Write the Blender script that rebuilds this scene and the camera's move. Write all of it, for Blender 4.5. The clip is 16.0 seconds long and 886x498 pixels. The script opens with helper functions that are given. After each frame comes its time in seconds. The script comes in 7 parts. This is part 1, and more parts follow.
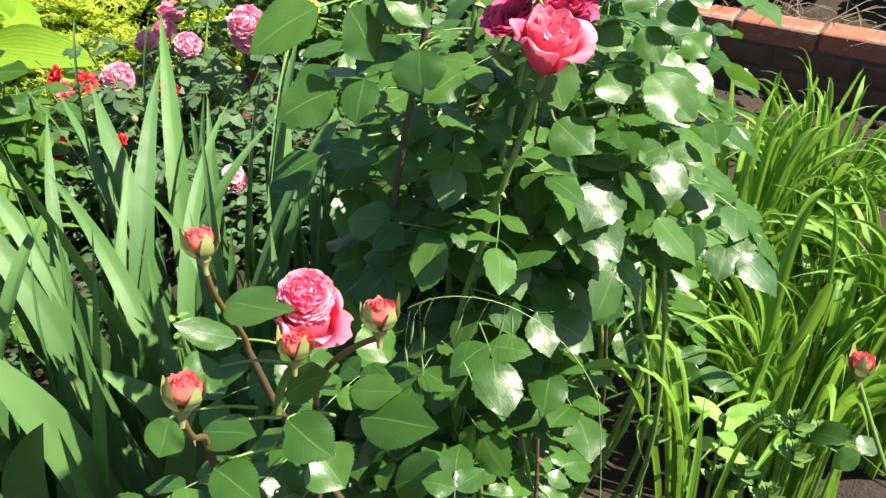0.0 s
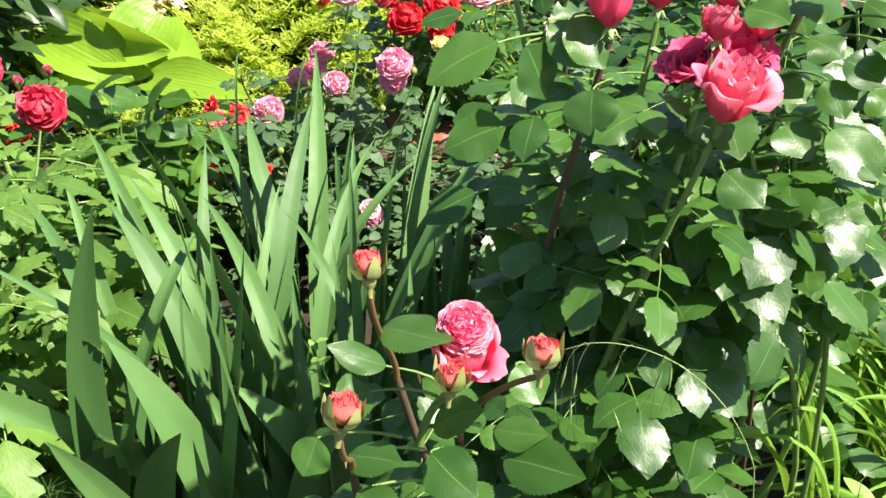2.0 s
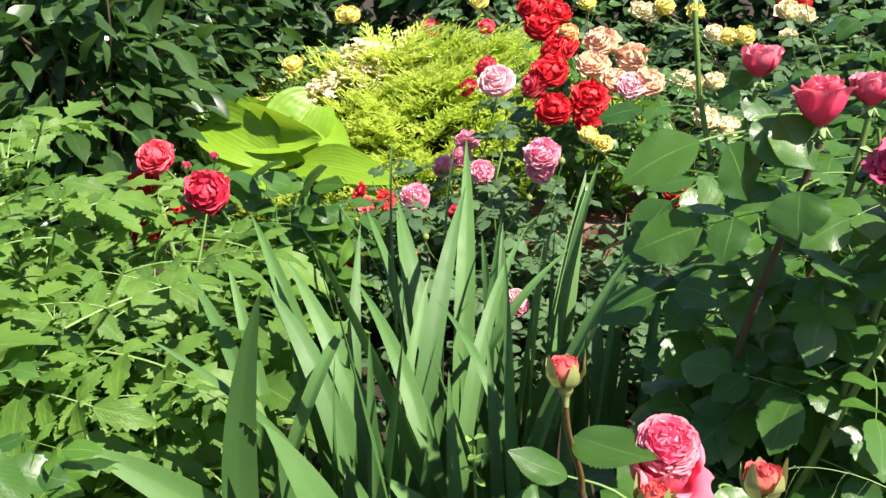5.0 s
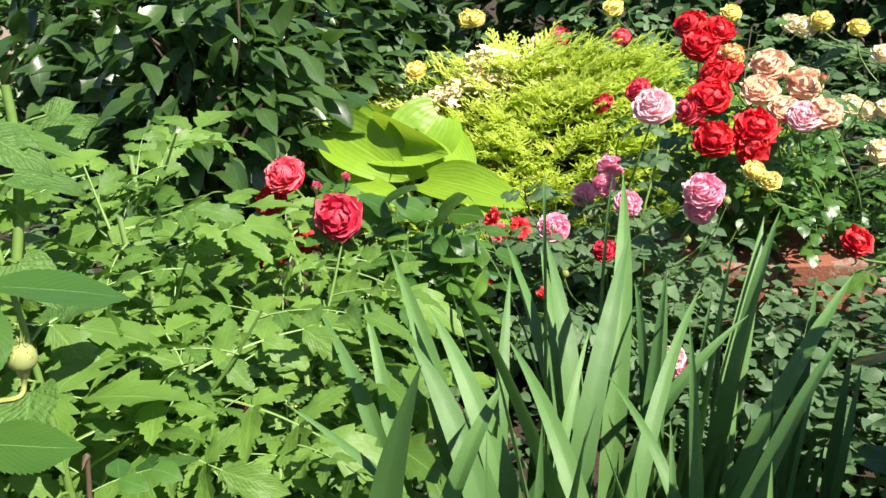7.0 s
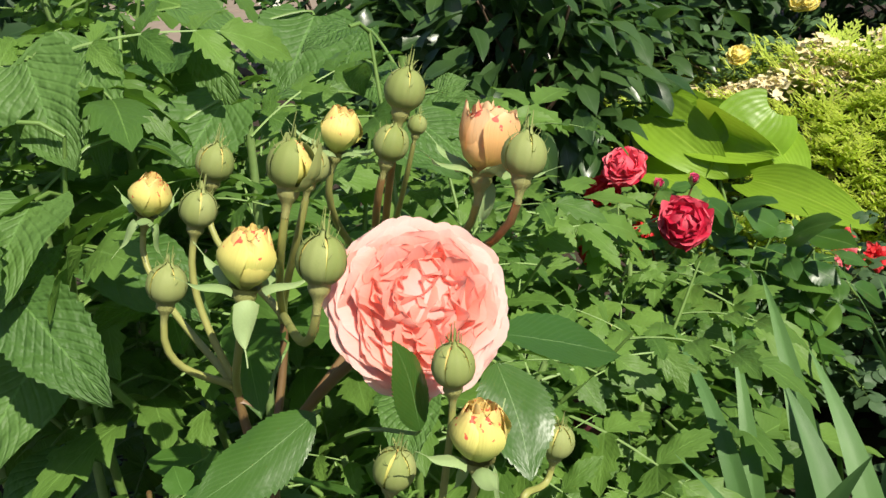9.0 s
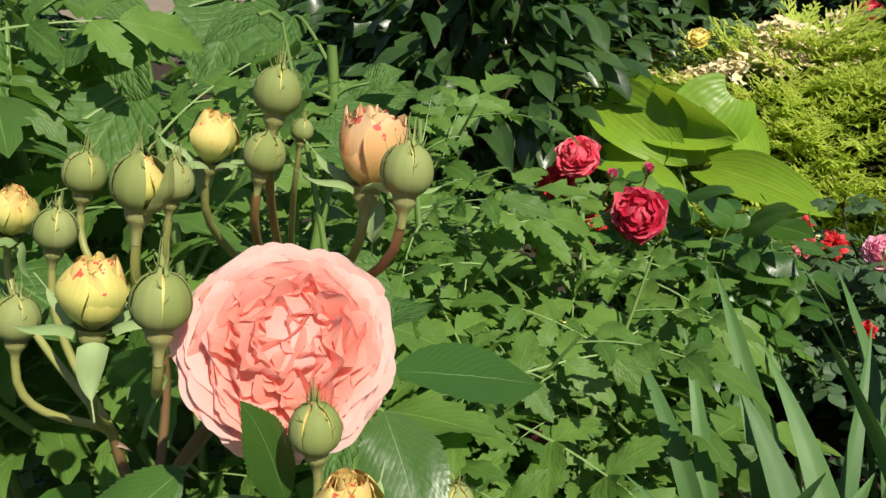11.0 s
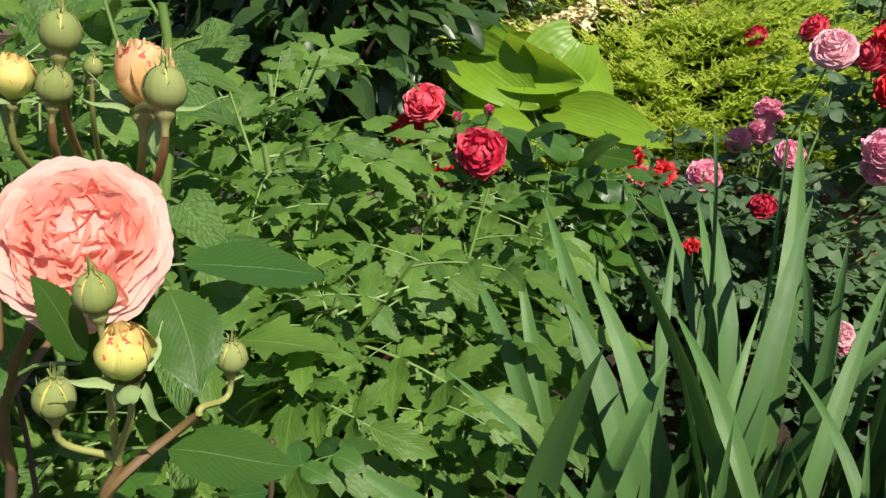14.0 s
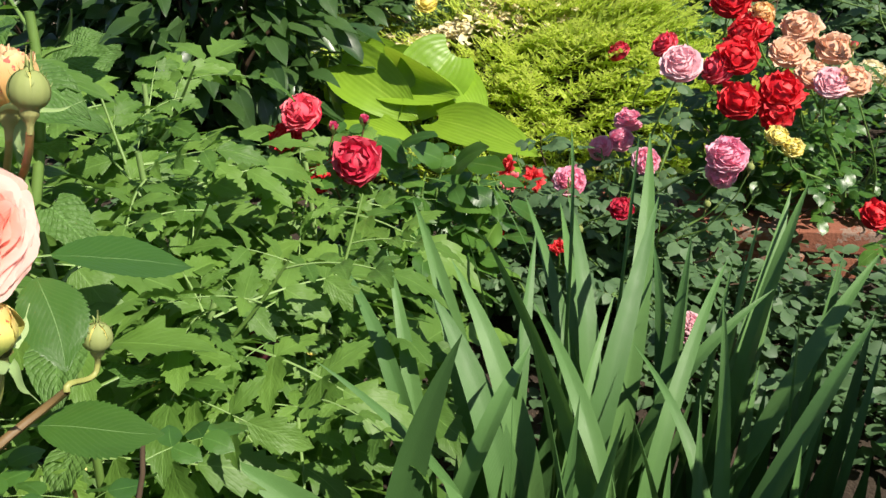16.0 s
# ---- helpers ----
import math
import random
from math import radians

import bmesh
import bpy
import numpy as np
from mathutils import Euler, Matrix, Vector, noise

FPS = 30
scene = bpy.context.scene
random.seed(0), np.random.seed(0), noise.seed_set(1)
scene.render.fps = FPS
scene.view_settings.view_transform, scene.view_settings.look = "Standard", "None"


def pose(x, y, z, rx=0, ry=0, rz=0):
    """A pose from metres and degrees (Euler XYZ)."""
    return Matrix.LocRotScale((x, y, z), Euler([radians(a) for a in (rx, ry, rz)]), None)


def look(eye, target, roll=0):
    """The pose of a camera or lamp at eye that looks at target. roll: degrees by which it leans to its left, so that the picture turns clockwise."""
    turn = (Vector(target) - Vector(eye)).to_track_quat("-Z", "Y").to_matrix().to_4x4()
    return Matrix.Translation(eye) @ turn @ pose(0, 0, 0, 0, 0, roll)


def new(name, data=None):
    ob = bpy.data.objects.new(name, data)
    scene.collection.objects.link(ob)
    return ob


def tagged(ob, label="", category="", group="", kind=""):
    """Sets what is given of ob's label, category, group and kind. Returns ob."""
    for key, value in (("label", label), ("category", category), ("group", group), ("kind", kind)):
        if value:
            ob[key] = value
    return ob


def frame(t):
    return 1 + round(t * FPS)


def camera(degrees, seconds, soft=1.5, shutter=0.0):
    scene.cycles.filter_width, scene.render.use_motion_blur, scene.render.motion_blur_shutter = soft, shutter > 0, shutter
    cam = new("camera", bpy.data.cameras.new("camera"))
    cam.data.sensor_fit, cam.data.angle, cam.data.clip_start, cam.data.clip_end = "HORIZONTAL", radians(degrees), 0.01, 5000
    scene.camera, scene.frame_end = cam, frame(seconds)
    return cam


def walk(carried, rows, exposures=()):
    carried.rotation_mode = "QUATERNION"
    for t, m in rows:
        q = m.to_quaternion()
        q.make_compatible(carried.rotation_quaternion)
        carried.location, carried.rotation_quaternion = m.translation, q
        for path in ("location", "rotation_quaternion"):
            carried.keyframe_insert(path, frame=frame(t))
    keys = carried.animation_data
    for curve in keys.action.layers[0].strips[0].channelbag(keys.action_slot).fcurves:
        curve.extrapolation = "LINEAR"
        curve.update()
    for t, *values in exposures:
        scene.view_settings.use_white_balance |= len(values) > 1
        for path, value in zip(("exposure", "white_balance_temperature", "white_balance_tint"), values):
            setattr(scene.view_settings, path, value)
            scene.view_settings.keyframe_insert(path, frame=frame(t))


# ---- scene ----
cam = camera(55.2, 16.0)
METRES, EYE, TILT, LEAN, TURN = 1.0, 1.55, -33.5, 0.0, 0.0
PATH = [
    (0, (0.077, 0.118, 1.259), (0.056, 1.774, 0.139), 0.4),
    (0.5, (0.072, 0.116, 1.257), (0.027, 1.784, 0.155), 0.1),
    (1, (0.066, 0.124, 1.246), (0.000, 1.806, 0.166), 0.2),
    (1.5, (0.071, 0.129, 1.253), (-0.036, 1.860, 0.257), 0.2),
    (2, (0.041, 0.117, 1.246), (-0.249, 1.811, 0.224), 0.2),
    (2.5, (0.016, 0.110, 1.233), (-0.440, 1.695, 0.102), -0.2),
    (3, (0.000, 0.107, 1.227), (-0.556, 1.655, 0.089), -1.2),
    (3.5, (-0.013, 0.108, 1.239), (-0.673, 1.735, 0.283), -1.6),
    (4, (-0.013, 0.105, 1.250), (-0.695, 1.786, 0.408), -1.5),
    (4.2, (-0.011, 0.107, 1.247), (-0.673, 1.791, 0.395), -1.7),
    (6.3, (-0.055, 0.192, 1.254), (-0.602, 1.930, 0.430), -2.6),
    (6.5, (-0.077, 0.206, 1.257), (-0.668, 1.929, 0.432), -2.4),
    (7, (-0.178, 0.259, 1.265), (-0.960, 1.893, 0.418), -1.8),
    (7.5, (-0.254, 0.248, 1.290), (-1.246, 1.771, 0.457), -1.9),
    (8, (-0.329, 0.229, 1.305), (-1.465, 1.647, 0.469), -1.6),
    (8.5, (-0.393, 0.244, 1.290), (-1.588, 1.582, 0.406), -1.2),
    (8.7, (-0.412, 0.251, 1.283), (-1.620, 1.564, 0.378), -0.8),
    (10.8, (-0.451, 0.337, 1.263), (-1.624, 1.659, 0.326), -1.2),
    (11, (-0.440, 0.342, 1.263), (-1.584, 1.684, 0.320), -0.8),
    (11.5, (-0.415, 0.352, 1.261), (-1.544, 1.687, 0.291), -1.5),
    (12, (-0.400, 0.351, 1.261), (-1.528, 1.683, 0.284), -1.9),
    (12.5, (-0.391, 0.342, 1.265), (-1.463, 1.716, 0.283), -0.9),
    (13, (-0.364, 0.333, 1.253), (-1.336, 1.763, 0.248), 0.2),
    (13.5, (-0.329, 0.327, 1.264), (-1.242, 1.791, 0.253), -0.2),
    (14, (-0.316, 0.305, 1.275), (-1.241, 1.754, 0.252), -1.0),
    (14.5, (-0.318, 0.292, 1.288), (-1.232, 1.762, 0.286), 0.3),
    (15, (-0.306, 0.278, 1.295), (-1.176, 1.787, 0.312), 1.5),
    (15.5, (-0.289, 0.267, 1.292), (-1.117, 1.797, 0.305), 1.6),
    (16, (-0.260, 0.264, 1.292), (-0.969, 1.848, 0.297), 2.1),
]
walk(cam, [(t, look(eye, target, roll)) for t, eye, target, roll in PATH], [(0, 1.5), (3.0, 1.5), (4.0, 1.25), (6.5, 1.3), (7, 1.28), (8, 0.85), (8.5, 0.7), (11, 0.34), (13, 0.36), (16, 0.76)])

# ---- world and sun ----
SUN_DIR = Vector((0.555, -0.11, 0.83)).normalized()
world = bpy.data.worlds.new("sky")
scene.world = world
world.use_nodes = True
wn = world.node_tree.nodes
sky = wn.new("ShaderNodeTexSky")
sky.sky_type = "NISHITA"
sky.sun_disc = False
sky.sun_elevation = math.asin(SUN_DIR.z)
sky.sun_rotation = math.atan2(SUN_DIR.x, SUN_DIR.y)
world.node_tree.links.new(sky.outputs[0], wn["Background"].inputs[0])
wn["Background"].inputs[1].default_value = 0.066
sun = new("sun", bpy.data.lights.new("sun", "SUN"))
sun.data.energy, sun.data.angle, sun.data.color = 5.0, radians(0.53), (1.0, 0.93, 0.80)
sun.matrix_world = look(SUN_DIR * 20, (0, 0, 0))


# ---- materials ----
def nodes_of(name):
    mat = bpy.data.materials.new(name)
    mat.use_nodes = True
    nt = mat.node_tree
    return mat, nt, nt.nodes["Principled BSDF"], nt.nodes["Material Output"]


def math_node(nt, op, a, b=None, c=None):
    n = nt.nodes.new("ShaderNodeMath")
    n.operation = op
    for k, val in enumerate((a, b, c)):
        if val is None:
            continue
        if isinstance(val, (int, float)):
            n.inputs[k].default_value = val
        else:
            nt.links.new(val, n.inputs[k])
    return n.outputs[0]


def mix_node(nt, fac, a, b, blend="MIX"):
    n = nt.nodes.new("ShaderNodeMix")
    n.data_type, n.blend_type = "RGBA", blend
    for k, val in ((0, fac), (6, a), (7, b)):
        if isinstance(val, (int, float)):
            n.inputs[k].default_value = val
        elif isinstance(val, tuple):
            n.inputs[k].default_value = (*val, 1)
        else:
            nt.links.new(val, n.inputs[k])
    return n.outputs[2]


def noise_node(nt, scale, detail=3.0, coord="Object", rough=0.55):
    tc = nt.nodes.new("ShaderNodeTexCoord")
    n = nt.nodes.new("ShaderNodeTexNoise")
    n.inputs["Scale"].default_value, n.inputs["Detail"].default_value = scale, detail
    n.inputs["Roughness"].default_value = rough
    nt.links.new(tc.outputs[coord], n.inputs["Vector"])
    return n.outputs["Fac"]


def random_node(nt):
    """One number per piece: object by object, and island by island in joined pieces."""
    a = nt.nodes.new("ShaderNodeObjectInfo").outputs["Random"]
    b = nt.nodes.new("ShaderNodeNewGeometry").outputs["Random Per Island"]
    return math_node(nt, "FRACT", math_node(nt, "ADD", a, b))


def uv_node(nt):
    tc = nt.nodes.new("ShaderNodeTexCoord")
    sep = nt.nodes.new("ShaderNodeSeparateXYZ")
    nt.links.new(tc.outputs["UV"], sep.inputs[0])
    return sep.outputs[0], sep.outputs[1]


def bump(nt, bsdf, height, strength, distance=0.002):
    n = nt.nodes.new("ShaderNodeBump")
    n.inputs["Strength"].default_value, n.inputs["Distance"].default_value = strength, distance
    nt.links.new(height, n.inputs["Height"])
    nt.links.new(n.outputs[0], bsdf.inputs["Normal"])


def thin(nt, bsdf, out, colour, amount):
    """Lets light through a leaf or a petal."""
    tr = nt.nodes.new("ShaderNodeBsdfTranslucent")
    mx = nt.nodes.new("ShaderNodeMixShader")
    mx.inputs[0].default_value = amount
    if isinstance(colour, tuple):
        tr.inputs[0].default_value = (*colour, 1)
    else:
        nt.links.new(colour, tr.inputs[0])
    nt.links.new(bsdf.outputs[0], mx.inputs[1])
    nt.links.new(tr.outputs[0], mx.inputs[2])
    nt.links.new(mx.outputs[0], out.inputs[0])


def leaf_material(name, dark, light, vein, through_light, rough=0.38, amount=0.32, side_veins=7.0, relief=0.5, stripes=0.0, midrib=0.014, relief_size=0.0012, pucker=0.8, vein_relief=0.045, gloss=0.33, stripe_mix=0.04):
    mat, nt, bsdf, out = nodes_of(name)
    u, v = uv_node(nt)
    au = math_node(nt, "ABSOLUTE", math_node(nt, "SUBTRACT", u, 0.5))
    base = mix_node(nt, random_node(nt), dark, light)
    blotch = noise_node(nt, 22.0, 4.0)
    base = mix_node(nt, math_node(nt, "MULTIPLY", blotch, 0.5), base, tuple(0.62 * c for c in dark))
    if stripes:
        wave = math_node(nt, "SINE", math_node(nt, "MULTIPLY", u, stripes))
        line = math_node(nt, "MULTIPLY", math_node(nt, "ADD", wave, 1.0), 0.5)
        base = mix_node(nt, math_node(nt, "MULTIPLY", line, stripe_mix), base, vein)
        height = line
    else:
        wave = math_node(nt, "SINE", math_node(nt, "MULTIPLY", math_node(nt, "SUBTRACT", v, math_node(nt, "MULTIPLY", au, 0.8)), side_veins * 6.283))
        line = math_node(nt, "POWER", math_node(nt, "ABSOLUTE", wave), 8.0)
        height = math_node(nt, "SUBTRACT", math_node(nt, "MULTIPLY", noise_node(nt, 6.0, 2.0, "UV", 0.5), pucker), math_node(nt, "MULTIPLY", line, vein_relief))
        base = mix_node(nt, math_node(nt, "MULTIPLY", line, 0.05), base, vein)
    if midrib:
        rib = math_node(nt, "LESS_THAN", au, midrib)
        base = mix_node(nt, math_node(nt, "MULTIPLY", rib, 0.42), base, vein)
    nt.links.new(base, bsdf.inputs["Base Color"])
    rr = math_node(nt, "MULTIPLY_ADD", noise_node(nt, 40.0, 3.0), 0.25, rough - 0.03)
    bsdf.inputs["Specular IOR Level"].default_value = gloss
    nt.links.new(rr, bsdf.inputs["Roughness"])
    bump(nt, bsdf, height, relief, relief_size)
    lit = mix_node(nt, 0.75, base, through_light)
    thin(nt, bsdf, out, lit, amount)
    return mat


def petal_material(name, base_c, mid_c, edge_c, spot=None, amount=0.3, rough=0.55, spread=0.25, spot_scale=4.5):
    mat, nt, bsdf, out = nodes_of(name)
    u, v = uv_node(nt)
    ramp = nt.nodes.new("ShaderNodeValToRGB")
    e = ramp.color_ramp.elements
    e[0].position, e[0].color = 0.05, (*base_c, 1)
    e[1].position, e[1].color = 0.98, (*edge_c, 1)
    m = e.new(0.55)
    m.color = (*mid_c, 1)
    wob = math_node(nt, "ADD", v, math_node(nt, "MULTIPLY", math_node(nt, "SUBTRACT", random_node(nt), 0.5), spread))
    nt.links.new(wob, ramp.inputs[0])
    streak = nt.nodes.new("ShaderNodeTexNoise")
    mp = nt.nodes.new("ShaderNodeMapping")
    tc = nt.nodes.new("ShaderNodeTexCoord")
    mp.inputs["Scale"].default_value = (26.0, 2.0, 1.0)
    nt.links.new(tc.outputs["UV"], mp.inputs[0])
    nt.links.new(mp.outputs[0], streak.inputs["Vector"])
    streak.inputs["Scale"].default_value = 1.0
    col = mix_node(nt, math_node(nt, "MULTIPLY", streak.outputs["Fac"], 0.35), ramp.outputs[0], base_c)
    if spot:
        sp = math_node(nt, "GREATER_THAN", math_node(nt, "ADD", noise_node(nt, spot_scale, 2.0), math_node(nt, "MULTIPLY", v, 0.30)), 0.88)
        col = mix_node(nt, sp, col, spot)
    nt.links.new(col, bsdf.inputs["Base Color"])
    bsdf.inputs["Roughness"].default_value = rough
    bsdf.inputs["Specular IOR Level"].default_value = 0.3
    bump(nt, bsdf, streak.outputs["Fac"], 0.35, 0.001)
    thin(nt, bsdf, out, col, amount)
    return mat


def solid_material(name, dark, light, scale=30.0, rough=0.6, relief=0.4, dist=0.002, metal=0.0):
    mat, nt, bsdf, out = nodes_of(name)
    f = noise_node(nt, scale, 5.0)
    col = mix_node(nt, f, dark, light)
    col = mix_node(nt, math_node(nt, "MULTIPLY", random_node(nt), 0.35), col, dark)
    nt.links.new(col, bsdf.inputs["Base Color"])
    bsdf.inputs["Roughness"].default_value = rough
    bump(nt, bsdf, f, relief, dist)
    return mat


def soil_material():
    mat, nt, bsdf, out = nodes_of("soil")
    a, b, c = noise_node(nt, 3.0, 4.0), noise_node(nt, 45.0, 6.0), noise_node(nt, 190.0, 3.0)
    col = mix_node(nt, a, (0.019, 0.0125, 0.008), (0.044, 0.028, 0.017))
    col = mix_node(nt, math_node(nt, "MULTIPLY", b, 0.6), col, (0.030, 0.019, 0.011))
    crumbs = math_node(nt, "GREATER_THAN", c, 0.66)
    col = mix_node(nt, math_node(nt, "MULTIPLY", crumbs, 0.45), col, (0.10, 0.066, 0.036))
    nt.links.new(col, bsdf.inputs["Base Color"])
    bsdf.inputs["Roughness"].default_value = 0.95
    bump(nt, bsdf, math_node(nt, "ADD", b, math_node(nt, "MULTIPLY", c, 0.4)), 0.9, 0.012)
    return mat


def brick_material():
    mat, nt, bsdf, out = nodes_of("old_brick")
    a, b = noise_node(nt, 14.0, 5.0), noise_node(nt, 120.0, 4.0)
    col = mix_node(nt, random_node(nt), (0.24, 0.075, 0.042), (0.36, 0.125, 0.068))
    col = mix_node(nt, math_node(nt, "MULTIPLY", a, 0.62), col, (0.09, 0.045, 0.03))
    lime = math_node(nt, "GREATER_THAN", math_node(nt, "ADD", a, math_node(nt, "MULTIPLY", b, 0.3)), 0.73)
    col = mix_node(nt, math_node(nt, "MULTIPLY", lime, 0.6), col, (0.26, 0.21, 0.17))
    nt.links.new(col, bsdf.inputs["Base Color"])
    bsdf.inputs["Roughness"].default_value = 0.9
    bump(nt, bsdf, math_node(nt, "ADD", a, b), 0.6, 0.004)
    return mat


SOIL = soil_material()
BRICK = brick_material()
DARK_BRICK = solid_material("dark_brown_brick", (0.032, 0.021, 0.014), (0.19, 0.090, 0.055), 14.0, 0.95, 0.8, 0.005)
MORTAR = solid_material("lime_mortar", (0.035, 0.028, 0.022), (0.13, 0.105, 0.08), 40.0, 0.95, 0.8, 0.006)
SLAB = solid_material("paving_slab", (0.17, 0.135, 0.105), (0.29, 0.23, 0.18), 9.0, 0.9, 0.4, 0.004)
BOARD = solid_material("weathered_board", (0.20, 0.17, 0.15), (0.36, 0.32, 0.29), 12.0, 0.85, 0.5, 0.003)
DRY = solid_material("dry_stalk", (0.16, 0.12, 0.08), (0.34, 0.27, 0.18), 30.0, 0.9)

ROSE_LEAF = leaf_material("rose_leaf", (0.027, 0.082, 0.015), (0.074, 0.168, 0.026), (0.150, 0.290, 0.070), (0.220, 0.470, 0.045), 0.27, 0.20, 6.0, 0.35, vein_relief=0.045, gloss=0.48)
ROSE_LEAF_SMALL = leaf_material("small_rose_leaf", (0.059, 0.115, 0.052), (0.110, 0.190, 0.083), (0.120, 0.200, 0.090), (0.216, 0.380, 0.078), 0.42, 0.22, 7.0, 0.3)
ROSE_LEAF_FRESH = leaf_material("fresh_rose_leaf", (0.060, 0.150, 0.022), (0.125, 0.250, 0.040), (0.24, 0.38, 0.10), (0.28, 0.50, 0.05), 0.34, 0.22, 8.0, 0.4, midrib=0.02, vein_relief=0.10)
BIG_LEAF = leaf_material("smooth_rose_leaf", (0.034, 0.098, 0.015), (0.064, 0.142, 0.023), (0.260, 0.400, 0.160), (0.170, 0.400, 0.045), 0.25, 0.22, 7.0, 0.3, 0.0, 0.007, 0.0022, vein_relief=0.03, gloss=0.36)
IRIS = leaf_material("iris_blade", (0.046, 0.116, 0.030), (0.116, 0.232, 0.064), (0.160, 0.290, 0.105), (0.18, 0.38, 0.06), 0.42, 0.07, 0, 0.12, 150.0, 0.0, gloss=0.30, stripe_mix=0.16)
LILY = leaf_material("daylily_blade", (0.115, 0.250, 0.028), (0.220, 0.400, 0.055), (0.26, 0.45, 0.08), (0.36, 0.62, 0.06), 0.36, 0.24, 0, 0.3, 38.0, 0.05)
TOMATO = leaf_material("tomato_leaf", (0.066, 0.142, 0.025), (0.156, 0.276, 0.048), (0.210, 0.370, 0.085), (0.25, 0.52, 0.05), 0.42, 0.24, 5.0, 0.6, relief_size=0.003, pucker=0.9, vein_relief=0.09)
BROAD = leaf_material("wrinkled_leaf", (0.060, 0.138, 0.028), (0.112, 0.212, 0.049), (0.180, 0.340, 0.090), (0.24, 0.46, 0.06), 0.46, 0.26, 5.0, 0.9, relief_size=0.006, pucker=1.3, vein_relief=0.16)
HOSTA = leaf_material("hosta_leaf", (0.17, 0.31, 0.022), (0.25, 0.41, 0.032), (0.34, 0.48, 0.06), (0.44, 0.62, 0.04), 0.30, 0.26, 0, 0.25, 75.0, 0.010, relief_size=0.0016)
SHRUB = leaf_material("dark_shrub_leaf", (0.024, 0.062, 0.015), (0.066, 0.125, 0.035), (0.12, 0.19, 0.09), (0.14, 0.32, 0.045), 0.24, 0.22, 7.0, 0.3, gloss=0.5)
HEDGE = leaf_material("hedge_leaf", (0.020, 0.050, 0.015), (0.045, 0.100, 0.030), (0.08, 0.15, 0.06), (0.09, 0.22, 0.04), 0.45, 0.2, 7.0, 0.3)
JUNIPER = leaf_material("golden_juniper", (0.40, 0.53, 0.075), (0.70, 0.79, 0.17), (0.5, 0.56, 0.12), (0.80, 0.90, 0.17), 0.6, 0.50, 0, 0.2, 3.0, 0.0)
DILL = leaf_material("dill_thread", (0.03, 0.085, 0.02), (0.055, 0.13, 0.03), (0.1, 0.2, 0.05), (0.15, 0.35, 0.05), 0.5, 0.2, 0, 0.2, 3.0, 0.0)
WEED = leaf_material("pale_weed_leaf", (0.20, 0.38, 0.08), (0.30, 0.50, 0.12), (0.3, 0.46, 0.16), (0.45, 0.7, 0.1), 0.5, 0.3, 4.0, 0.3)
SEDUM = leaf_material("sedum_leaf", (0.11, 0.22, 0.05), (0.19, 0.34, 0.09), (0.2, 0.34, 0.11), (0.25, 0.42, 0.08), 0.45, 0.12, 0, 0.2, 3.0, 0.0)
OAT = solid_material("pale_oat", (0.18, 0.28, 0.09), (0.32, 0.42, 0.18), 60.0, 0.6)
STEM_GREEN = solid_material("green_stem", (0.09, 0.175, 0.032), (0.17, 0.265, 0.065), 40.0, 0.5)
STEM_TOMATO = solid_material("pale_tomato_stem", (0.14, 0.24, 0.065), (0.25, 0.36, 0.12), 60.0, 0.6)
STEM_RED = solid_material("reddish_stem", (0.12, 0.055, 0.025), (0.20, 0.15, 0.05), 25.0, 0.5)
STEM_HIP = solid_material("bud_hip", (0.22, 0.25, 0.07), (0.34, 0.31, 0.12), 30.0, 0.5)
STALK = solid_material("bud_stalk", (0.22, 0.24, 0.06), (0.36, 0.35, 0.11), 40.0, 0.5)
STALK_RED = solid_material("tan_bud_stalk", (0.26, 0.14, 0.05), (0.36, 0.22, 0.08), 40.0, 0.5)
CANE = solid_material("brown_cane", (0.05, 0.028, 0.018), (0.11, 0.075, 0.04), 30.0, 0.7)
SEPAL_PALE = leaf_material("pale_sepal", (0.26, 0.40, 0.14), (0.38, 0.50, 0.22), (0.5, 0.56, 0.36), (0.5, 0.6, 0.3), 0.5, 0.25, 0, 0.3, 9.0, 0.0)
SEPAL = leaf_material("sepal", (0.25, 0.31, 0.085), (0.39, 0.43, 0.17), (0.42, 0.38, 0.20), (0.40, 0.5, 0.14), 0.55, 0.22, 0, 0.10, 16.0, 0.0, gloss=0.25, stripe_mix=0.05)

CORAL = petal_material("coral_petal", (0.97, 0.38, 0.28), (0.97, 0.56, 0.47), (0.98, 0.77, 0.72), None, 0.58)
PINK = petal_material("pink_petal", (0.80, 0.065, 0.15), (0.85, 0.085, 0.185), (0.92, 0.31, 0.40), None, 0.30, 0.55, 0.35)
PINK_FACE = petal_material("light_pink_petal", (0.82, 0.08, 0.20), (0.89, 0.17, 0.30), (0.95, 0.50, 0.57), None, 0.34, 0.55, 0.4)
MAGENTA = petal_material("magenta_petal", (0.50, 0.012, 0.09), (0.66, 0.030, 0.14), (0.78, 0.12, 0.26), None, 0.24)
BUD_RED = petal_material("bud_petal", (0.74, 0.42, 0.16), (0.80, 0.16, 0.16), (0.78, 0.05, 0.12), None, 0.25, 0.55, 0.25)
MAUVE = petal_material("mauve_petal", (0.87, 0.25, 0.40), (0.91, 0.40, 0.54), (0.93, 0.62, 0.72), None, 0.38)
RED = petal_material("red_petal", (0.50, 0.006, 0.014), (0.72, 0.016, 0.030), (0.86, 0.09, 0.09), None, 0.28)
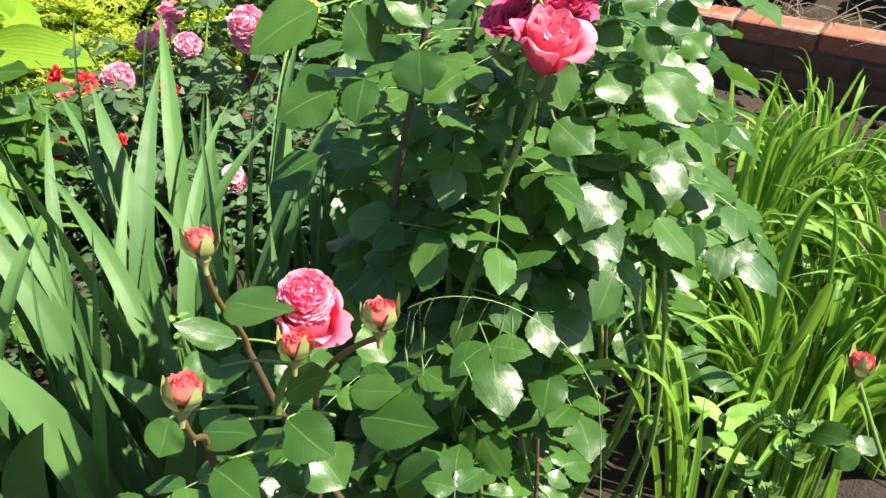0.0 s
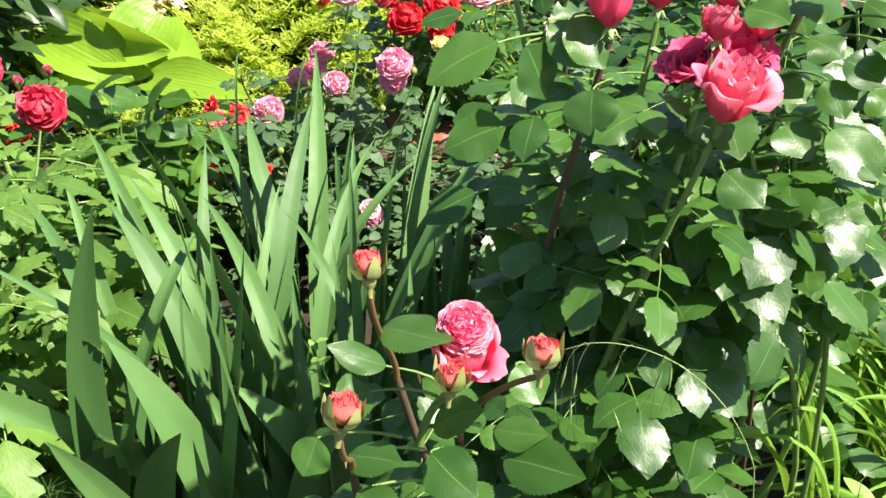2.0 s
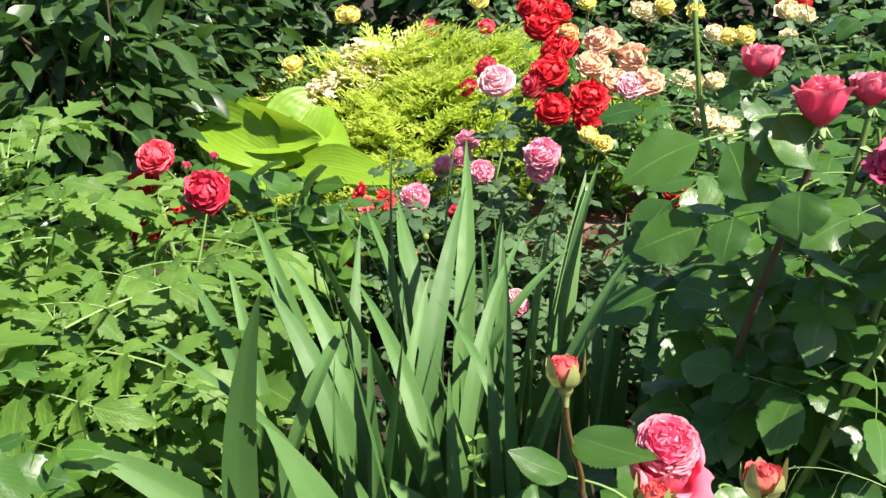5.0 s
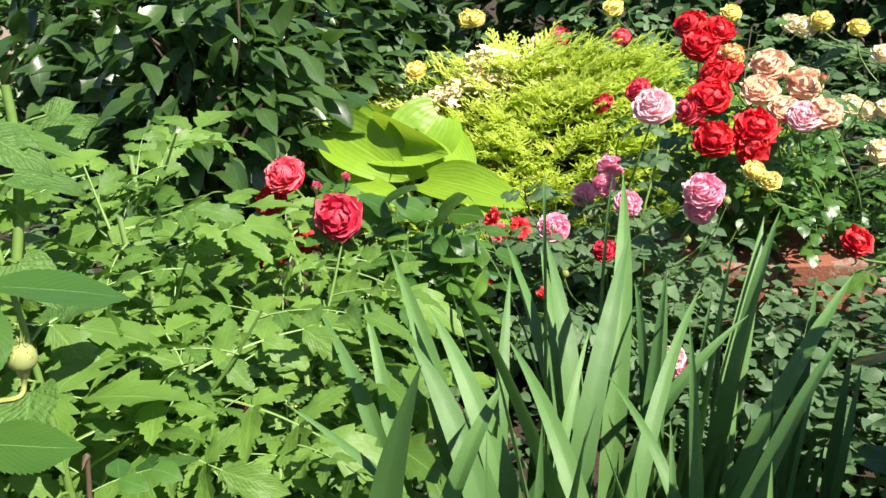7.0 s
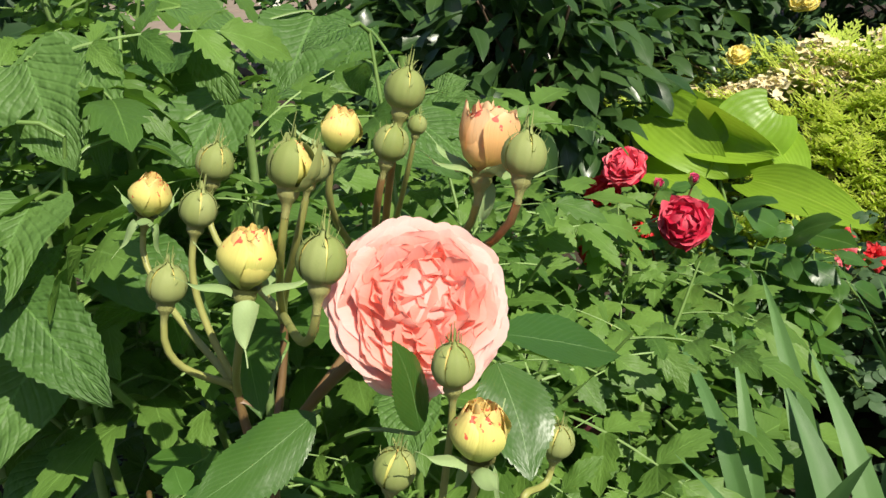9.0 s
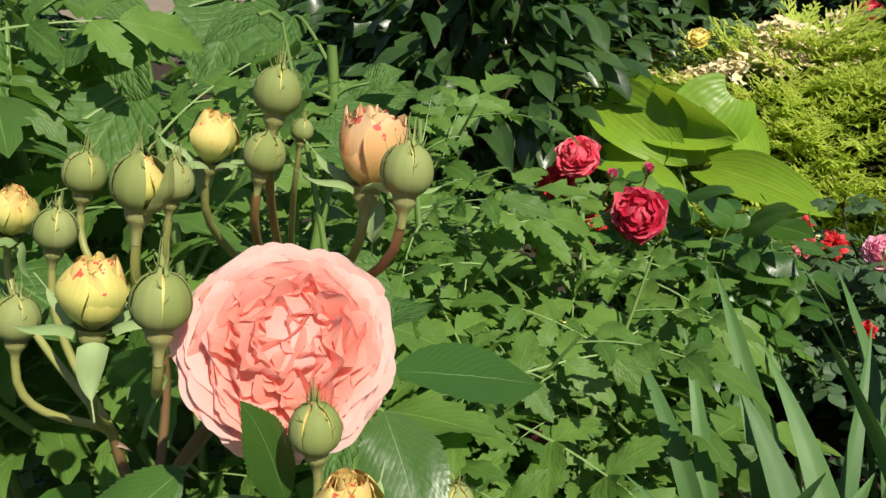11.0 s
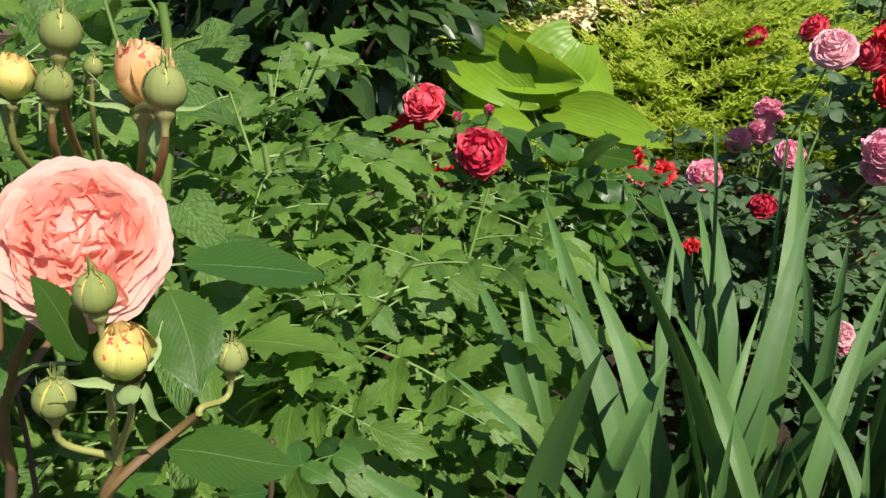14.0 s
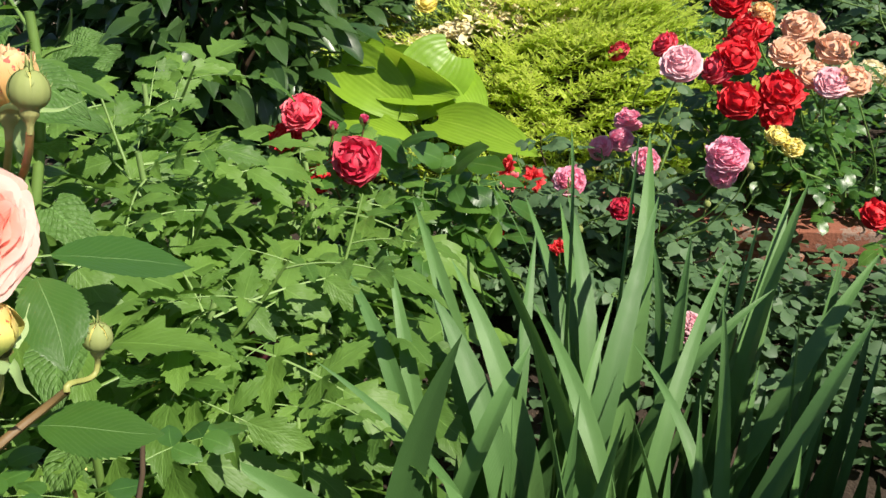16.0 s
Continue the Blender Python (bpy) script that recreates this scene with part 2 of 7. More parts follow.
CRIMSON = petal_material("crimson_petal", (0.42, 0.006, 0.03), (0.56, 0.020, 0.06), (0.72, 0.11, 0.16), None, 0.24)
ROSY = petal_material("rosy_petal", (0.68, 0.020, 0.06), (0.80, 0.080, 0.13), (0.90, 0.28, 0.31), None, 0.28)
PALE = petal_material("pale_pink_petal", (0.82, 0.34, 0.42), (0.88, 0.54, 0.59), (0.92, 0.72, 0.75), None, 0.36)
PEACH = petal_material("faded_peach_petal", (0.78, 0.40, 0.22), (0.82, 0.52, 0.36), (0.84, 0.64, 0.50), None, 0.3)
YELLOW = petal_material("yellow_petal", (0.80, 0.62, 0.10), (0.85, 0.75, 0.24), (0.87, 0.82, 0.42), None, 0.25)
CREAM = petal_material("cream_petal", (0.76, 0.60, 0.30), (0.80, 0.70, 0.44), (0.82, 0.76, 0.60), None, 0.25)
BUD_YELLOW = petal_material("yellow_bud_petal", (0.46, 0.52, 0.13), (0.68, 0.60, 0.17), (0.80, 0.54, 0.20), (0.66, 0.12, 0.07), 0.18, 0.5, 0.35)
BUD_PEACH = petal_material("peach_bud_petal", (0.80, 0.48, 0.16), (0.84, 0.50, 0.22), (0.85, 0.62, 0.38), (0.70, 0.16, 0.12), 0.3, 0.5, 0.3)
WHITE = petal_material("white_petal", (0.7, 0.7, 0.5), (0.8, 0.8, 0.7), (0.82, 0.82, 0.78), None, 0.2)


# ---- mesh building ----


class Geo:
    """A mesh in the making: vertices, faces, uv by vertex, material slot by face."""

    def __init__(self):
        self.v, self.f, self.uv, self.m, self.n = [], [], [], [], 0

    def add(self, v, f, uv, m=0):
        v = np.asarray(v, float).reshape(-1, 3)
        self.v.append(v)
        self.uv.append(np.asarray(uv, float).reshape(-1, 2))
        f = np.asarray(f, int)
        self.f.append(f + self.n)
        self.m.append(np.broadcast_to(np.asarray(m, int), (len(f),)).copy())
        self.n += len(v)
        return self

    def join(self, other, matrix=None, slot=None):
        v, f, uv, m = other.arrays()
        if matrix is not None:
            mm = np.array(matrix)
            v = v @ mm[:3, :3].T + mm[:3, 3]
        return self.add(v, f, uv, m if slot is None else slot)

    def arrays(self):
        return np.concatenate(self.v), np.concatenate(self.f), np.concatenate(self.uv), np.concatenate(self.m)

    def mesh(self, name, *mats):
        v, f, uv, m = self.arrays()
        me = bpy.data.meshes.new(name)
        me.vertices.add(len(v))
        me.vertices.foreach_set("co", v.ravel())
        me.loops.add(f.size)
        me.loops.foreach_set("vertex_index", f.ravel())
        me.polygons.add(len(f))
        me.polygons.foreach_set("loop_start", np.arange(0, f.size, 4))
        me.polygons.foreach_set("loop_total", np.full(len(f), 4))
        me.update(calc_edges=True)
        for mat in mats:
            me.materials.append(mat)
        me.polygons.foreach_set("material_index", np.minimum(m, len(mats) - 1))
        me.polygons.foreach_set("use_smooth", np.ones(len(f), bool))
        layer = me.uv_layers.new(name="uv")
        layer.data.foreach_set("uv", uv[f.ravel()].ravel())
        me.validate()
        return me


def patch(rows, uv_rows, m=0):
    """A sheet of quads from an array of rows of points."""
    rows = np.asarray(rows, float)
    a, b = rows.shape[:2]
    i = np.arange(a * b).reshape(a, b)
    f = np.stack([i[:-1, :-1], i[:-1, 1:], i[1:, 1:], i[1:, :-1]], -1).reshape(-1, 4)
    return Geo().add(rows.reshape(-1, 3), f, np.asarray(uv_rows, float).reshape(-1, 2), m)


def tube(points, radii, sides=6, m=0):
    p = np.asarray(points, float)
    radii = np.broadcast_to(np.asarray(radii, float), (len(p),))
    t = np.gradient(p, axis=0)
    t /= np.linalg.norm(t, axis=1, keepdims=True) + 1e-9
    ref = np.array([0.31, 0.87, 0.11]) if abs(t[:, 2]).mean() > 0.7 else np.array([0.05, 0.1, 1.0])
    a = np.cross(t, ref)
    a /= np.linalg.norm(a, axis=1, keepdims=True) + 1e-9
    b = np.cross(t, a)
    ang = np.linspace(0, 2 * np.pi, sides + 1)
    ring = a[:, None] * np.cos(ang)[None, :, None] + b[:, None] * np.sin(ang)[None, :, None]
    rows = p[:, None] + ring * radii[:, None, None]
    uv = np.stack(np.broadcast_arrays(ang[None, :] / 6.283, np.linspace(0, 1, len(p))[:, None]), -1)
    return patch(rows, uv, m)


def bezier(p0, p1, p2, p3, n=12):
    t = np.linspace(0, 1, n)[:, None]
    p0, p1, p2, p3 = (np.asarray(p, float) for p in (p0, p1, p2, p3))
    return (1 - t) ** 3 * p0 + 3 * t * (1 - t) ** 2 * p1 + 3 * t * t * (1 - t) * p2 + t ** 3 * p3


def lathe(profile, sides=14, m=0, lobes=0, depth=0.0):
    prof = np.asarray(profile, float)
    ang = np.linspace(0, 2 * np.pi, sides + 1)
    wob = 1 + depth * np.cos(lobes * ang)
    rows = np.stack([prof[:, None, 0] * np.cos(ang) * wob, prof[:, None, 0] * np.sin(ang) * wob, np.broadcast_to(prof[:, None, 1], (len(prof), sides + 1))], -1)
    uv = np.stack(np.broadcast_arrays(ang[None] / 6.283, np.linspace(0, 1, len(prof))[:, None]), -1)
    return patch(rows, uv, m)


def aim(at, along, up=(0, 0, 1), size=1.0):
    """A pose at a point whose y runs along a direction and whose z is nearest to up."""
    y = Vector(along).normalized()
    x = y.cross(Vector(up))
    if x.length < 1e-4:
        x = y.cross(Vector((1, 0.2, 0)))
    x.normalize()
    z = x.cross(y)
    m = Matrix((x, y, z)).transposed().to_4x4()
    return Matrix.Translation(at) @ m @ Matrix.Diagonal((size, size, size, 1))


def face_up(at, axis, turn=0.0, size=1.0):
    """A pose at a point whose z runs along an axis."""
    q = Vector(axis).normalized().to_track_quat("Z", "Y").to_matrix().to_4x4()
    return Matrix.Translation(at) @ q @ Matrix.Rotation(turn, 4, "Z") @ Matrix.Diagonal((size, size, size, 1))


def thing(name, at, label, category, group="", kind=""):
    ob = new(name)
    ob.empty_display_size = 0.05
    ob.matrix_world = Matrix.Translation(at)
    return tagged(ob, label, category, group, kind)


WORLD = {}


def part(name, mesh, parent, world=None, label=""):
    """One mesh object under a thing or a part, placed in the world."""
    ob = new(name, mesh)
    base = WORLD.get(parent.name)
    if base is None:
        base = parent.matrix_basis.copy()
        WORLD[parent.name] = base
    world = Matrix() if world is None else world
    ob.parent = parent
    ob.matrix_parent_inverse = base.inverted()
    ob.matrix_basis = world
    WORLD[ob.name] = world
    if label:
        ob["label"] = label
    return ob


# ---- leaf shapes ----
def leaflet(length, width, kind="ovate", rows=14, cols=5, fold=0.25, curl=0.15, tooth=0.0, wave=0.0, seed=0, base=0.0):
    """A leaf blade: base at the origin, tip along y, upper side to z."""
    r = np.random.default_rng(seed)
    v = np.linspace(0, 1, rows)
    if kind == "ovate":
        w = np.sin(np.pi * v ** 0.86) ** 0.66 * (1 - 0.10 * v)
    elif kind == "lance":
        w = np.sin(np.pi * v ** 0.88) ** 0.95
    elif kind == "round":
        w = np.sin(np.pi * v ** 0.85) ** 0.55
    elif kind == "heart":
        w = np.sin(np.pi * np.clip(v * 0.93 + 0.07, 0, 1) ** 0.62) ** 0.8
    elif kind == "hosta":
        w = np.sin(np.pi * np.clip(v * 0.95 + 0.05, 0, 1) ** 0.78) ** 0.62 * (1 - 0.25 * np.clip((v - 0.8) / 0.2, 0, 1))
    w = np.clip(w, 0.0, None)
    w[0], w[-1] = max(w[0], 0.03), 0.01
    u = np.linspace(-1, 1, cols)
    teeth = np.ones(rows)
    if tooth:
        teeth = 1 + tooth * np.where(np.arange(rows) % 2, 1.0, -0.6)
        teeth[0] = teeth[-1] = 1
    edge = np.where(np.abs(u) > 0.99, 1.0, 0.0)
    ww = (w[:, None] * (1 + edge[None] * (teeth[:, None] - 1))) * width / 2
    x = ww * u[None]
    flat = (w[:, None] * width / 2) * u[None]
    y = np.broadcast_to(v[:, None] * length, x.shape).copy()
    if kind in ("heart", "hosta"):
        y = y - (np.abs(u)[None] ** 2) * length * 0.12 * (1 - v[:, None]) ** 2
    bend = np.abs(flat) if kind not in ("heart", "hosta") else flat ** 2 / (0.5 * width) * 1.4
    z = fold * bend - curl * length * (v[:, None] ** 2) + 0 * x
    z = z + wave * width * np.sin(v[:, None] * 9 + r.uniform(0, 6) + u[None] * 1.5) * np.abs(u[None])
    z = z + r.normal(0, 0.004, x.shape) * width
    y = y + base
    uv = np.stack(np.broadcast_arrays((u[None] + 1) / 2, v[:, None]), -1)
    return patch(np.stack([x, y, z], -1), uv)


def rose_leaflet(length, width, seed=0, teeth=12, cols=5, fine=2, fold=0.22, curl=0.18):
    """A rose leaf with a pointed tip, its uneven saw teeth cut from one gently buckled blade."""
    r = np.random.default_rng(seed)
    at = [0.05, 0.90] if fine == 2 else [0.05, 0.50, 0.92]
    span = r.uniform(0.65, 1.35, teeth)
    start = np.concatenate([[0.0], np.cumsum(span)[:-1]])
    v = np.concatenate([[0.0], ((start[:, None] + span[:, None] * np.array(at)[None]) / span.sum()).ravel(), [1.0]])
    saw = np.concatenate([[0.5], np.tile(at, teeth), [0.5]])
    w = np.sin(np.pi * v ** 0.84) ** 0.74 * (1 - 0.30 * np.clip((v - 0.72) / 0.28, 0, 1))
    w[0], w[-1] = 0.05, 0.01
    u = np.linspace(-1, 1, cols)
    edge = np.where(np.abs(u) > 0.99, 1.0, 0.0)[None]
    deep = np.stack([np.concatenate([[0.0], np.repeat(r.uniform(0.05, 0.13, teeth), len(at)), [0.0]]) for _ in range(2)], 1)
    size = np.where(u[None] < 0, deep[:, :1], deep[:, 1:])
    x = w[:, None] * (1 + edge * size * (saw[:, None] - 0.55)) * u[None] * width / 2
    y = v[:, None] * length + edge * 0.10 * length / teeth * saw[:, None] * (v[:, None] < 0.96)
    f, h = y / length, x / (0.5 * width)
    p = r.uniform(0, 6.28, 4)
    z = fold * (np.sqrt(x * x + (0.03 * width) ** 2)) - curl * length * f ** 2 - 0.15 * width * h * h * r.uniform(0.2, 1.1)
    z = z + width * (0.05 * np.sin(7.0 * f + p[0]) * h * np.abs(h) + 0.022 * np.sin(11 * f + 3 * h + p[1]) * np.abs(h) + r.normal(0, 0.10) * h * f)
    x = x + 0.05 * length * np.sin(3.0 * f + p[2]) * f
    uv = np.stack(np.broadcast_arrays((u[None] + 1) / 2, v[:, None]), -1)
    return patch(np.stack([x, y, z], -1), uv)


def tomato_leaflet(length, width, seed=0):
    """A tomato leaflet: long and pointed, with uneven forward teeth and a wrinkled, drooping blade."""
    r = np.random.default_rng(seed)
    n = 5
    span = r.uniform(0.7, 1.3, n) * np.linspace(1.25, 0.8, n)
    start = np.concatenate([[0.0], np.cumsum(span)[:-1]])
    at = np.array([0.06, 0.55, 0.90])
    v = np.concatenate([[0.0], ((start[:, None] + span[:, None] * at[None]) / span.sum() * 0.86).ravel(), [0.90, 1.0]])
    saw = np.concatenate([[0.5], np.tile(at, n), [0.3, 0.3]])
    w = np.sin(np.pi * v ** 0.70) ** 0.85 * (1 - 0.12 * v)
    w[0], w[-1] = 0.05, 0.01
    deep = np.concatenate([[0.0], np.repeat(r.uniform(0.28, 0.58, n), 3), [0.0, 0.0]])[:, None]
    u = np.array([-1.0, -0.6, 0.0, 0.6, 1.0])
    au = np.abs(u)[None]
    edge = np.where(au > 0.9, 1.0, 0.0)
    x = w[:, None] * u[None] * (1 + edge * deep * (saw[:, None] - 0.62)) * width / 2
    y = v[:, None] * length + au ** 1.6 * length * 0.07 * np.sin(np.pi * v)[:, None]
    f, h = y / length, x / (0.5 * width)
    vein = np.abs(np.sin(np.pi * (5 * f - 1.1 * np.abs(h))))
    p = r.uniform(0, 6.28, 3)
    z = 0.24 * np.abs(x) - r.uniform(0.10, 0.42) * length * f ** 2 + 0.035 * width * vein * np.abs(h)
    z = z - 0.16 * width * np.abs(h) ** 3 * r.uniform(0, 1.2) + width * (0.07 * np.sin(8 * f + p[0]) * h + 0.04 * np.sin(13 * f + 4 * h + p[1]) * np.abs(h))
    return patch(np.stack([x, y, z], -1), np.stack(np.broadcast_arrays((u[None] + 1) / 2, v[:, None]), -1))


def compound(leaf_fn, pairs, length, pair_scale=0.75, stalk=0.35, droop=0.25, seed=0):
    """A pinnate leaf: a stalk along y with pairs of leaflets and one at its end. Slot 0 blade, slot 1 stalk."""
    r = np.random.default_rng(seed)
    g = Geo()
    n = 8
    s = np.linspace(0, 1, n)
    spine = np.stack([0.04 * length * np.sin(s * 2 + r.uniform(0, 6)), s * length, -droop * length * s ** 2], -1)
    g.join(tube(spine, np.linspace(0.016, 0.007, n) * length * 0.8, 4), None, 1)

    def at(q):
        return np.array([np.interp(q, s, spine[:, k]) for k in range(3)])

    end_dir = spine[-1] - spine[-2]
    g.join(leaf_fn(1.0, seed), aim(at(1.0), end_dir + r.normal(0, 0.02, 3) * length, (r.normal(0, 0.15), 0, 1)), 0)
    for k in range(pairs):
        q = stalk + (0.86 - stalk) * (k / max(1, pairs - 1) if pairs > 1 else 0.6)
        sc = pair_scale * (0.82 + 0.25 * k / max(1, pairs))
        for side in (-1, 1):
            d = Vector((side * 1.0, 0.45 + r.normal(0, 0.12), -0.12 + r.normal(0, 0.14)))
            g.join(leaf_fn(sc * r.uniform(0.9, 1.1), seed + 3 * k + side), aim(at(q), d, (r.normal(0, 0.2), r.normal(0, 0.2), 1)), 0)
    return g


def rose_leaves(n, leaf_len, leaf_wid, mats, rows=22, name="leaf", pairs=(1, 2, 2), fold=0.22, cols=5):
    out = []
    for i in range(n):
        fn = lambda s, sd: rose_leaflet(leaf_len * s, leaf_wid * s, sd + 31 * i, max(5, rows // 2), cols, 2, fold, 0.14 + 0.05 * (sd % 4))
        out.append(compound(fn, pairs[i % len(pairs)], leaf_len * (1.25 + 0.2 * (i % 3)), 0.82, 0.42, 0.25, 100 + i).mesh(name, *mats))
    return out


# ---- flowers ----
def petal(s, r, open_deg, seed, cols=7, rows=7, ruffle=0.05):
    """One petal round the z axis, for a bloom of radius r; s runs from 0 in the heart to 1 outside."""
    g = np.random.default_rng(seed)
    phi = radians(open_deg)
    length = r * (0.60 + 0.42 * s)
    v = 1 - (1 - np.linspace(0, 1, rows)) ** 1.7
    ang = phi * (0.70 + 0.42 * v) + max(0.0, 1.45 - 0.7 * phi) * np.clip(1 - v / 0.34, 0, 1) + radians(38) * s * np.clip(v - 0.72, 0, 1) * 3.0 - radians(26) * (1 - s) * np.clip(v - 0.5, 0, 1)
    step = length * np.diff(v)
    rho = r * (0.05 + 0.07 * s) + np.concatenate([[0], np.cumsum(np.sin(ang[:-1]) * step)])
    z = np.concatenate([[0], np.cumsum(np.cos(ang[:-1]) * step)])
    half = r * (0.38 + 0.24 * s) * np.sin(np.pi * (0.10 + 0.52 * v)) ** 0.8 * np.sqrt(1 - 0.80 * (np.clip(v - 0.62, 0, 1) / 0.38) ** 2)
    u = np.linspace(-1, 1, cols)
    th = np.clip(half / np.maximum(rho, 0.12 * r), 0, 1.45)[:, None] * u[None]
    ph = g.uniform(0, 6.28)
    rim = (1 - 0.14 * np.abs(u[None]) ** 3 * v[:, None])
    rho = rho[:, None] - 0.10 * r * s * np.abs(u[None]) ** 2.5 * np.clip(v[:, None] - 0.5, 0, 1) * 2
    rr = rho + ruffle * r * v[:, None] ** 2 * np.sin(3.4 * u[None] + ph) + 0.03 * r * np.abs(u[None]) * (1 - s)
    zz = z[:, None] * rim + ruffle * r * v[:, None] ** 2 * np.cos(2.7 * u[None] + ph * 1.7)
    xyz = np.stack([rr * np.cos(th), rr * np.sin(th), zz], -1)
    uv = np.stack(np.broadcast_arrays((u[None] + 1) / 2, v[:, None]), -1)
    return patch(xyz, uv)


def bloom(n, r, openness, seed, cols=6, rows=6, ruffle=0.05):
    """Petals of a rose with their poses: tight in the heart, open outside."""
    g = np.random.default_rng(seed)
    out = []
    for i in range(n):
        s = (i / (n - 1)) ** 0.8
        deg = openness * (0.14 + 0.86 * s ** 1.1) + g.normal(0, 5)
        p = petal(s, r, max(3, deg), seed * 97 + i, cols, rows, ruffle)
        turn = i * 2.39996 + g.normal(0, 0.25)
        tip = Matrix.Rotation(turn, 4, "Z") @ Matrix.Rotation(g.normal(0, 0.05), 4, "Y")
        out.append((p, tip))
    return out


def cup_petal(rad, height, half, flare, ruffle, seed, cols=7, rows=8, point=0.0, roll=0.09):
    """A petal standing in a cup of a given radius; flare: how far its rim turns out (in: minus)."""
    g = np.random.default_rng(seed)
    v, u = (1 - (1 - np.linspace(0, 1, rows)) ** 1.5)[:, None], np.linspace(-1, 1, cols)[None]
    rho = rad * (0.20 + 0.80 * np.sin(np.pi / 2 * np.clip(v / 0.62, 0, 1)) ** 0.8) + flare * rad * np.clip((v - 0.5) / 0.5, 0, 1) ** 1.5
    z = height * v - 0.42 * height * max(flare, 0.0) * np.clip((v - 0.6) / 0.4, 0, 1) ** 2
    wid = np.sin(np.pi * (0.14 + 0.46 * v)) * np.sqrt(1 - 0.80 * np.clip((v - 0.72) / 0.28, 0, 1) ** 2)
    th = half * wid * u
    k1, k2, p1, p2 = g.uniform(2.2, 4.2), g.uniform(2.0, 3.6), g.uniform(0, 6), g.uniform(0, 6)
    au = np.abs(u)
    rr = rho + ruffle * rad * v ** 2 * np.sin(k1 * u + p1) + 0.07 * rad * au ** 3 * v + roll * rad * np.clip((v - 0.82) / 0.18, 0, 1) ** 2
    zz = z * (1 - 0.10 * au ** 4 * v ** 3) + point * height * (1 - au) ** 2 * v ** 6 + ruffle * rad * v ** 3 * np.sin(k2 * u + p2)
    xyz = np.stack([rr * np.cos(th), rr * np.sin(th), zz], -1)
    return patch(xyz, np.stack(np.broadcast_arrays((u + 1) / 2, v), -1))


def cupped_rose(r, height, n, flare, seed, ruffle=0.05, point=0.0, inner=0.16, cols=7, rows=8, roll=0.09):
    """A half-open rose: upright petals wrapped round one another, the outer ones turning out."""
    g = np.random.default_rng(seed)
    out = []
    for i in range(n):
        s = i / (n - 1)
        p = cup_petal(r * (inner + (1 - inner) * s ** 0.85), height * (1.0 - 0.12 * s + g.normal(0, 0.025)), 1.5 - 0.72 * s, -0.20 * (1 - s) + flare * s ** 2, ruffle, seed * 89 + i, cols, rows, point * s, roll)
        out.append((p, Matrix.Rotation(i * 2.39996 + g.normal(0, 0.2), 4, "Z") @ Matrix.Rotation(g.normal(0, 0.04) + 0.10 * s * flare, 4, "Y")))
    return out


def fold(width, length, lean, cup, ruffle, curl, seed, cols=11, rows=9, tint=1.0):
    """A petal whose rim stands at the origin: it comes up from within and leans outward along x."""
    g = np.random.default_rng(seed)
    v, u = np.linspace(0, 1, rows)[:, None], np.linspace(-1, 1, cols)[None]
    ang = lean + curl * np.clip(v - 0.6, 0, 1) ** 1.5
    step = length / (rows - 1)
    x = np.cumsum(np.sin(ang), 0) * step
    z = np.cumsum(np.cos(ang), 0) * step
    x, z = x - x[-1], z - z[-1]
    wid = width * 0.5 * np.sin(np.pi * (0.16 + 0.46 * v)) ** 0.8
    rim = np.sqrt(np.clip(1 - 0.75 * np.clip((v - 0.72) / 0.28, 0, 1) ** 2, 0.02, 1))
    k1, k2, p1, p2 = g.uniform(2.0, 4.5), g.uniform(3.0, 7.0), g.uniform(0, 6), g.uniform(0, 6)
    wave = ruffle * width * v ** 1.5 * (np.sin(k1 * u + p1) + 0.35 * np.sin(k2 * u + p2))
    y = wid * rim * u
    xx = x - cup * width * u ** 2 * (0.4 + 0.6 * v) + wave * np.cos(lean)
    zz = z * (1 - 0.08 * u ** 2) + wave * np.sin(lean) - 0.05 * length * np.abs(u) ** 3 * v
    notch = -0.05 * length * np.exp(-(u / 0.16) ** 2) * v ** 6 * g.uniform(0, 1)
    return patch(np.stack([xx + notch * np.sin(lean), y, zz + notch * np.cos(lean)], -1), np.stack(np.broadcast_arrays((u + 1) / 2, v * tint), -1))


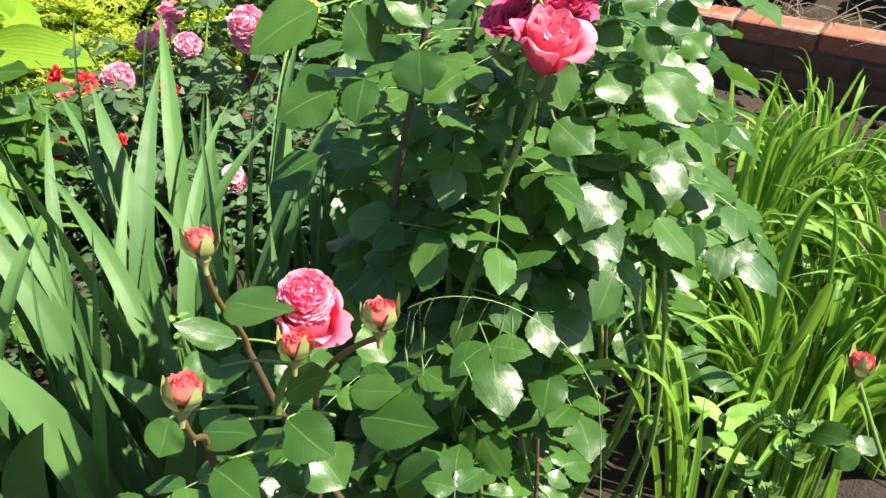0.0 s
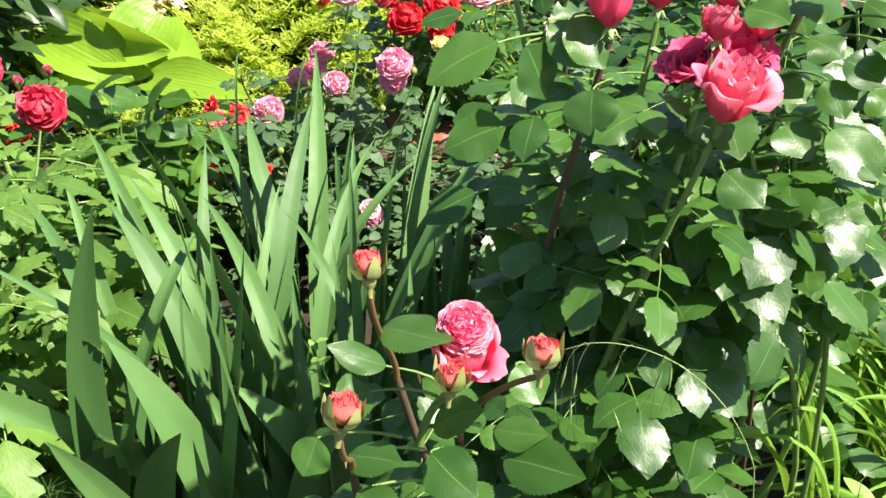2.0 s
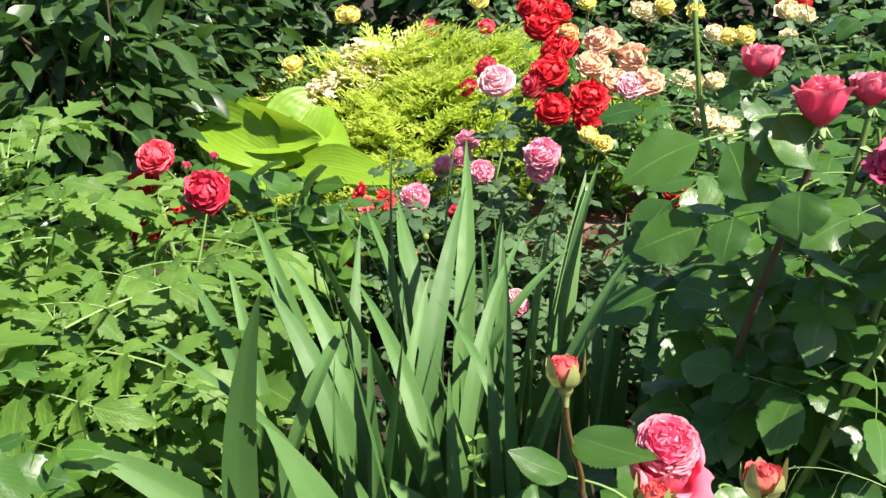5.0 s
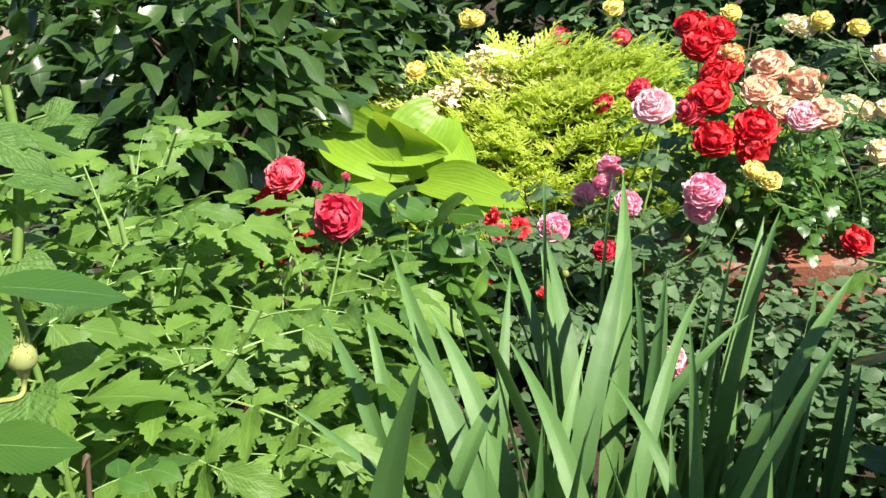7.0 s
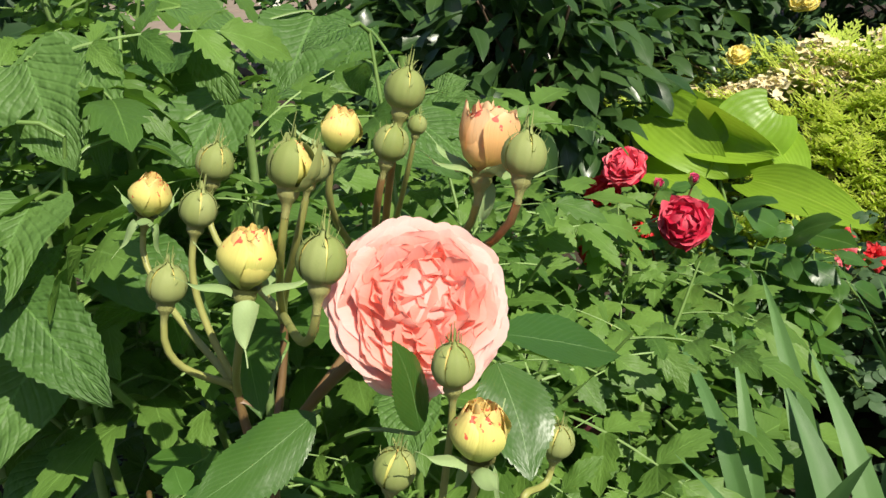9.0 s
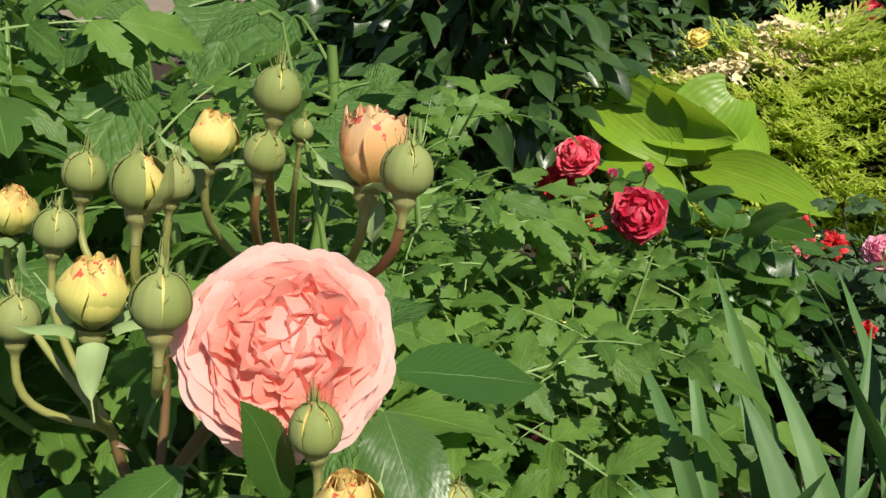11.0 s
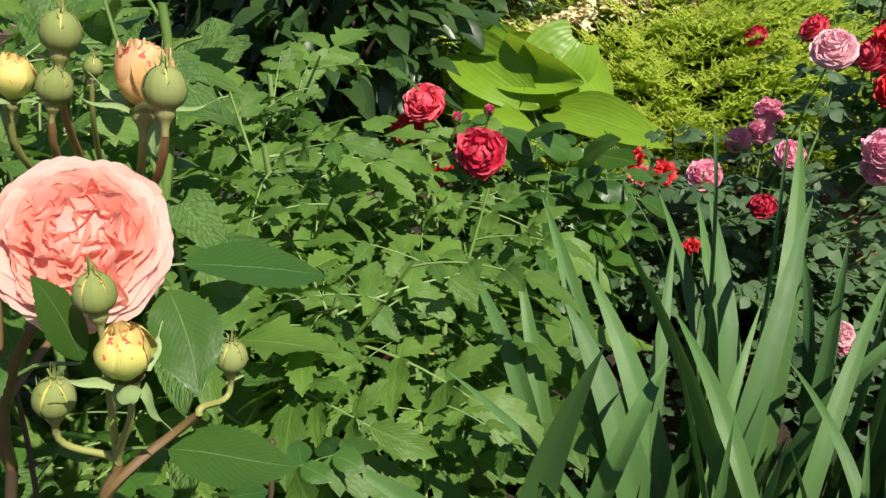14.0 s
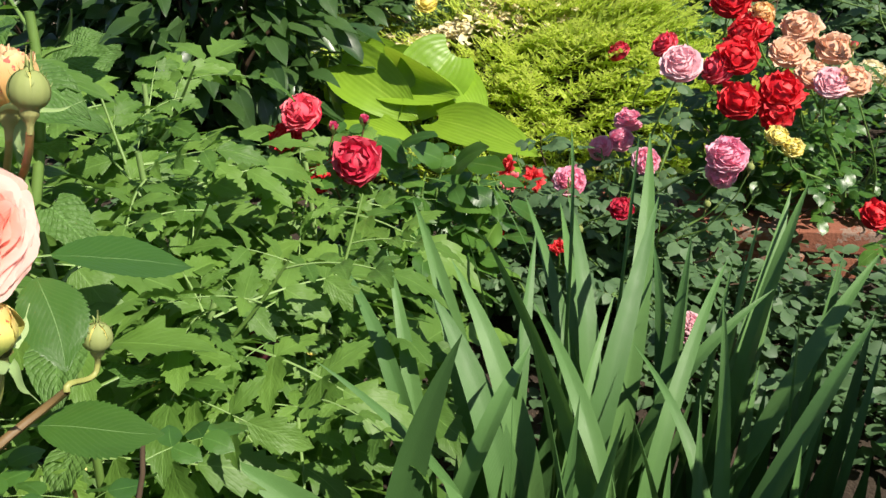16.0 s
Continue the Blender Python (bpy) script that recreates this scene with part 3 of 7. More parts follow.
def rosette(r, seed, n=96, height=0.50, frill=1.0, upright=0.0, lite=False):
    """A full rose: broad petals outside, round a dome of folded ones that run in several quarters."""
    g = np.random.default_rng(seed)
    out = []
    for i in range(n):
        s = (i + 0.5) / n
        rho = r * 0.985 * s ** 0.5
        a = i * 2.39996 + g.normal(0, 0.15)
        q = rho / r
        top = height * r * (1 - 0.78 * q ** 2.4) - 0.05 * r * math.exp(-(q / 0.22) ** 2)
        if q > 0.80:
            w, ln, lean, cup, ruf, curl, yaw, tint = g.uniform(0.98, 1.16), 0.66, radians(70 + 60 * (q - 0.8)), 0.11, 0.010, 0.4, g.normal(0, 0.10), 1.0
        elif q > 0.58:
            w, ln, lean, cup, ruf, curl, yaw, tint = g.uniform(0.60, 0.84), 0.50, radians(40 + 110 * (q - 0.58)), 0.10, 0.04, 0.35, g.normal(0, 0.28), 0.80
        else:
            w, ln, lean, cup, ruf, curl, yaw, tint = g.uniform(0.42, 0.70), 0.44, radians(g.uniform(12, 50)), g.uniform(-0.05, 0.26), g.uniform(0.06, 0.13), g.uniform(-0.2, 0.7), g.normal(0, 0.55) + 0.8 * math.sin(3 * a), 0.54
        if upright:
            lean, yaw, cup = lean * (1 - upright), yaw * (1 - upright), cup + 0.12 * upright
            lean += g.normal(0, 0.10)
            curl += 0.6 * upright
        w *= (90 / n) ** 0.28
        p = fold(w * r, (ln + 0.3 * upright) * r, lean, cup, ruf * frill + 0.012 * (frill - 1), curl, seed * 61 + i, (9 if q > 0.58 else 7) if lite else 13 if q > 0.58 else 9, 6 if lite else 9, tint)
        jut = g.normal(0, (0.03 if q < 0.8 else 0.012) * frill) * r
        out.append((p, Matrix.Rotation(a, 4, "Z") @ Matrix.Translation((rho * (1 + 0.04 * g.normal() * (frill - 1)), 0, top + jut)) @ Matrix.Rotation(yaw, 4, "Z")))
    prof = np.linspace(0.0, 1.0, 9)
    out.append((lathe(np.stack([r * 0.86 * prof[::-1] + 0.001, height * r * (0.86 - 0.95 * prof[::-1] ** 2.2) - 0.03 * r], -1), 20), Matrix()))
    return out


def sepal_mesh(length, width, back=0.6):
    """A sepal hanging back from an opening bud: widest at its base, drawn out to a thin tail."""
    v = np.linspace(0, 1, 12)
    w = width * (0.05 + 0.95 * np.clip(1 - v / 0.72, 0, 1) ** 0.85 * (0.80 + 0.9 * v))
    ang = np.cumsum(np.full(12, back / 12)) + 0.5 * np.sin(v * 5)
    y = np.cumsum(np.cos(ang)) * length / 12
    z = -np.cumsum(np.sin(ang)) * length / 12
    u = np.linspace(-1, 1, 5)
    rows = np.stack([w[:, None] * u[None] * 0.5 + 0.06 * np.sin(4 * v)[:, None], np.broadcast_to(y[:, None], (12, 5)), z[:, None] - 0.30 * u[None] ** 2 * w[:, None]], -1)
    uv = np.stack(np.broadcast_arrays((u[None] + 1) / 2, v[:, None]), -1)
    return patch(rows, uv).mesh("sepal", SEPAL)


HIP = Geo().join(lathe([(0.14, -1.10), (0.15, -0.82), (0.18, -0.64), (0.25, -0.50), (0.34, -0.38), (0.39, -0.26), (0.38, -0.14), (0.40, -0.06), (0.58, 0.10)], 12)).mesh("hip", STEM_HIP)


def hugging_sepal(reach=0.42, flare=0.10, tip=0.0, wide=0.62):
    """A sepal laid against a ball-shaped bud, its tip standing off."""
    v, u = np.linspace(0, 1, 11), np.linspace(-1, 1, 5)
    ph = np.pi * (0.97 - (0.97 - reach) * v)
    rr = 0.86 * np.sin(ph) ** 0.72 + flare * np.clip(v - 0.6, 0, 1) * 2.5
    end = np.clip((v - 0.72) / 0.28, 0, 1)
    if flare > 0.03:
        rr = np.where(ph < 0.55 * np.pi, np.maximum(rr, 0.90 + flare * v), rr * 1.05)
    elif tip:
        rr = rr * (1 - 0.80 * end)
    zz = 0.66 + 0.82 * np.cos(ph) + 0.30 * np.clip(v - 0.75, 0, 1) + tip * end ** 1.3
    half = wide * np.sin(np.pi * (0.28 + 0.71 * v)) ** (0.62 if flare < 0.03 else 0.75) + 0.015
    th = half[:, None] * u[None] + np.pi / 2
    xyz = np.stack([rr[:, None] * np.cos(th), rr[:, None] * np.sin(th), np.broadcast_to(zz[:, None], th.shape)], -1)
    return patch(xyz, np.stack(np.broadcast_arrays((u[None] + 1) / 2, v[:, None]), -1)).mesh("sepal", SEPAL)


def shut_sepal(cover, tail, bend, lift=1.0):
    """A sepal wrapped over a closed bud, ending in a long thin tail."""
    n = 18
    v, u = np.linspace(0, 1, n), np.linspace(-1, 1, 7)
    body = np.clip(v / 0.72, 0, 1)
    end = np.clip((v - 0.72) / 0.28, 0, 1)
    ph = np.pi * (0.94 - 0.90 * body)
    rr = lift * 0.80 * np.sin(ph) ** 0.82 * (1 - 0.10 * body ** 3) + 0.02
    rr = np.where(end > 0, rr * (1 - 0.35 * end) + bend * end ** 2, rr)
    zz = 0.70 - 0.78 * np.cos(np.pi - ph) * np.where(body > 0.5, 1.12, 1.0) + tail * end
    half = 0.66 * cover * np.sin(np.pi * (0.40 + 0.33 * body)) ** 0.9
    wide = np.maximum(half * np.maximum(rr, 0.03) * np.where(end > 0, (1 - end) ** 0.7, 1.0), 0.012)
    th = np.clip(wide / np.maximum(rr, 0.02), 0, 1.2)[:, None] * u[None] + np.pi / 2
    r2 = rr[:, None] + 0.025 * (1 - u[None] ** 2)
    xyz = np.stack([r2 * np.cos(th), r2 * np.sin(th), np.broadcast_to(zz[:, None], th.shape)], -1)
    g = patch(xyz, np.stack(np.broadcast_arrays((u[None] + 1) / 2, v[:, None]), -1))
    for row, col, side, ln in ((7, 0, -1, 0.20), (9, 6, 1, 0.26), (11, 0, -1, 0.30), (13, 6, 1, 0.24)):
        p = xyz[row, col]
        out = np.array([side * 0.35, 0.75, 0.9])
        g.join(tube([p, p + out * ln * 0.5, p + out * ln * 0.8 + [0, 0, ln * 0.4]], [0.022, 0.014, 0.005], 3))
    return g.mesh("sepal", SEPAL)


SEPAL_HUGS = [hugging_sepal(0.34, 0.05, 0.1, 0.5), hugging_sepal(0.30, 0.04, 0.0, 0.5), hugging_sepal(0.36, 0.16, 0.2, 0.48)]
SEPAL_SHUT = [shut_sepal(1.0, 0.55, 0.10), shut_sepal(0.93, 0.80, 0.02, 1.02), shut_sepal(0.97, 0.40, 0.28, 1.01), shut_sepal(0.88, 0.95, -0.03, 1.03)]
SEPAL_LONG = hugging_sepal(0.34, 0.14, 0.55, 0.5)
SEPAL_BACK = sepal_mesh(1.75, 0.74, 0.95)
SEPAL_BACK.materials[0] = SEPAL_PALE


SHUT_PROFILE = np.linspace(0.1, np.pi, 11)
SHUT_BALL = lathe(np.stack([0.75 * np.sin(SHUT_PROFILE) ** 0.82, 0.70 - 0.76 * np.cos(SHUT_PROFILE)], -1), 18).mesh("bud", BUD_YELLOW)
BUDS = {}


def rosebud(parent, at, axis, size, kind, seed=0):
    """A bud on its hip. kinds: green, red, yellow, peach, splitting."""
    turn = seed * 1.7
    m = face_up(at, axis, turn, size)
    if kind == "green":
        ob = part("bud", SHUT_BALL, parent, m)
        for k in range(5):
            part("sepal", SEPAL_SHUT[(k + seed) % 4], ob, m @ Matrix.Rotation(k * 1.2566 + 0.3, 4, "Z"))
    else:
        mat = {"red": BUD_RED, "yellow": BUD_YELLOW, "peach": BUD_PEACH, "splitting": BUD_YELLOW, "pink": PINK, "magenta": MAGENTA}[kind]
        key = (kind, seed % 3)
        if key not in BUDS:
            tall, flare, n, ruf = {"red": (1.42, -0.22, 22, 0.07), "peach": (1.70, -0.12, 16, 0.07), "yellow": (1.56, -0.50, 18, 0.06), "splitting": (1.60, -0.72, 14, 0.02)}.get(kind, (1.7, 0.1, 18, 0.06))
            g = Geo()
            for p, t in cupped_rose(0.80, tall, n, flare, 11 + seed % 3, ruf, 0.0, 0.08, 9, 10, 0.09 if kind in ("red", "pink", "magenta") else 0.0):
                g.join(p, t)
            q = np.linspace(0.15, np.pi, 8)
            g.join(lathe(np.stack([0.60 * np.sin(q), 0.66 - 0.58 * np.cos(q)], -1), 12))
            BUDS[key] = g.mesh("bud_petals", mat)
        ob = part("bud", BUDS[key], parent, m)
        hug = kind in ("red", "splitting", "pink", "magenta", "peach")
        for k in range(5):
            a = Matrix.Rotation(k * 1.2566 + 0.3, 4, "Z") @ Matrix.Translation((0, 0.28, -0.05))
            if hug and kind != "peach":
                part("sepal", SEPAL_SHUT[(k + seed) % 4] if kind == "splitting" and k % 3 else SEPAL_LONG if kind == "splitting" else SEPAL_LONG if (k + seed) % 3 == 1 else SEPAL_HUGS[(k + seed) % 3], ob, m @ Matrix.Rotation(k * 1.2566 + 0.3, 4, "Z"))
            else:
                part("sepal", SEPAL_BACK, ob, m @ a @ Matrix.Rotation((-0.60, 1.05, 0.85)[(k + seed) % 3], 4, "X"))
    short = 0.72 if kind in ("yellow", "peach") else 1.0
    part("hip", HIP, ob, m @ Matrix.Diagonal((short, short, short, 1)))
    return ob


# petals, height, frill and upright stance of each colour of rose
STYLES = {CRIMSON: (19, 0.75, 1.15, 0.22), ROSY: (24, 0.70, 1.3, 0.18), RED: (17, 0.75, 1.2, 0.20), MAUVE: (40, 0.80, 1.0, 0.22), PALE: (44, 0.60, 0.9, 0.10),
          PEACH: (24, 0.60, 1.5, 0.10), YELLOW: (18, 0.75, 1.3, 0.25), CREAM: (18, 0.65, 1.4, 0.20), BUD_PEACH: (18, 1.0, 1.2, 0.5)}


def open_rose(parent, at, axis, r, mat, seed, n=34, openness=80, split=False, ruffle=0.05, cup=None, style=None):
    """An open rose with its hip and sepals; split: petal by petal."""
    m = face_up(at, axis, seed * 0.9, 1.0)
    pieces = rosette(r, seed, *style, not split) if style else cupped_rose(r, cup[0], n, cup[1], seed, ruffle, 0.05) if cup else bloom(n, r, openness, seed, 8 if split else 6, 8 if split else 6, ruffle)
    if split:
        core = part("flower", pieces[0][0].mesh("heart_petal", mat), parent, m @ pieces[0][1])
        for p, t in pieces[1:]:
            part("petal", p.mesh("petal", mat), core, m @ t)
    else:
        g = Geo()
        for p, t in pieces:
            g.join(p, t)
        core = part("flower", g.mesh("flower", mat), parent, m)
    s = r * 0.34
    low = m @ Matrix.Diagonal((s, s, s, 1))
    part("hip", HIP, core, low)
    return core


# ---- bushes ----
def cane_points(base, tip, bow=0.25, seed=0, end=(0, 0, 1), n=14):
    r = np.random.default_rng(seed)
    b, t = np.asarray(base, float), np.asarray(tip, float)
    h = np.linalg.norm(t - b)
    side = r.normal(0, 0.10, 3) * h
    return bezier(b, b + np.array([0, 0, h * 0.45]) + side * (1 + bow), t - np.asarray(end, float) * h * 0.28 + side * 0.5, t, n)


def leafy(parent, pts, leaves, step=0.05, start=0.35, stop=0.95, size=(0.8, 1.1), seed=0, lift=0.25, name="leaf", out_from=None, bare=None):
    """Leaves up a cane, turning round it."""
    r = np.random.default_rng(seed)
    seg = np.linalg.norm(np.diff(pts, axis=0), axis=1)
    cum = np.concatenate([[0], np.cumsum(seg)])
    d, a, k = cum[-1] * start, r.uniform(0, 6.28), 0
    while d < cum[-1] * stop:
        p = np.array([np.interp(d, cum, pts[:, i]) for i in range(3)])
        if bare is not None and ((p[0] + 0.03 * math.cos(a) > bare[0] and p[2] < bare[1]) or (p[0] < 0.08 and p[1] < 0.80 and 0.80 < p[2] < 0.95)):
            d += step
            a += 2.4
            continue
        h = np.array([math.cos(a), math.sin(a), lift + r.normal(0, 0.2)])
        if out_from is not None:
            o = p - np.asarray(out_from)
            o[2] = 0
            h[:2] += 0.7 * o[:2] / (np.linalg.norm(o) + 0.05)
        up = (r.normal(0, 0.25), r.normal(-0.15, 0.25), 1)
        part(name, leaves[r.integers(len(leaves))], parent, aim(p, h, up, r.uniform(*size)))
        a += 2.4 + r.normal(0, 0.3)
        d += step * r.uniform(0.75, 1.3)
        k += 1
    return k


def cane(parent, pts, r0, r1, mat, thorns=0, seed=0, name="cane"):
    g = tube(pts, np.linspace(r0, r1, len(pts)), 7)
    rr = np.random.default_rng(seed)
    for k in range(thorns):
        i = rr.integers(1, len(pts) - 1)
        a = rr.uniform(0, 6.28)
        o = np.array([math.cos(a), math.sin(a), -0.25])
        q = pts[i] + (pts[i + 1] - pts[i]) * rr.uniform(0, 1)
        g.join(tube([q, q + o * r0 * 1.2, q + o * r0 * 2.3 + np.array([0, 0, -r0 * 0.5])], [r0 * 0.7, r0 * 0.35, r0 * 0.03], 4))
    return part(name, g.mesh(name, mat), parent)


def scatter(templates, poses, seed=0):
    """Many small leaves joined into one mesh."""
    r = np.random.default_rng(seed)
    arrs = [t.arrays() for t in templates]
    g = Geo()
    for m in poses:
        v, f, uv, mm = arrs[r.integers(len(arrs))]
        a = np.array(m)
        g.add(v @ a[:3, :3].T + a[:3, 3], f, uv, mm)
    return g


def crown_poses(centre, radii, n, seed, size=(0.8, 1.2), droop=0.2, shell=0.5):
    """Leaf poses in an uneven rounded mass, denser outside, with gaps."""
    r = np.random.default_rng(seed)
    out = []
    c, rad = np.asarray(centre, float), np.asarray(radii, float)
    while len(out) < n:
        d = r.normal(0, 1, 3)
        d /= np.linalg.norm(d)
        if d[2] < -0.75:
            continue
        q = r.uniform(shell, 1.0) ** 0.6
        lump = 1 + 0.22 * noise.noise(Vector(d * 2.3 + c)) + 0.10 * noise.noise(Vector(d * 6.1 + c))
        p = c + d * rad * q * lump
        if p[2] < 0.02:
            continue
        o = d * np.array([1, 1, 0.4]) + r.normal(0, 0.55, 3) + np.array([0, 0, -droop])
        out.append(aim(p, o, (r.normal(0, 0.35), r.normal(0, 0.35), 1), r.uniform(*size)))
    return out


# ---- ground and masonry ----
WALL_A, WALL_B, WALL_TOP = Vector((0.42, 3.16, 0)), Vector((2.10, 2.22, 0)), 0.34
WALL_DIR = (WALL_B - WALL_A).normalized()
WALL_BACK = Vector((-WALL_DIR.y, WALL_DIR.x, 0))


def smooth(a, b, x):
    t = min(1, max(0, (x - a) / (b - a)))
    return t * t * (3 - 2 * t)


def ground_z(x, y):
    z = 0.11 * smooth(1.3, 2.6, y)
    behind = (Vector((x, y, 0)) - WALL_A).dot(WALL_BACK)
    along = (Vector((x, y, 0)) - WALL_A).dot(WALL_DIR)
    z += 0.20 * smooth(0.03, 0.10, behind) * smooth(-0.3, 0.0, along)
    near = smooth(8.0, 4.0, math.hypot(x, y - 2))
    p = Vector((x, y, 0))
    return z + near * (0.022 * noise.noise(p * 3.1) + 0.016 * noise.noise(p * 11.0) + 0.010 * noise.noise(p * 29.0))


def make_ground():
    fine_x, fine_y = np.arange(-3.0, 2.61, 0.04), np.arange(-0.6, 4.61, 0.04)
    far = np.array([0.3, 0.8, 1.8, 4, 9, 20, 60, 200, 900])
    xs = np.concatenate([fine_x[0] - far[::-1], fine_x, fine_x[-1] + far])
    ys = np.concatenate([fine_y[0] - far[::-1], fine_y, fine_y[-1] + far])
    rows = [[(x, y, ground_z(x, y)) for x in xs] for y in ys]
    uv = [[(x, y) for x in xs] for y in ys]
    ob = new("ground", patch(rows, uv).mesh("ground", SOIL))
    tagged(ob, "dark crumbly garden soil of a flower bed", "soil", "", "structure")


make_ground()


def clod(seed):
    r = np.random.default_rng(seed)
    s = np.linspace(0, np.pi, 5)
    g = lathe(np.stack([np.sin(s) * 0.5, -np.cos(s) * 0.38], -1), 6)
    g.v[0] = g.v[0] * (1 + 0.25 * np.sin(g.v[0][:, [1, 2, 0]] * 9 + r.uniform(0, 6, 3)))
    return g


def make_clods():
    r = np.random.default_rng(3)
    poses = []
    for k in range(2600):
        x, y = r.uniform(0.3, 2.0), r.uniform(1.7, 3.1)
        if k % 4 == 0:
            x, y = r.uniform(-1.6, 1.2), r.uniform(0.2, 2.4)
        if (Vector((x, y, 0)) - WALL_A).dot(WALL_BACK) > -0.03:
            continue
        s = 0.006 + 0.028 * r.random() ** 3
        poses.append(Matrix.Translation((x, y, ground_z(x, y) + s * 0.1)) @ Matrix.Rotation(r.uniform(0, 6), 4, "Z") @ Matrix.Diagonal((s, s, s, 1)))
    tagged(new("soil_clods", scatter([clod(k) for k in range(4)], poses, 5).mesh("soil_clods", SOIL)), "loose crumbs and clods of dark soil", "soil", "", "stuff")


make_clods()


def brick_mesh(length=0.25, depth=0.12, height=0.065, seed=0):
    bm = bmesh.new()
    bmesh.ops.create_cube(bm, size=1.0)
    bmesh.ops.scale(bm, vec=(length, depth, height), verts=bm.verts)
    bmesh.ops.bevel(bm, geom=list(bm.edges), offset=0.006, segments=1, affect="EDGES")
    r = random.Random(seed)
    for v in bm.verts:
        v.co += Vector((r.gauss(0, 0.0018), r.gauss(0, 0.0018), r.gauss(0, 0.0015)))
    me = bpy.data.meshes.new("brick")
    bm.to_mesh(me)
    bm.free()
    me.materials.append(BRICK)
    return me


BRICKS = [brick_mesh(seed=k) for k in range(5)]
# bricks of the lower courses, darker and browner than the top one
DARK_BRICKS = [brick_mesh(seed=k + 9) for k in range(4)]
for me in DARK_BRICKS:
    me.materials[0] = DARK_BRICK


def core_box(size, mat, name):
    bm = bmesh.new()
    bmesh.ops.create_cube(bm, size=1.0)
    bmesh.ops.scale(bm, vec=size, verts=bm.verts)
    bmesh.ops.subdivide_edges(bm, edges=list(bm.edges), cuts=6, use_grid_fill=True)
    for v in bm.verts:
        v.co += Vector((0.002 * noise.noise(v.co * 60), 0.003 * noise.noise(v.co * 50 + Vector((7, 0, 0))), 0.003 * noise.noise(v.co * 55)))
    me = bpy.data.meshes.new(name)
    bm.to_mesh(me)
    bm.free()
    me.materials.append(mat)
    return me


def brick_wall():
    w = thing("brick_border_wall", (*WALL_A.xy, 0.1), "low border wall of worn orange bricks with lime mortar", "brick wall", "", "structure")
    length = (WALL_B - WALL_A).length
    a = math.atan2(WALL_DIR.y, WALL_DIR.x)
    mid = WALL_A + WALL_DIR * length / 2 + WALL_BACK * 0.06
    part("mortar", core_box((length, 0.105, 0.30), MORTAR, "mortar"), w, Matrix.Translation((mid.x, mid.y, WALL_TOP - 0.156)) @ Matrix.Rotation(a, 4, "Z"))
    r = random.Random(4)
    for row in range(4):
        d = 0.125 if row % 2 else 0.0
        while d < length:
            p = WALL_A + WALL_DIR * d + WALL_BACK * (0.06 + r.gauss(0, 0.002))
            z = WALL_TOP - 0.0325 - row * 0.076 + r.gauss(0, 0.0015)
            part("brick", BRICKS[r.randrange(5)] if row == 0 else DARK_BRICKS[r.randrange(4)], w, Matrix.Translation((p.x, p.y, z)) @ Matrix.Rotation(a + r.gauss(0, 0.006), 4, "Z"))
            d += 0.262
    return w


brick_wall()


def brick_edging():
    """A short run of low brickwork among the roses."""
    p0, p1 = Vector((-0.62, 2.34, 0)), Vector((0.30, 2.72, 0))
    e = thing("brick_edging", (*p0.xy, 0.1), "low edging of flat orange bricks among the rose bushes", "brick edging", "", "structure")
    d = (p1 - p0).normalized()
    back = Vector((-d.y, d.x, 0))
    a = math.atan2(d.y, d.x)
    r = random.Random(9)
    n = int((p1 - p0).length / 0.262)
    mid = p0 + d * ((n - 1) * 0.131) + back * 0.064
    part("mortar", core_box((n * 0.262, 0.235, 0.20), MORTAR, "mortar"), e, Matrix.Translation((mid.x, mid.y, 0.148)) @ Matrix.Rotation(a, 4, "Z"))
    for row in range(3):
        for k in range(n):
            for lane in range(2):
                if row and lane:
                    continue
                p = p0 + d * (k * 0.262 + (0.06 if row % 2 else 0)) + back * (lane * 0.128)
                part("brick", BRICKS[r.randrange(5)], e, Matrix.Translation((p.x, p.y, 0.225 - row * 0.076 + r.gauss(0, 0.003))) @ Matrix.Rotation(a + r.gauss(0, 0.02), 4, "Z"))


brick_edging()


def paving():
    w = thing("paving", (-5.0, 3.3, 0.1), "pinkish stone paving slabs of a garden path", "paving", "", "structure")
    bm = bmesh.new()
    bmesh.ops.create_cube(bm, size=1.0)
    bmesh.ops.scale(bm, vec=(0.95, 0.62, 0.06), verts=bm.verts)
    bmesh.ops.bevel(bm, geom=list(bm.edges), offset=0.008, segments=1, affect="EDGES")
    me = bpy.data.meshes.new("slab")
    bm.to_mesh(me)
    bm.free()
    me.materials.append(SLAB)
    for i in range(5):
        for j in range(5):
            part("slab", me, w, Matrix.Translation((-5.6, 3.6, 0.135 + 0.003 * ((i + j) % 3))) @ Matrix.Rotation(0.56, 4, "Z") @ Matrix.Translation(((i - 2) * 0.97, (j - 2) * 0.64, 0)))


paving()


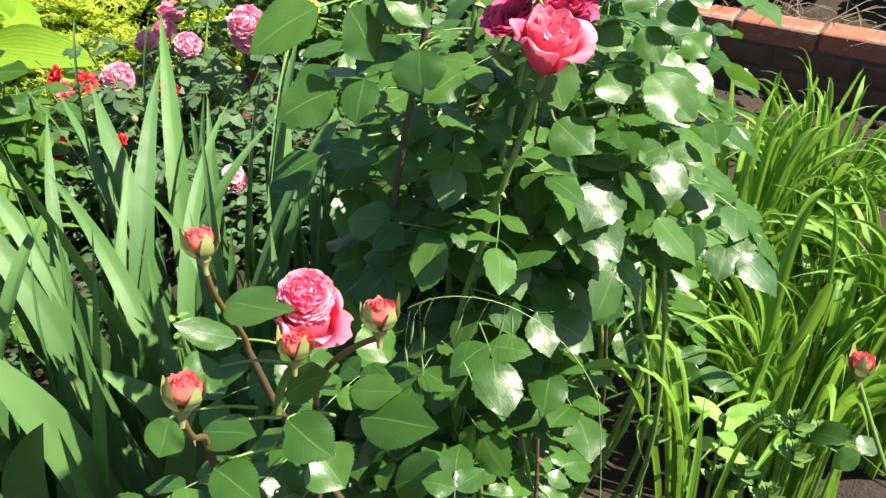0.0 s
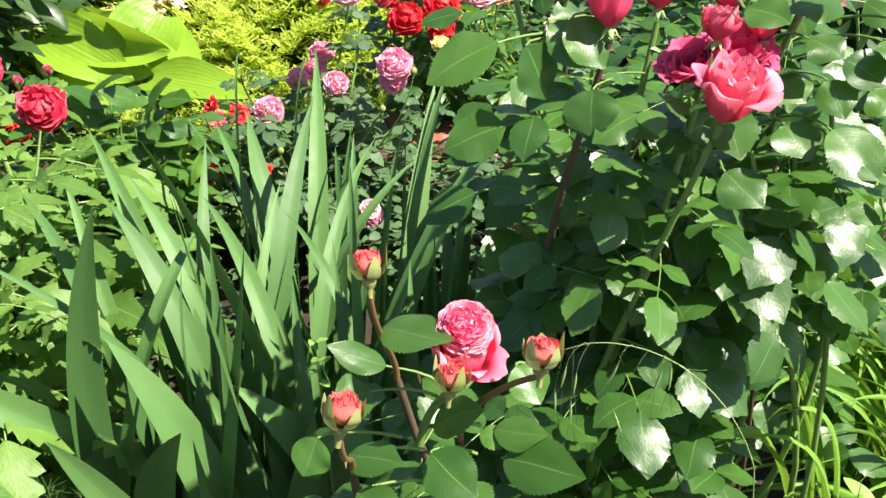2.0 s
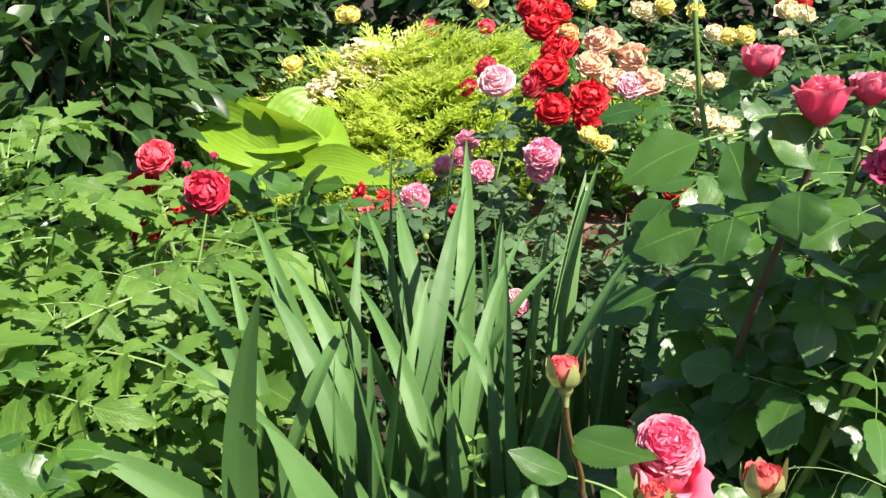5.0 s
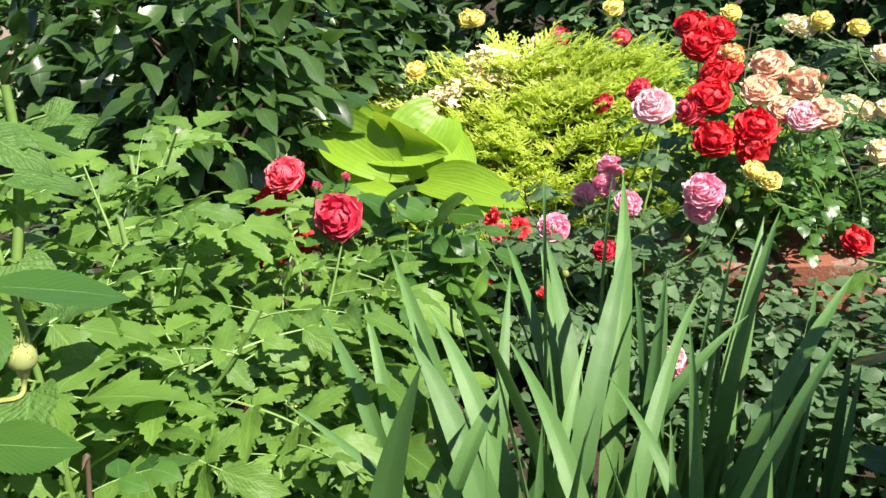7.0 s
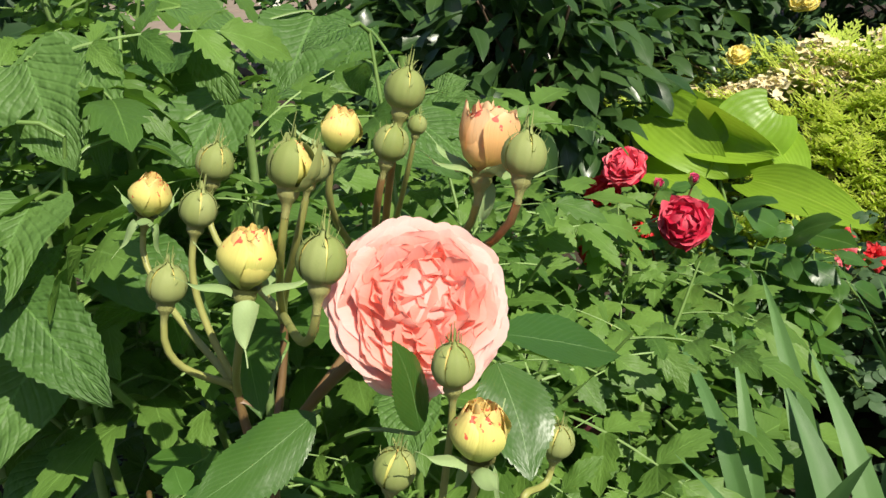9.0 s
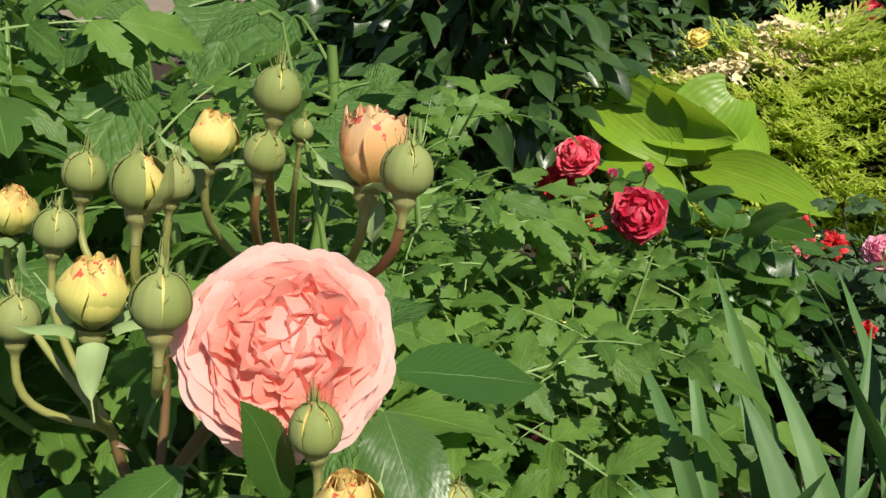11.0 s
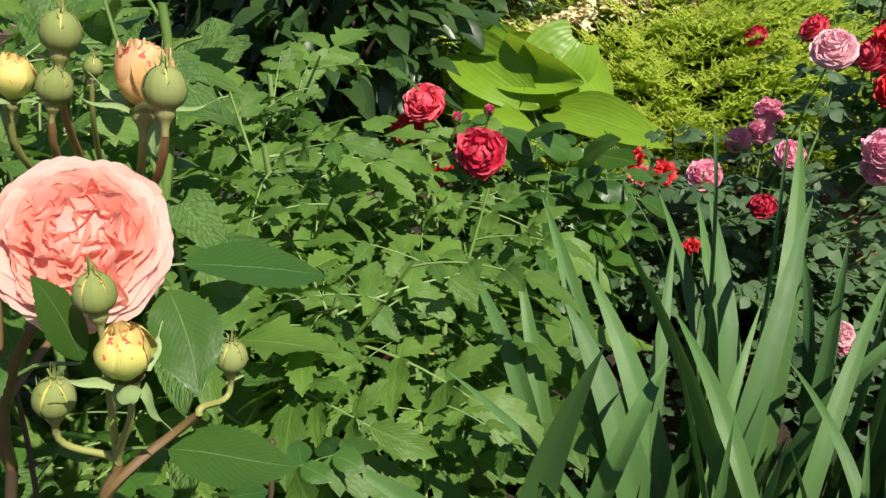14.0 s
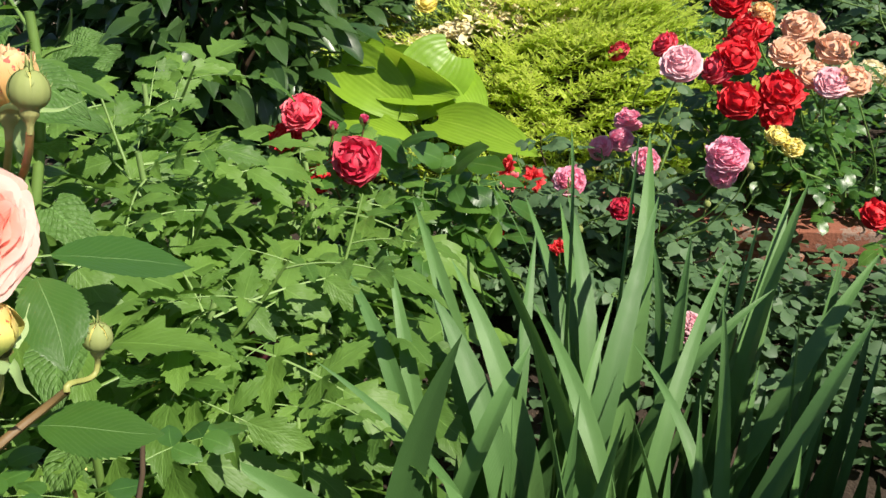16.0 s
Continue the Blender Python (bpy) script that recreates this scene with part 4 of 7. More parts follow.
def weathered_board():
    c = (-2.294, 4.000, 0.583)
    t = thing("garden_board", (c[0], c[1], 0.1), "grey weathered board raised on two short posts", "board")
    bm = bmesh.new()
    bmesh.ops.create_cube(bm, size=1.0)
    bmesh.ops.scale(bm, vec=(0.42, 0.16, 0.035), verts=bm.verts)
    bmesh.ops.bevel(bm, geom=list(bm.edges), offset=0.006, segments=1, affect="EDGES")
    me = bpy.data.meshes.new("plank")
    bm.to_mesh(me)
    bm.free()
    me.materials.append(BOARD)
    part("plank", me, t, Matrix.Translation(c) @ Matrix.Rotation(0.1, 4, "Z"))
    for dx in (-0.15, 0.15):
        part("post", tube([(c[0] + dx, c[1], 0.08), (c[0] + dx, c[1], c[2] - 0.017)], 0.035, 8).mesh("post", BOARD), t)


weathered_board()


# ---- irises ----
def blade(base, mid, tip, width, seed=0, turn=0.0):
    """A sword leaf through three points, as wide at the second as given."""
    b, m, t = (np.asarray(q, float) for q in (base, mid, tip))
    at = np.linalg.norm(m - b) / (np.linalg.norm(m - b) + np.linalg.norm(t - m))
    c = (m - (1 - at) ** 2 * b - at * at * t) / (2 * at * (1 - at))
    n = 22
    s = np.linspace(0, 1, n)[:, None]
    line = (1 - s) ** 2 * b + 2 * s * (1 - s) * c + s * s * t
    d = np.gradient(line, axis=0)
    d /= np.linalg.norm(d, axis=1, keepdims=True)

    blunt = 3.0 if t[2] < 0.6 and b[1] < 1.0 else 2.1

    def profile(q):
        return min(1.0, 0.62 + 1.1 * q) * (1 - 0.985 * max(0.0, (q - 0.48) / 0.52) ** blunt)

    width = min(0.062, width / max(profile(at), 0.80))
    side = np.array([math.cos(turn), math.sin(turn), 0.0])
    r = np.random.default_rng(seed)
    twist, ripple = r.uniform(-0.55, 0.55), r.uniform(0, 6)
    lean = 0.16 * (1 if seed % 2 else -1)
    us = (-1, -0.6, -0.12, 0.12, 0.6, 1)
    rows, uv = [], []
    for k in range(n):
        q = s[k, 0]
        w = width * profile(q)
        nn = np.cross(d[k], side)
        nn /= np.linalg.norm(nn)
        x = np.cross(nn, d[k])
        ang = twist * (q - 0.4)
        x2, n2 = x * math.cos(ang) + nn * math.sin(ang), nn * math.cos(ang) - x * math.sin(ang)
        point = lean * width * max(0.0, (q - 0.6) / 0.4) ** 2
        rows.append([line[k] + x2 * (w * 0.5 * u + point) + n2 * w * (0.12 * (1 - abs(u)) + 0.06 * math.sin(8 * q + ripple) * u + 0.05 * math.sin(5 * q + 2 * ripple)) for u in us])
        uv.append([((u + 1) / 2, q) for u in us])
    return patch(rows, uv)


def iris(base, leaves, seed):
    t = thing("iris", base, "clump of tall grey-green sword-shaped iris leaves without flowers", "iris", "iris clump")
    b = np.asarray(base)
    r = np.random.default_rng(seed + 500)
    for k, (root, mid, tip, width, turn) in enumerate(leaves):
        turn += 0.20 if turn > 0 else -0.20
        part("blade", blade((*root, -0.01), mid, tip, width, seed * 10 + k, turn).mesh("blade", IRIS), t)
    for k in range(8 if len(leaves) > 4 else 5):
        d = np.array([r.normal(0, 0.07), r.normal(0.05, 0.06), 0])
        h = r.uniform(0.30, 0.54)
        root = b + [0.028 * (k - 3), r.normal(0, 0.04), -0.01]
        part("blade", blade(root, root + d * 0.4 + [0, 0, h * 0.52], root + d + [0, 0, h], r.uniform(0.022, 0.034), seed * 40 + k, r.uniform(-1.2, 0.4)).mesh("blade", IRIS), t)
    part("rhizome", tube(bezier(b + [-0.10, -0.01, -0.005], b + [-0.04, 0.02, 0.012], b + [0.05, 0, 0.012], b + [0.10, 0.01, -0.005], 8), 0.014, 8).mesh("rhizome", DRY), t)
    return t


iris((-0.56, 0.96, 0.0), [
    ((-0.56, 1.01), (-0.767, 1.175, 0.537), (-0.901, 1.290, 0.583), 0.026, 0.00),
    ((-0.60, 0.93), (-0.600, 0.950, 0.546), (-0.554, 0.960, 0.755), 0.043, 0.50),
    ((-0.60, 1.05), (-0.744, 1.210, 0.538), (-0.817, 1.300, 0.617), 0.026, 0.30),
    ((-0.61, 0.93), (-0.547, 1.110, 0.559), (-0.546, 1.200, 0.587), 0.035, -0.61),
    ((-0.48, 0.95), (-0.535, 0.970, 0.400), (-0.554, 0.980, 0.495), 0.048, 0.44),
    ((-0.52, 0.87), (-0.360, 0.770, 0.331), (-0.304, 0.720, 0.432), 0.048, 0.21),
], 1)
iris((-0.44, 1.06, 0.0), [
    ((-0.45, 1.00), (-0.658, 0.955, 0.618), (-0.718, 0.930, 0.674), 0.026, -0.95),
    ((-0.45, 1.12), (-0.468, 1.310, 0.529), (-0.474, 1.400, 0.583), 0.018, 0.52),
    ((-0.44, 1.14), (-0.441, 1.395, 0.591), (-0.449, 1.570, 0.678), 0.032, 0.37),
    ((-0.33, 1.07), (-0.335, 1.328, 0.584), (-0.327, 1.506, 0.631), 0.021, 0.13),
    ((-0.43, 0.96), (-0.520, 1.085, 0.550), (-0.533, 1.120, 0.567), 0.020, -1.02),
    ((-0.46, 0.96), (-0.712, 0.925, 0.413), (-0.860, 0.900, 0.478), 0.059, 0.40),
    ((-0.48, 1.10), (-0.646, 1.220, 0.522), (-0.733, 1.280, 0.590), 0.043, 0.38),
    ((-0.48, 1.14), (-0.640, 1.260, 0.557), (-0.724, 1.320, 0.609), 0.036, 0.08),
], 2)
iris((-0.55, 1.13, 0.0), [
    ((-0.55, 1.14), (-0.719, 1.310, 0.544), (-0.830, 1.420, 0.652), 0.034, 0.01),
    ((-0.54, 1.13), (-0.590, 1.330, 0.562), (-0.625, 1.440, 0.636), 0.023, 0.39),
], 3)
iris((-0.44, 1.34, 0.0), [
    ((-0.56, 1.29), (-0.730, 1.485, 0.476), (-0.832, 1.620, 0.521), 0.015, -0.77),
    ((-0.51, 1.34), (-0.605, 1.563, 0.697), (-0.656, 1.706, 0.715), 0.010, -0.77),
    ((-0.43, 1.33), (-0.554, 1.525, 0.529), (-0.624, 1.650, 0.607), 0.032, 0.30),
    ((-0.46, 1.39), (-0.603, 1.595, 0.514), (-0.673, 1.740, 0.540), 0.020, 0.39),
    ((-0.42, 1.35), (-0.473, 1.625, 0.558), (-0.525, 1.830, 0.686), 0.033, 0.12),
    ((-0.45, 1.37), (-0.511, 1.635, 0.646), (-0.554, 1.830, 0.681), 0.010, -0.87),
    ((-0.38, 1.26), (-0.298, 1.425, 0.550), (-0.242, 1.500, 0.596), 0.026, -0.71),
    ((-0.34, 1.39), (-0.318, 1.580, 0.484), (-0.327, 1.680, 0.536), 0.017, -0.86),
], 4)
iris((-0.34, 1.36, 0.0), [
    ((-0.48, 1.40), (-0.688, 1.625, 0.475), (-0.846, 1.800, 0.516), 0.022, -0.79),
    ((-0.45, 1.40), (-0.639, 1.598, 0.478), (-0.750, 1.745, 0.536), 0.024, 0.05),
    ((-0.34, 1.37), (-0.426, 1.600, 0.466), (-0.473, 1.750, 0.496), 0.021, -0.70),
    ((-0.35, 1.29), (-0.381, 1.490, 0.544), (-0.398, 1.600, 0.607), 0.023, -0.05),
    ((-0.28, 1.36), (-0.293, 1.575, 0.588), (-0.295, 1.700, 0.625), 0.019, -1.00),
    ((-0.27, 1.37), (-0.255, 1.610, 0.547), (-0.240, 1.770, 0.672), 0.036, -0.84),
    ((-0.26, 1.37), (-0.259, 1.610, 0.503), (-0.252, 1.770, 0.652), 0.038, 0.24),
    ((-0.26, 1.41), (-0.293, 1.600, 0.454), (-0.310, 1.700, 0.554), 0.017, -0.83),
    ((-0.33, 1.31), (-0.375, 1.510, 0.461), (-0.391, 1.620, 0.588), 0.025, 0.19),
], 5)
iris((-0.23, 0.95, 0.0), [
    ((-0.29, 0.91), (-0.467, 1.030, 0.657), (-0.520, 1.100, 0.715), 0.035, -0.75),
    ((-0.26, 1.00), (-0.164, 1.215, 0.628), (-0.125, 1.350, 0.677), 0.038, -0.90),
    ((-0.18, 0.98), (-0.274, 1.170, 0.628), (-0.302, 1.280, 0.694), 0.025, -0.60),
    ((-0.28, 0.94), (-0.328, 0.925, 0.469), (-0.384, 0.920, 0.514), 0.048, 0.34),
    ((-0.20, 0.95), (-0.328, 1.060, 0.550), (-0.373, 1.100, 0.615), 0.049, -0.93),
    ((-0.29, 0.96), (-0.455, 1.015, 0.362), (-0.513, 1.050, 0.428), 0.034, 0.48),
    ((-0.21, 0.97), (-0.492, 1.125, 0.618), (-0.637, 1.250, 0.723), 0.058, -0.60),
    ((-0.28, 0.90), (-0.211, 0.790, 0.364), (-0.191, 0.740, 0.449), 0.033, 0.19),
    ((-0.21, 0.98), (-0.285, 1.115, 0.576), (-0.297, 1.150, 0.625), 0.017, 0.06),
    ((-0.22, 0.89), (-0.310, 0.990, 0.628), (-0.314, 1.000, 0.650), 0.023, 0.40),
    ((-0.12, 0.98), (-0.171, 1.100, 0.584), (-0.174, 1.120, 0.619), 0.022, 0.40),
], 6)
iris((-0.28, 1.06, 0.0), [
    ((-0.33, 1.04), (-0.478, 1.205, 0.556), (-0.571, 1.310, 0.590), 0.027, 0.26),
    ((-0.24, 1.08), (-0.365, 1.200, 0.596), (-0.413, 1.250, 0.603), 0.017, 0.53),
], 7)
iris((-0.22, 1.21, 0.0), [
    ((-0.29, 1.22), (-0.170, 1.462, 0.532), (-0.097, 1.645, 0.630), 0.033, -0.79),
    ((-0.22, 1.20), (-0.238, 1.340, 0.476), (-0.243, 1.380, 0.535), 0.018, 0.35),
    ((-0.14, 1.20), (-0.143, 1.350, 0.547), (-0.137, 1.400, 0.604), 0.012, -0.87),
], 8)
iris((-0.13, 1.34, 0.0), [
    ((-0.15, 1.25), (-0.194, 1.400, 0.554), (-0.203, 1.450, 0.602), 0.016, -0.94),
    ((-0.17, 1.36), (-0.159, 1.585, 0.512), (-0.156, 1.720, 0.560), 0.016, -0.57),
    ((-0.09, 1.30), (-0.079, 1.460, 0.491), (-0.074, 1.520, 0.548), 0.016, -0.65),
    ((-0.13, 1.32), (-0.187, 1.485, 0.457), (-0.201, 1.550, 0.501), 0.027, 0.04),
    ((-0.16, 1.38), (-0.153, 1.550, 0.522), (-0.154, 1.620, 0.627), 0.021, 0.37),
    ((-0.09, 1.40), (-0.091, 1.560, 0.469), (-0.091, 1.620, 0.533), 0.018, 0.12),
], 9)
iris((-0.43, 0.90, 0.0), [
    ((-0.47, 0.88), (-0.362, 0.965, 0.651), (-0.358, 0.980, 0.700), 0.034, -0.74),
    ((-0.45, 0.92), (-0.698, 0.850, 0.302), (-0.811, 0.800, 0.365), 0.060, 0.13),
    ((-0.41, 0.89), (-0.266, 0.860, 0.422), (-0.229, 0.840, 0.565), 0.040, 0.45),
    ((-0.47, 0.91), (-0.469, 0.850, 0.412), (-0.410, 0.820, 0.530), 0.048, 0.10),
    ((-0.42, 0.92), (-0.582, 0.880, 0.339), (-0.616, 0.860, 0.448), 0.039, 0.46),
    ((-0.37, 0.90), (-0.416, 0.985, 0.628), (-0.421, 1.000, 0.688), 0.020, 0.07),
    ((-0.40, 0.87), (-0.473, 0.915, 0.474), (-0.540, 0.930, 0.578), 0.053, 0.45),
    ((-0.42, 0.91), (-0.447, 0.950, 0.396), (-0.460, 0.970, 0.483), 0.038, 0.50),
], 10)
iris((0.04, 1.32, 0.0), [
    ((0.00, 1.32), (-0.017, 1.460, 0.521), (-0.026, 1.500, 0.570), 0.023, 0.13),
    ((0.07, 1.32), (0.017, 1.460, 0.504), (0.012, 1.500, 0.549), 0.017, 0.47),
], 11)


# ---- daylilies ----
def strap(base, top, tip, width, seed):
    r = np.random.default_rng(seed)
    line = bezier(base, np.asarray(base) * 0.6 + np.asarray(top) * 0.4 + np.array([0, 0, 0.10]), top, tip, 18)
    d = np.gradient(line, axis=0)
    side = np.cross(d.mean(0), [0, 0, 1.0]) + r.normal(0, 0.03, 3)
    side /= np.linalg.norm(side)
    rows, uv = [], []
    for k in range(18):
        q = k / 17
        w = width * (0.8 + 0.5 * q if q < 0.4 else 1.0) * (1 - smooth(0.6, 1.0, q) ** 1.4 * 0.97)
        n = np.cross(side, d[k])
        n /= np.linalg.norm(n) + 1e-9
        rows.append([line[k] + side * w * 0.5 * u + n * w * 0.30 * abs(u) for u in (-1, -0.5, 0, 0.5, 1)])
        uv.append([((u + 1) / 2, q) for u in (-1, -0.5, 0, 0.5, 1)])
    return patch(rows, uv)


def daylily(base, count, reach, height, seed, lean=(0, 0)):
    t = thing("daylily", base, "dense clump of arching bright green daylily leaves", "daylily", "daylily clumps")
    r = np.random.default_rng(seed)
    b = np.asarray(base)
    for k in range(count):
        a = r.uniform(0, 6.283)
        s = r.uniform(0.25, 1.0) ** 0.8
        o = np.array([math.cos(a) + lean[0], math.sin(a) + lean[1], 0])
        h = height * r.uniform(0.72, 1.08)
        root = b + o * 0.05 + np.array([r.normal(0, 0.025), r.normal(0, 0.025), 0])
        top = b + o * reach * s * 0.45 + np.array([0, 0, h * 1.12 * (1.05 - 0.15 * s)])
        tip = b + o * reach * s * (0.95 + 0.3 * r.random()) + np.array([0, 0, h * (1.12 - 0.50 * s * s * r.uniform(0.3, 1.3))])
        part("blade", strap(root, top, tip, r.uniform(0.014, 0.022), seed * 200 + k).mesh("blade", LILY), t)
    return t


daylily((0.68, 1.16, 0.0), 80, 0.34, 0.50, 1, (-0.2, 0.0))
daylily((0.92, 1.30, 0.0), 90, 0.36, 0.56, 2)
daylily((0.60, 1.48, 0.02), 85, 0.32, 0.56, 3)
daylily((1.20, 1.60, 0.03), 90, 0.36, 0.56, 4)
daylily((0.85, 1.68, 0.03), 90, 0.30, 0.54, 5)


def cut_lily(base, tops):
    t = thing("daylily", base, "daylily clump with stiff upright leaves cut off flat", "daylily", "daylily clumps")
    b = np.asarray(base)
    for k, q in enumerate(tops):
        q = np.asarray(q)
        g = strap(b + [0.03 * (k - 2), 0, 0], b * 0.35 + q * 0.65 + [0, 0, 0.02], q + (q - b) * 0.35, 0.026, 900 + k)
        v = g.v[0].reshape(18, 5, 3)
        keep = patch(v[:15], g.uv[0].reshape(18, 5, 2)[:15])
        part("blade", keep.mesh("blade", LILY), t)


cut_lily((0.72, 1.72, 0.03), [(0.638, 1.850, 0.528), (0.682, 1.850, 0.542), (0.775, 1.850, 0.536), (0.855, 1.850, 0.531), (0.948, 1.850, 0.545)])


def lily_hero():
    """Long arching leaves of the front daylily."""
    b = np.array([0.52, 1.05, 0.0])
    t = thing("daylily", b, "daylily with long arching leaves bent towards the roses", "daylily", "daylily clumps")
    arcs = [
        ((0.297, 0.860, 0.585), (0.190, 0.780, 0.633), 0.022),
        ((0.342, 0.920, 0.584), (0.265, 0.860, 0.604), 0.022),
        ((0.348, 0.980, 0.581), (0.269, 0.900, 0.595), 0.018),
        ((0.348, 1.050, 0.569), (0.277, 1.100, 0.571), 0.018),
        ((0.525, 1.000, 0.563), (0.483, 0.920, 0.573), 0.022),
        ((0.599, 1.050, 0.602), (0.553, 0.980, 0.542), 0.022),
        ((0.579, 1.200, 0.608), (0.662, 1.200, 0.607), 0.018),
        ((0.375, 0.860, 0.552), (0.347, 0.800, 0.442), 0.024),
        ((0.294, 0.840, 0.533), (0.305, 0.800, 0.501), 0.014),
    ]
    for k, (top, tip, w) in enumerate(arcs):
        top, tip = np.asarray(top), np.asarray(tip)
        peak = top + (top - (b + tip) / 2) * 0.45
        part("blade", strap(b + [0.02 * (k - 4), 0.02 * (k % 3), 0], peak, tip, w, 700 + k).mesh("blade", LILY), t)
    for k, (low, top, tip, w) in enumerate([
        ((0.40, 0.86, 0.0), (0.360, 0.810, 0.740), (0.204, 0.780, 0.645), 0.015), ((0.42, 0.90, 0.0), (0.370, 0.870, 0.740), (0.254, 0.820, 0.646), 0.014),
        ((0.38, 0.80, 0.0), (0.360, 0.800, 0.500), (0.356, 0.800, 0.609), 0.020), ((0.41, 0.84, 0.0), (0.400, 0.830, 0.600), (0.450, 0.800, 0.560), 0.014),
    ]):
        part("blade", strap(low, top, tip, w, 740 + k).mesh("blade", LILY), t)


lily_hero()


# ---- rose bushes in front ----
LEAVES_BIG = rose_leaves(6, 0.050, 0.040, (ROSE_LEAF, STEM_GREEN), 15)
LEAVES_FRESH = rose_leaves(4, 0.050, 0.034, (ROSE_LEAF_FRESH, STEM_GREEN), 14)
LEAVES_SMALL = rose_leaves(5, 0.040, 0.031, (ROSE_LEAF_SMALL, STEM_GREEN), 10, "leaf", (2, 3, 2), 0.22, 3)
LEAVES_GLOSS = rose_leaves(4, 0.068, 0.050, (ROSE_LEAF, STEM_GREEN), 24)
LEAVES_MID = rose_leaves(5, 0.045, 0.033, (ROSE_LEAF, STEM_GREEN), 14)


def single_leaf(parent, base, tip, width, mat, up=(0.1, -0.7, 0.7), kind="ovate", seed=0, tooth=0.05, fold=0.18, curl=0.10, stalk=None):
    b, t = Vector(base), Vector(tip)
    n = (t - b).length
    g = leaflet(n, width, kind, 26, 7, fold, curl, tooth, 0.02, seed) if kind == "lance" else rose_leaflet(n, width, seed, 20, 9, 3, fold, curl)
    ob = part("leaf", g.mesh("leaf", mat), parent, aim(b, t - b, up))
    if stalk is not None:
        part("leaf_stalk", tube(bezier(stalk, Vector(stalk).lerp(b, 0.4) + Vector((0, 0, 0.01)), b - (t - b) * 0.15, b, 6), [0.0016, 0.0014, 0.0012, 0.0011, 0.001, 0.001], 5).mesh("leaf_stalk", STEM_GREEN), ob)
    return ob


BARE = (0.20, 0.76)


def pink_rose_bush():
    base = Vector((0.17, 1.00, 0.0))
    t = thing("rose_bush", base, "tall rose bush with large glossy dark leaves and pink blooms", "rose bush", "rose bushes")
    blooms = [
        ((0.149, 0.732, 1.031), 0.0205, PINK, (0.10, -0.22, 1.0), 20, 0.050),
        ((0.125, 0.820, 1.028), 0.034, MAGENTA, (-0.4, -0.3, 0.8), 36, 50),
        ((0.170, 0.840, 1.035), 0.036, MAGENTA, (0.2, -0.4, 0.9), 46, 74),
        ((0.220, 0.860, 1.081), 0.028, MAGENTA, (0.2, -0.3, 0.9), 24, 60),
    ]
    for k, (p, r, mat, ax, n, o) in enumerate(blooms):
        q = Vector(p) - Vector(ax).normalized() * r * 0.55
        if k == 0:
            q = Vector(p) - Vector(ax).normalized() * 0.026
            core = open_rose(t, q, ax, r, mat, 21, n, 0, True, 0.07, (o, 0.05))
            for a, fl, tip in ((-1.0, 0.55, 0.1), (2.6, 0.40, 0.0), (-2.6, 0.35, 0.1), (0.1, 0.68, 0.0)):
                part("petal", cup_petal(r * 1.02, o * 0.90, 0.80, fl, 0.13, 70 + int(a * 3), 9, 10, tip).mesh("petal", mat), core, face_up(q, ax, a, 1.0))
        else:
            open_rose(t, q, ax, r, mat, 21 + k, n, o, True)
        pts = cane_points(base + Vector((0.02 * k - 0.03, 0.01, 0)), q - Vector(ax).normalized() * r * 0.2, 0.2, 40 + k, Vector(ax).normalized())
        cane(t, pts, 0.0040, 0.0026, STEM_GREEN, 8, k)
        leafy(t, pts, LEAVES_BIG, 0.045, 0.52, 0.92, (0.85, 1.15), 50 + k, 0.15, "leaf", base, BARE)
    buds = [
        ((0.056, 0.780, 1.079), 0.024, "pink"), ((0.097, 0.840, 1.078), 0.022, "pink"), ((0.145, 0.820, 1.061), 0.023, "pink"),
        ((0.186, 0.860, 1.051), 0.022, "pink"), ((0.154, 0.860, 1.074), 0.021, "pink"), ((0.021, 0.980, 1.067), 0.026, "pink"),
        ((-0.048, 1.000, 1.137), 0.026, "pink"),
    ]
    for k, (p, r, kind) in enumerate(buds):
        ax = Vector((0.08 * (k % 3 - 1), 0.25, 1))
        q = Vector(p) - ax.normalized() * r * 0.8
        open_rose(t, q, ax, r * 0.66, PINK, 60 + k, 26, 0, False, 0.14, (r * (1.50 if k == 0 else 1.15), (0.30, 0.04, -0.06)[k % 3]))
        for j in range(5):
            part("sepal", SEPAL_BACK, t, face_up(q, ax, j * 1.2566, r * 0.34) @ Matrix.Translation((0, 0.28, -0.05)) @ Matrix.Rotation(-0.3, 4, "X"))
        pts = cane_points(base + Vector((0.02 * k - 0.06, 0.02 * (k % 3), 0)), q - ax.normalized() * r * 0.5, 0.2, 60 + k)
        cane(t, pts, 0.0052, 0.0026, CANE if k == 0 else STEM_GREEN, 8, 10 + k)
        leafy(t, pts, LEAVES_BIG, 0.045, 0.52, 0.97, (0.8, 1.15), 70 + k, 0.15, "leaf", base, BARE)
    r = np.random.default_rng(5)
    for k in range(22):
        a = k * 2.4
        zt = r.uniform(0.72, 1.04) if k % 4 else r.uniform(0.5, 0.75)
        tip = base + Vector((-0.12 + 0.11 * zt + (0.08 + 0.06 * zt) * math.cos(a) * r.uniform(0.6, 1.1), -0.09 + 0.12 * math.sin(a) * r.uniform(0.5, 1.1), zt))
        pts = cane_points(base + Vector((0.03 * math.cos(a), 0.03 * math.sin(a), 0)), tip, 0.5, 80 + k)
        cane(t, pts, 0.005, 0.002, CANE if k % 3 == 0 else STEM_GREEN, 6, 30 + k)
        leafy(t, pts, LEAVES_BIG, 0.040, 0.60, 1.0, (0.85, 1.2), 90 + k, 0.1, "leaf", base, BARE)
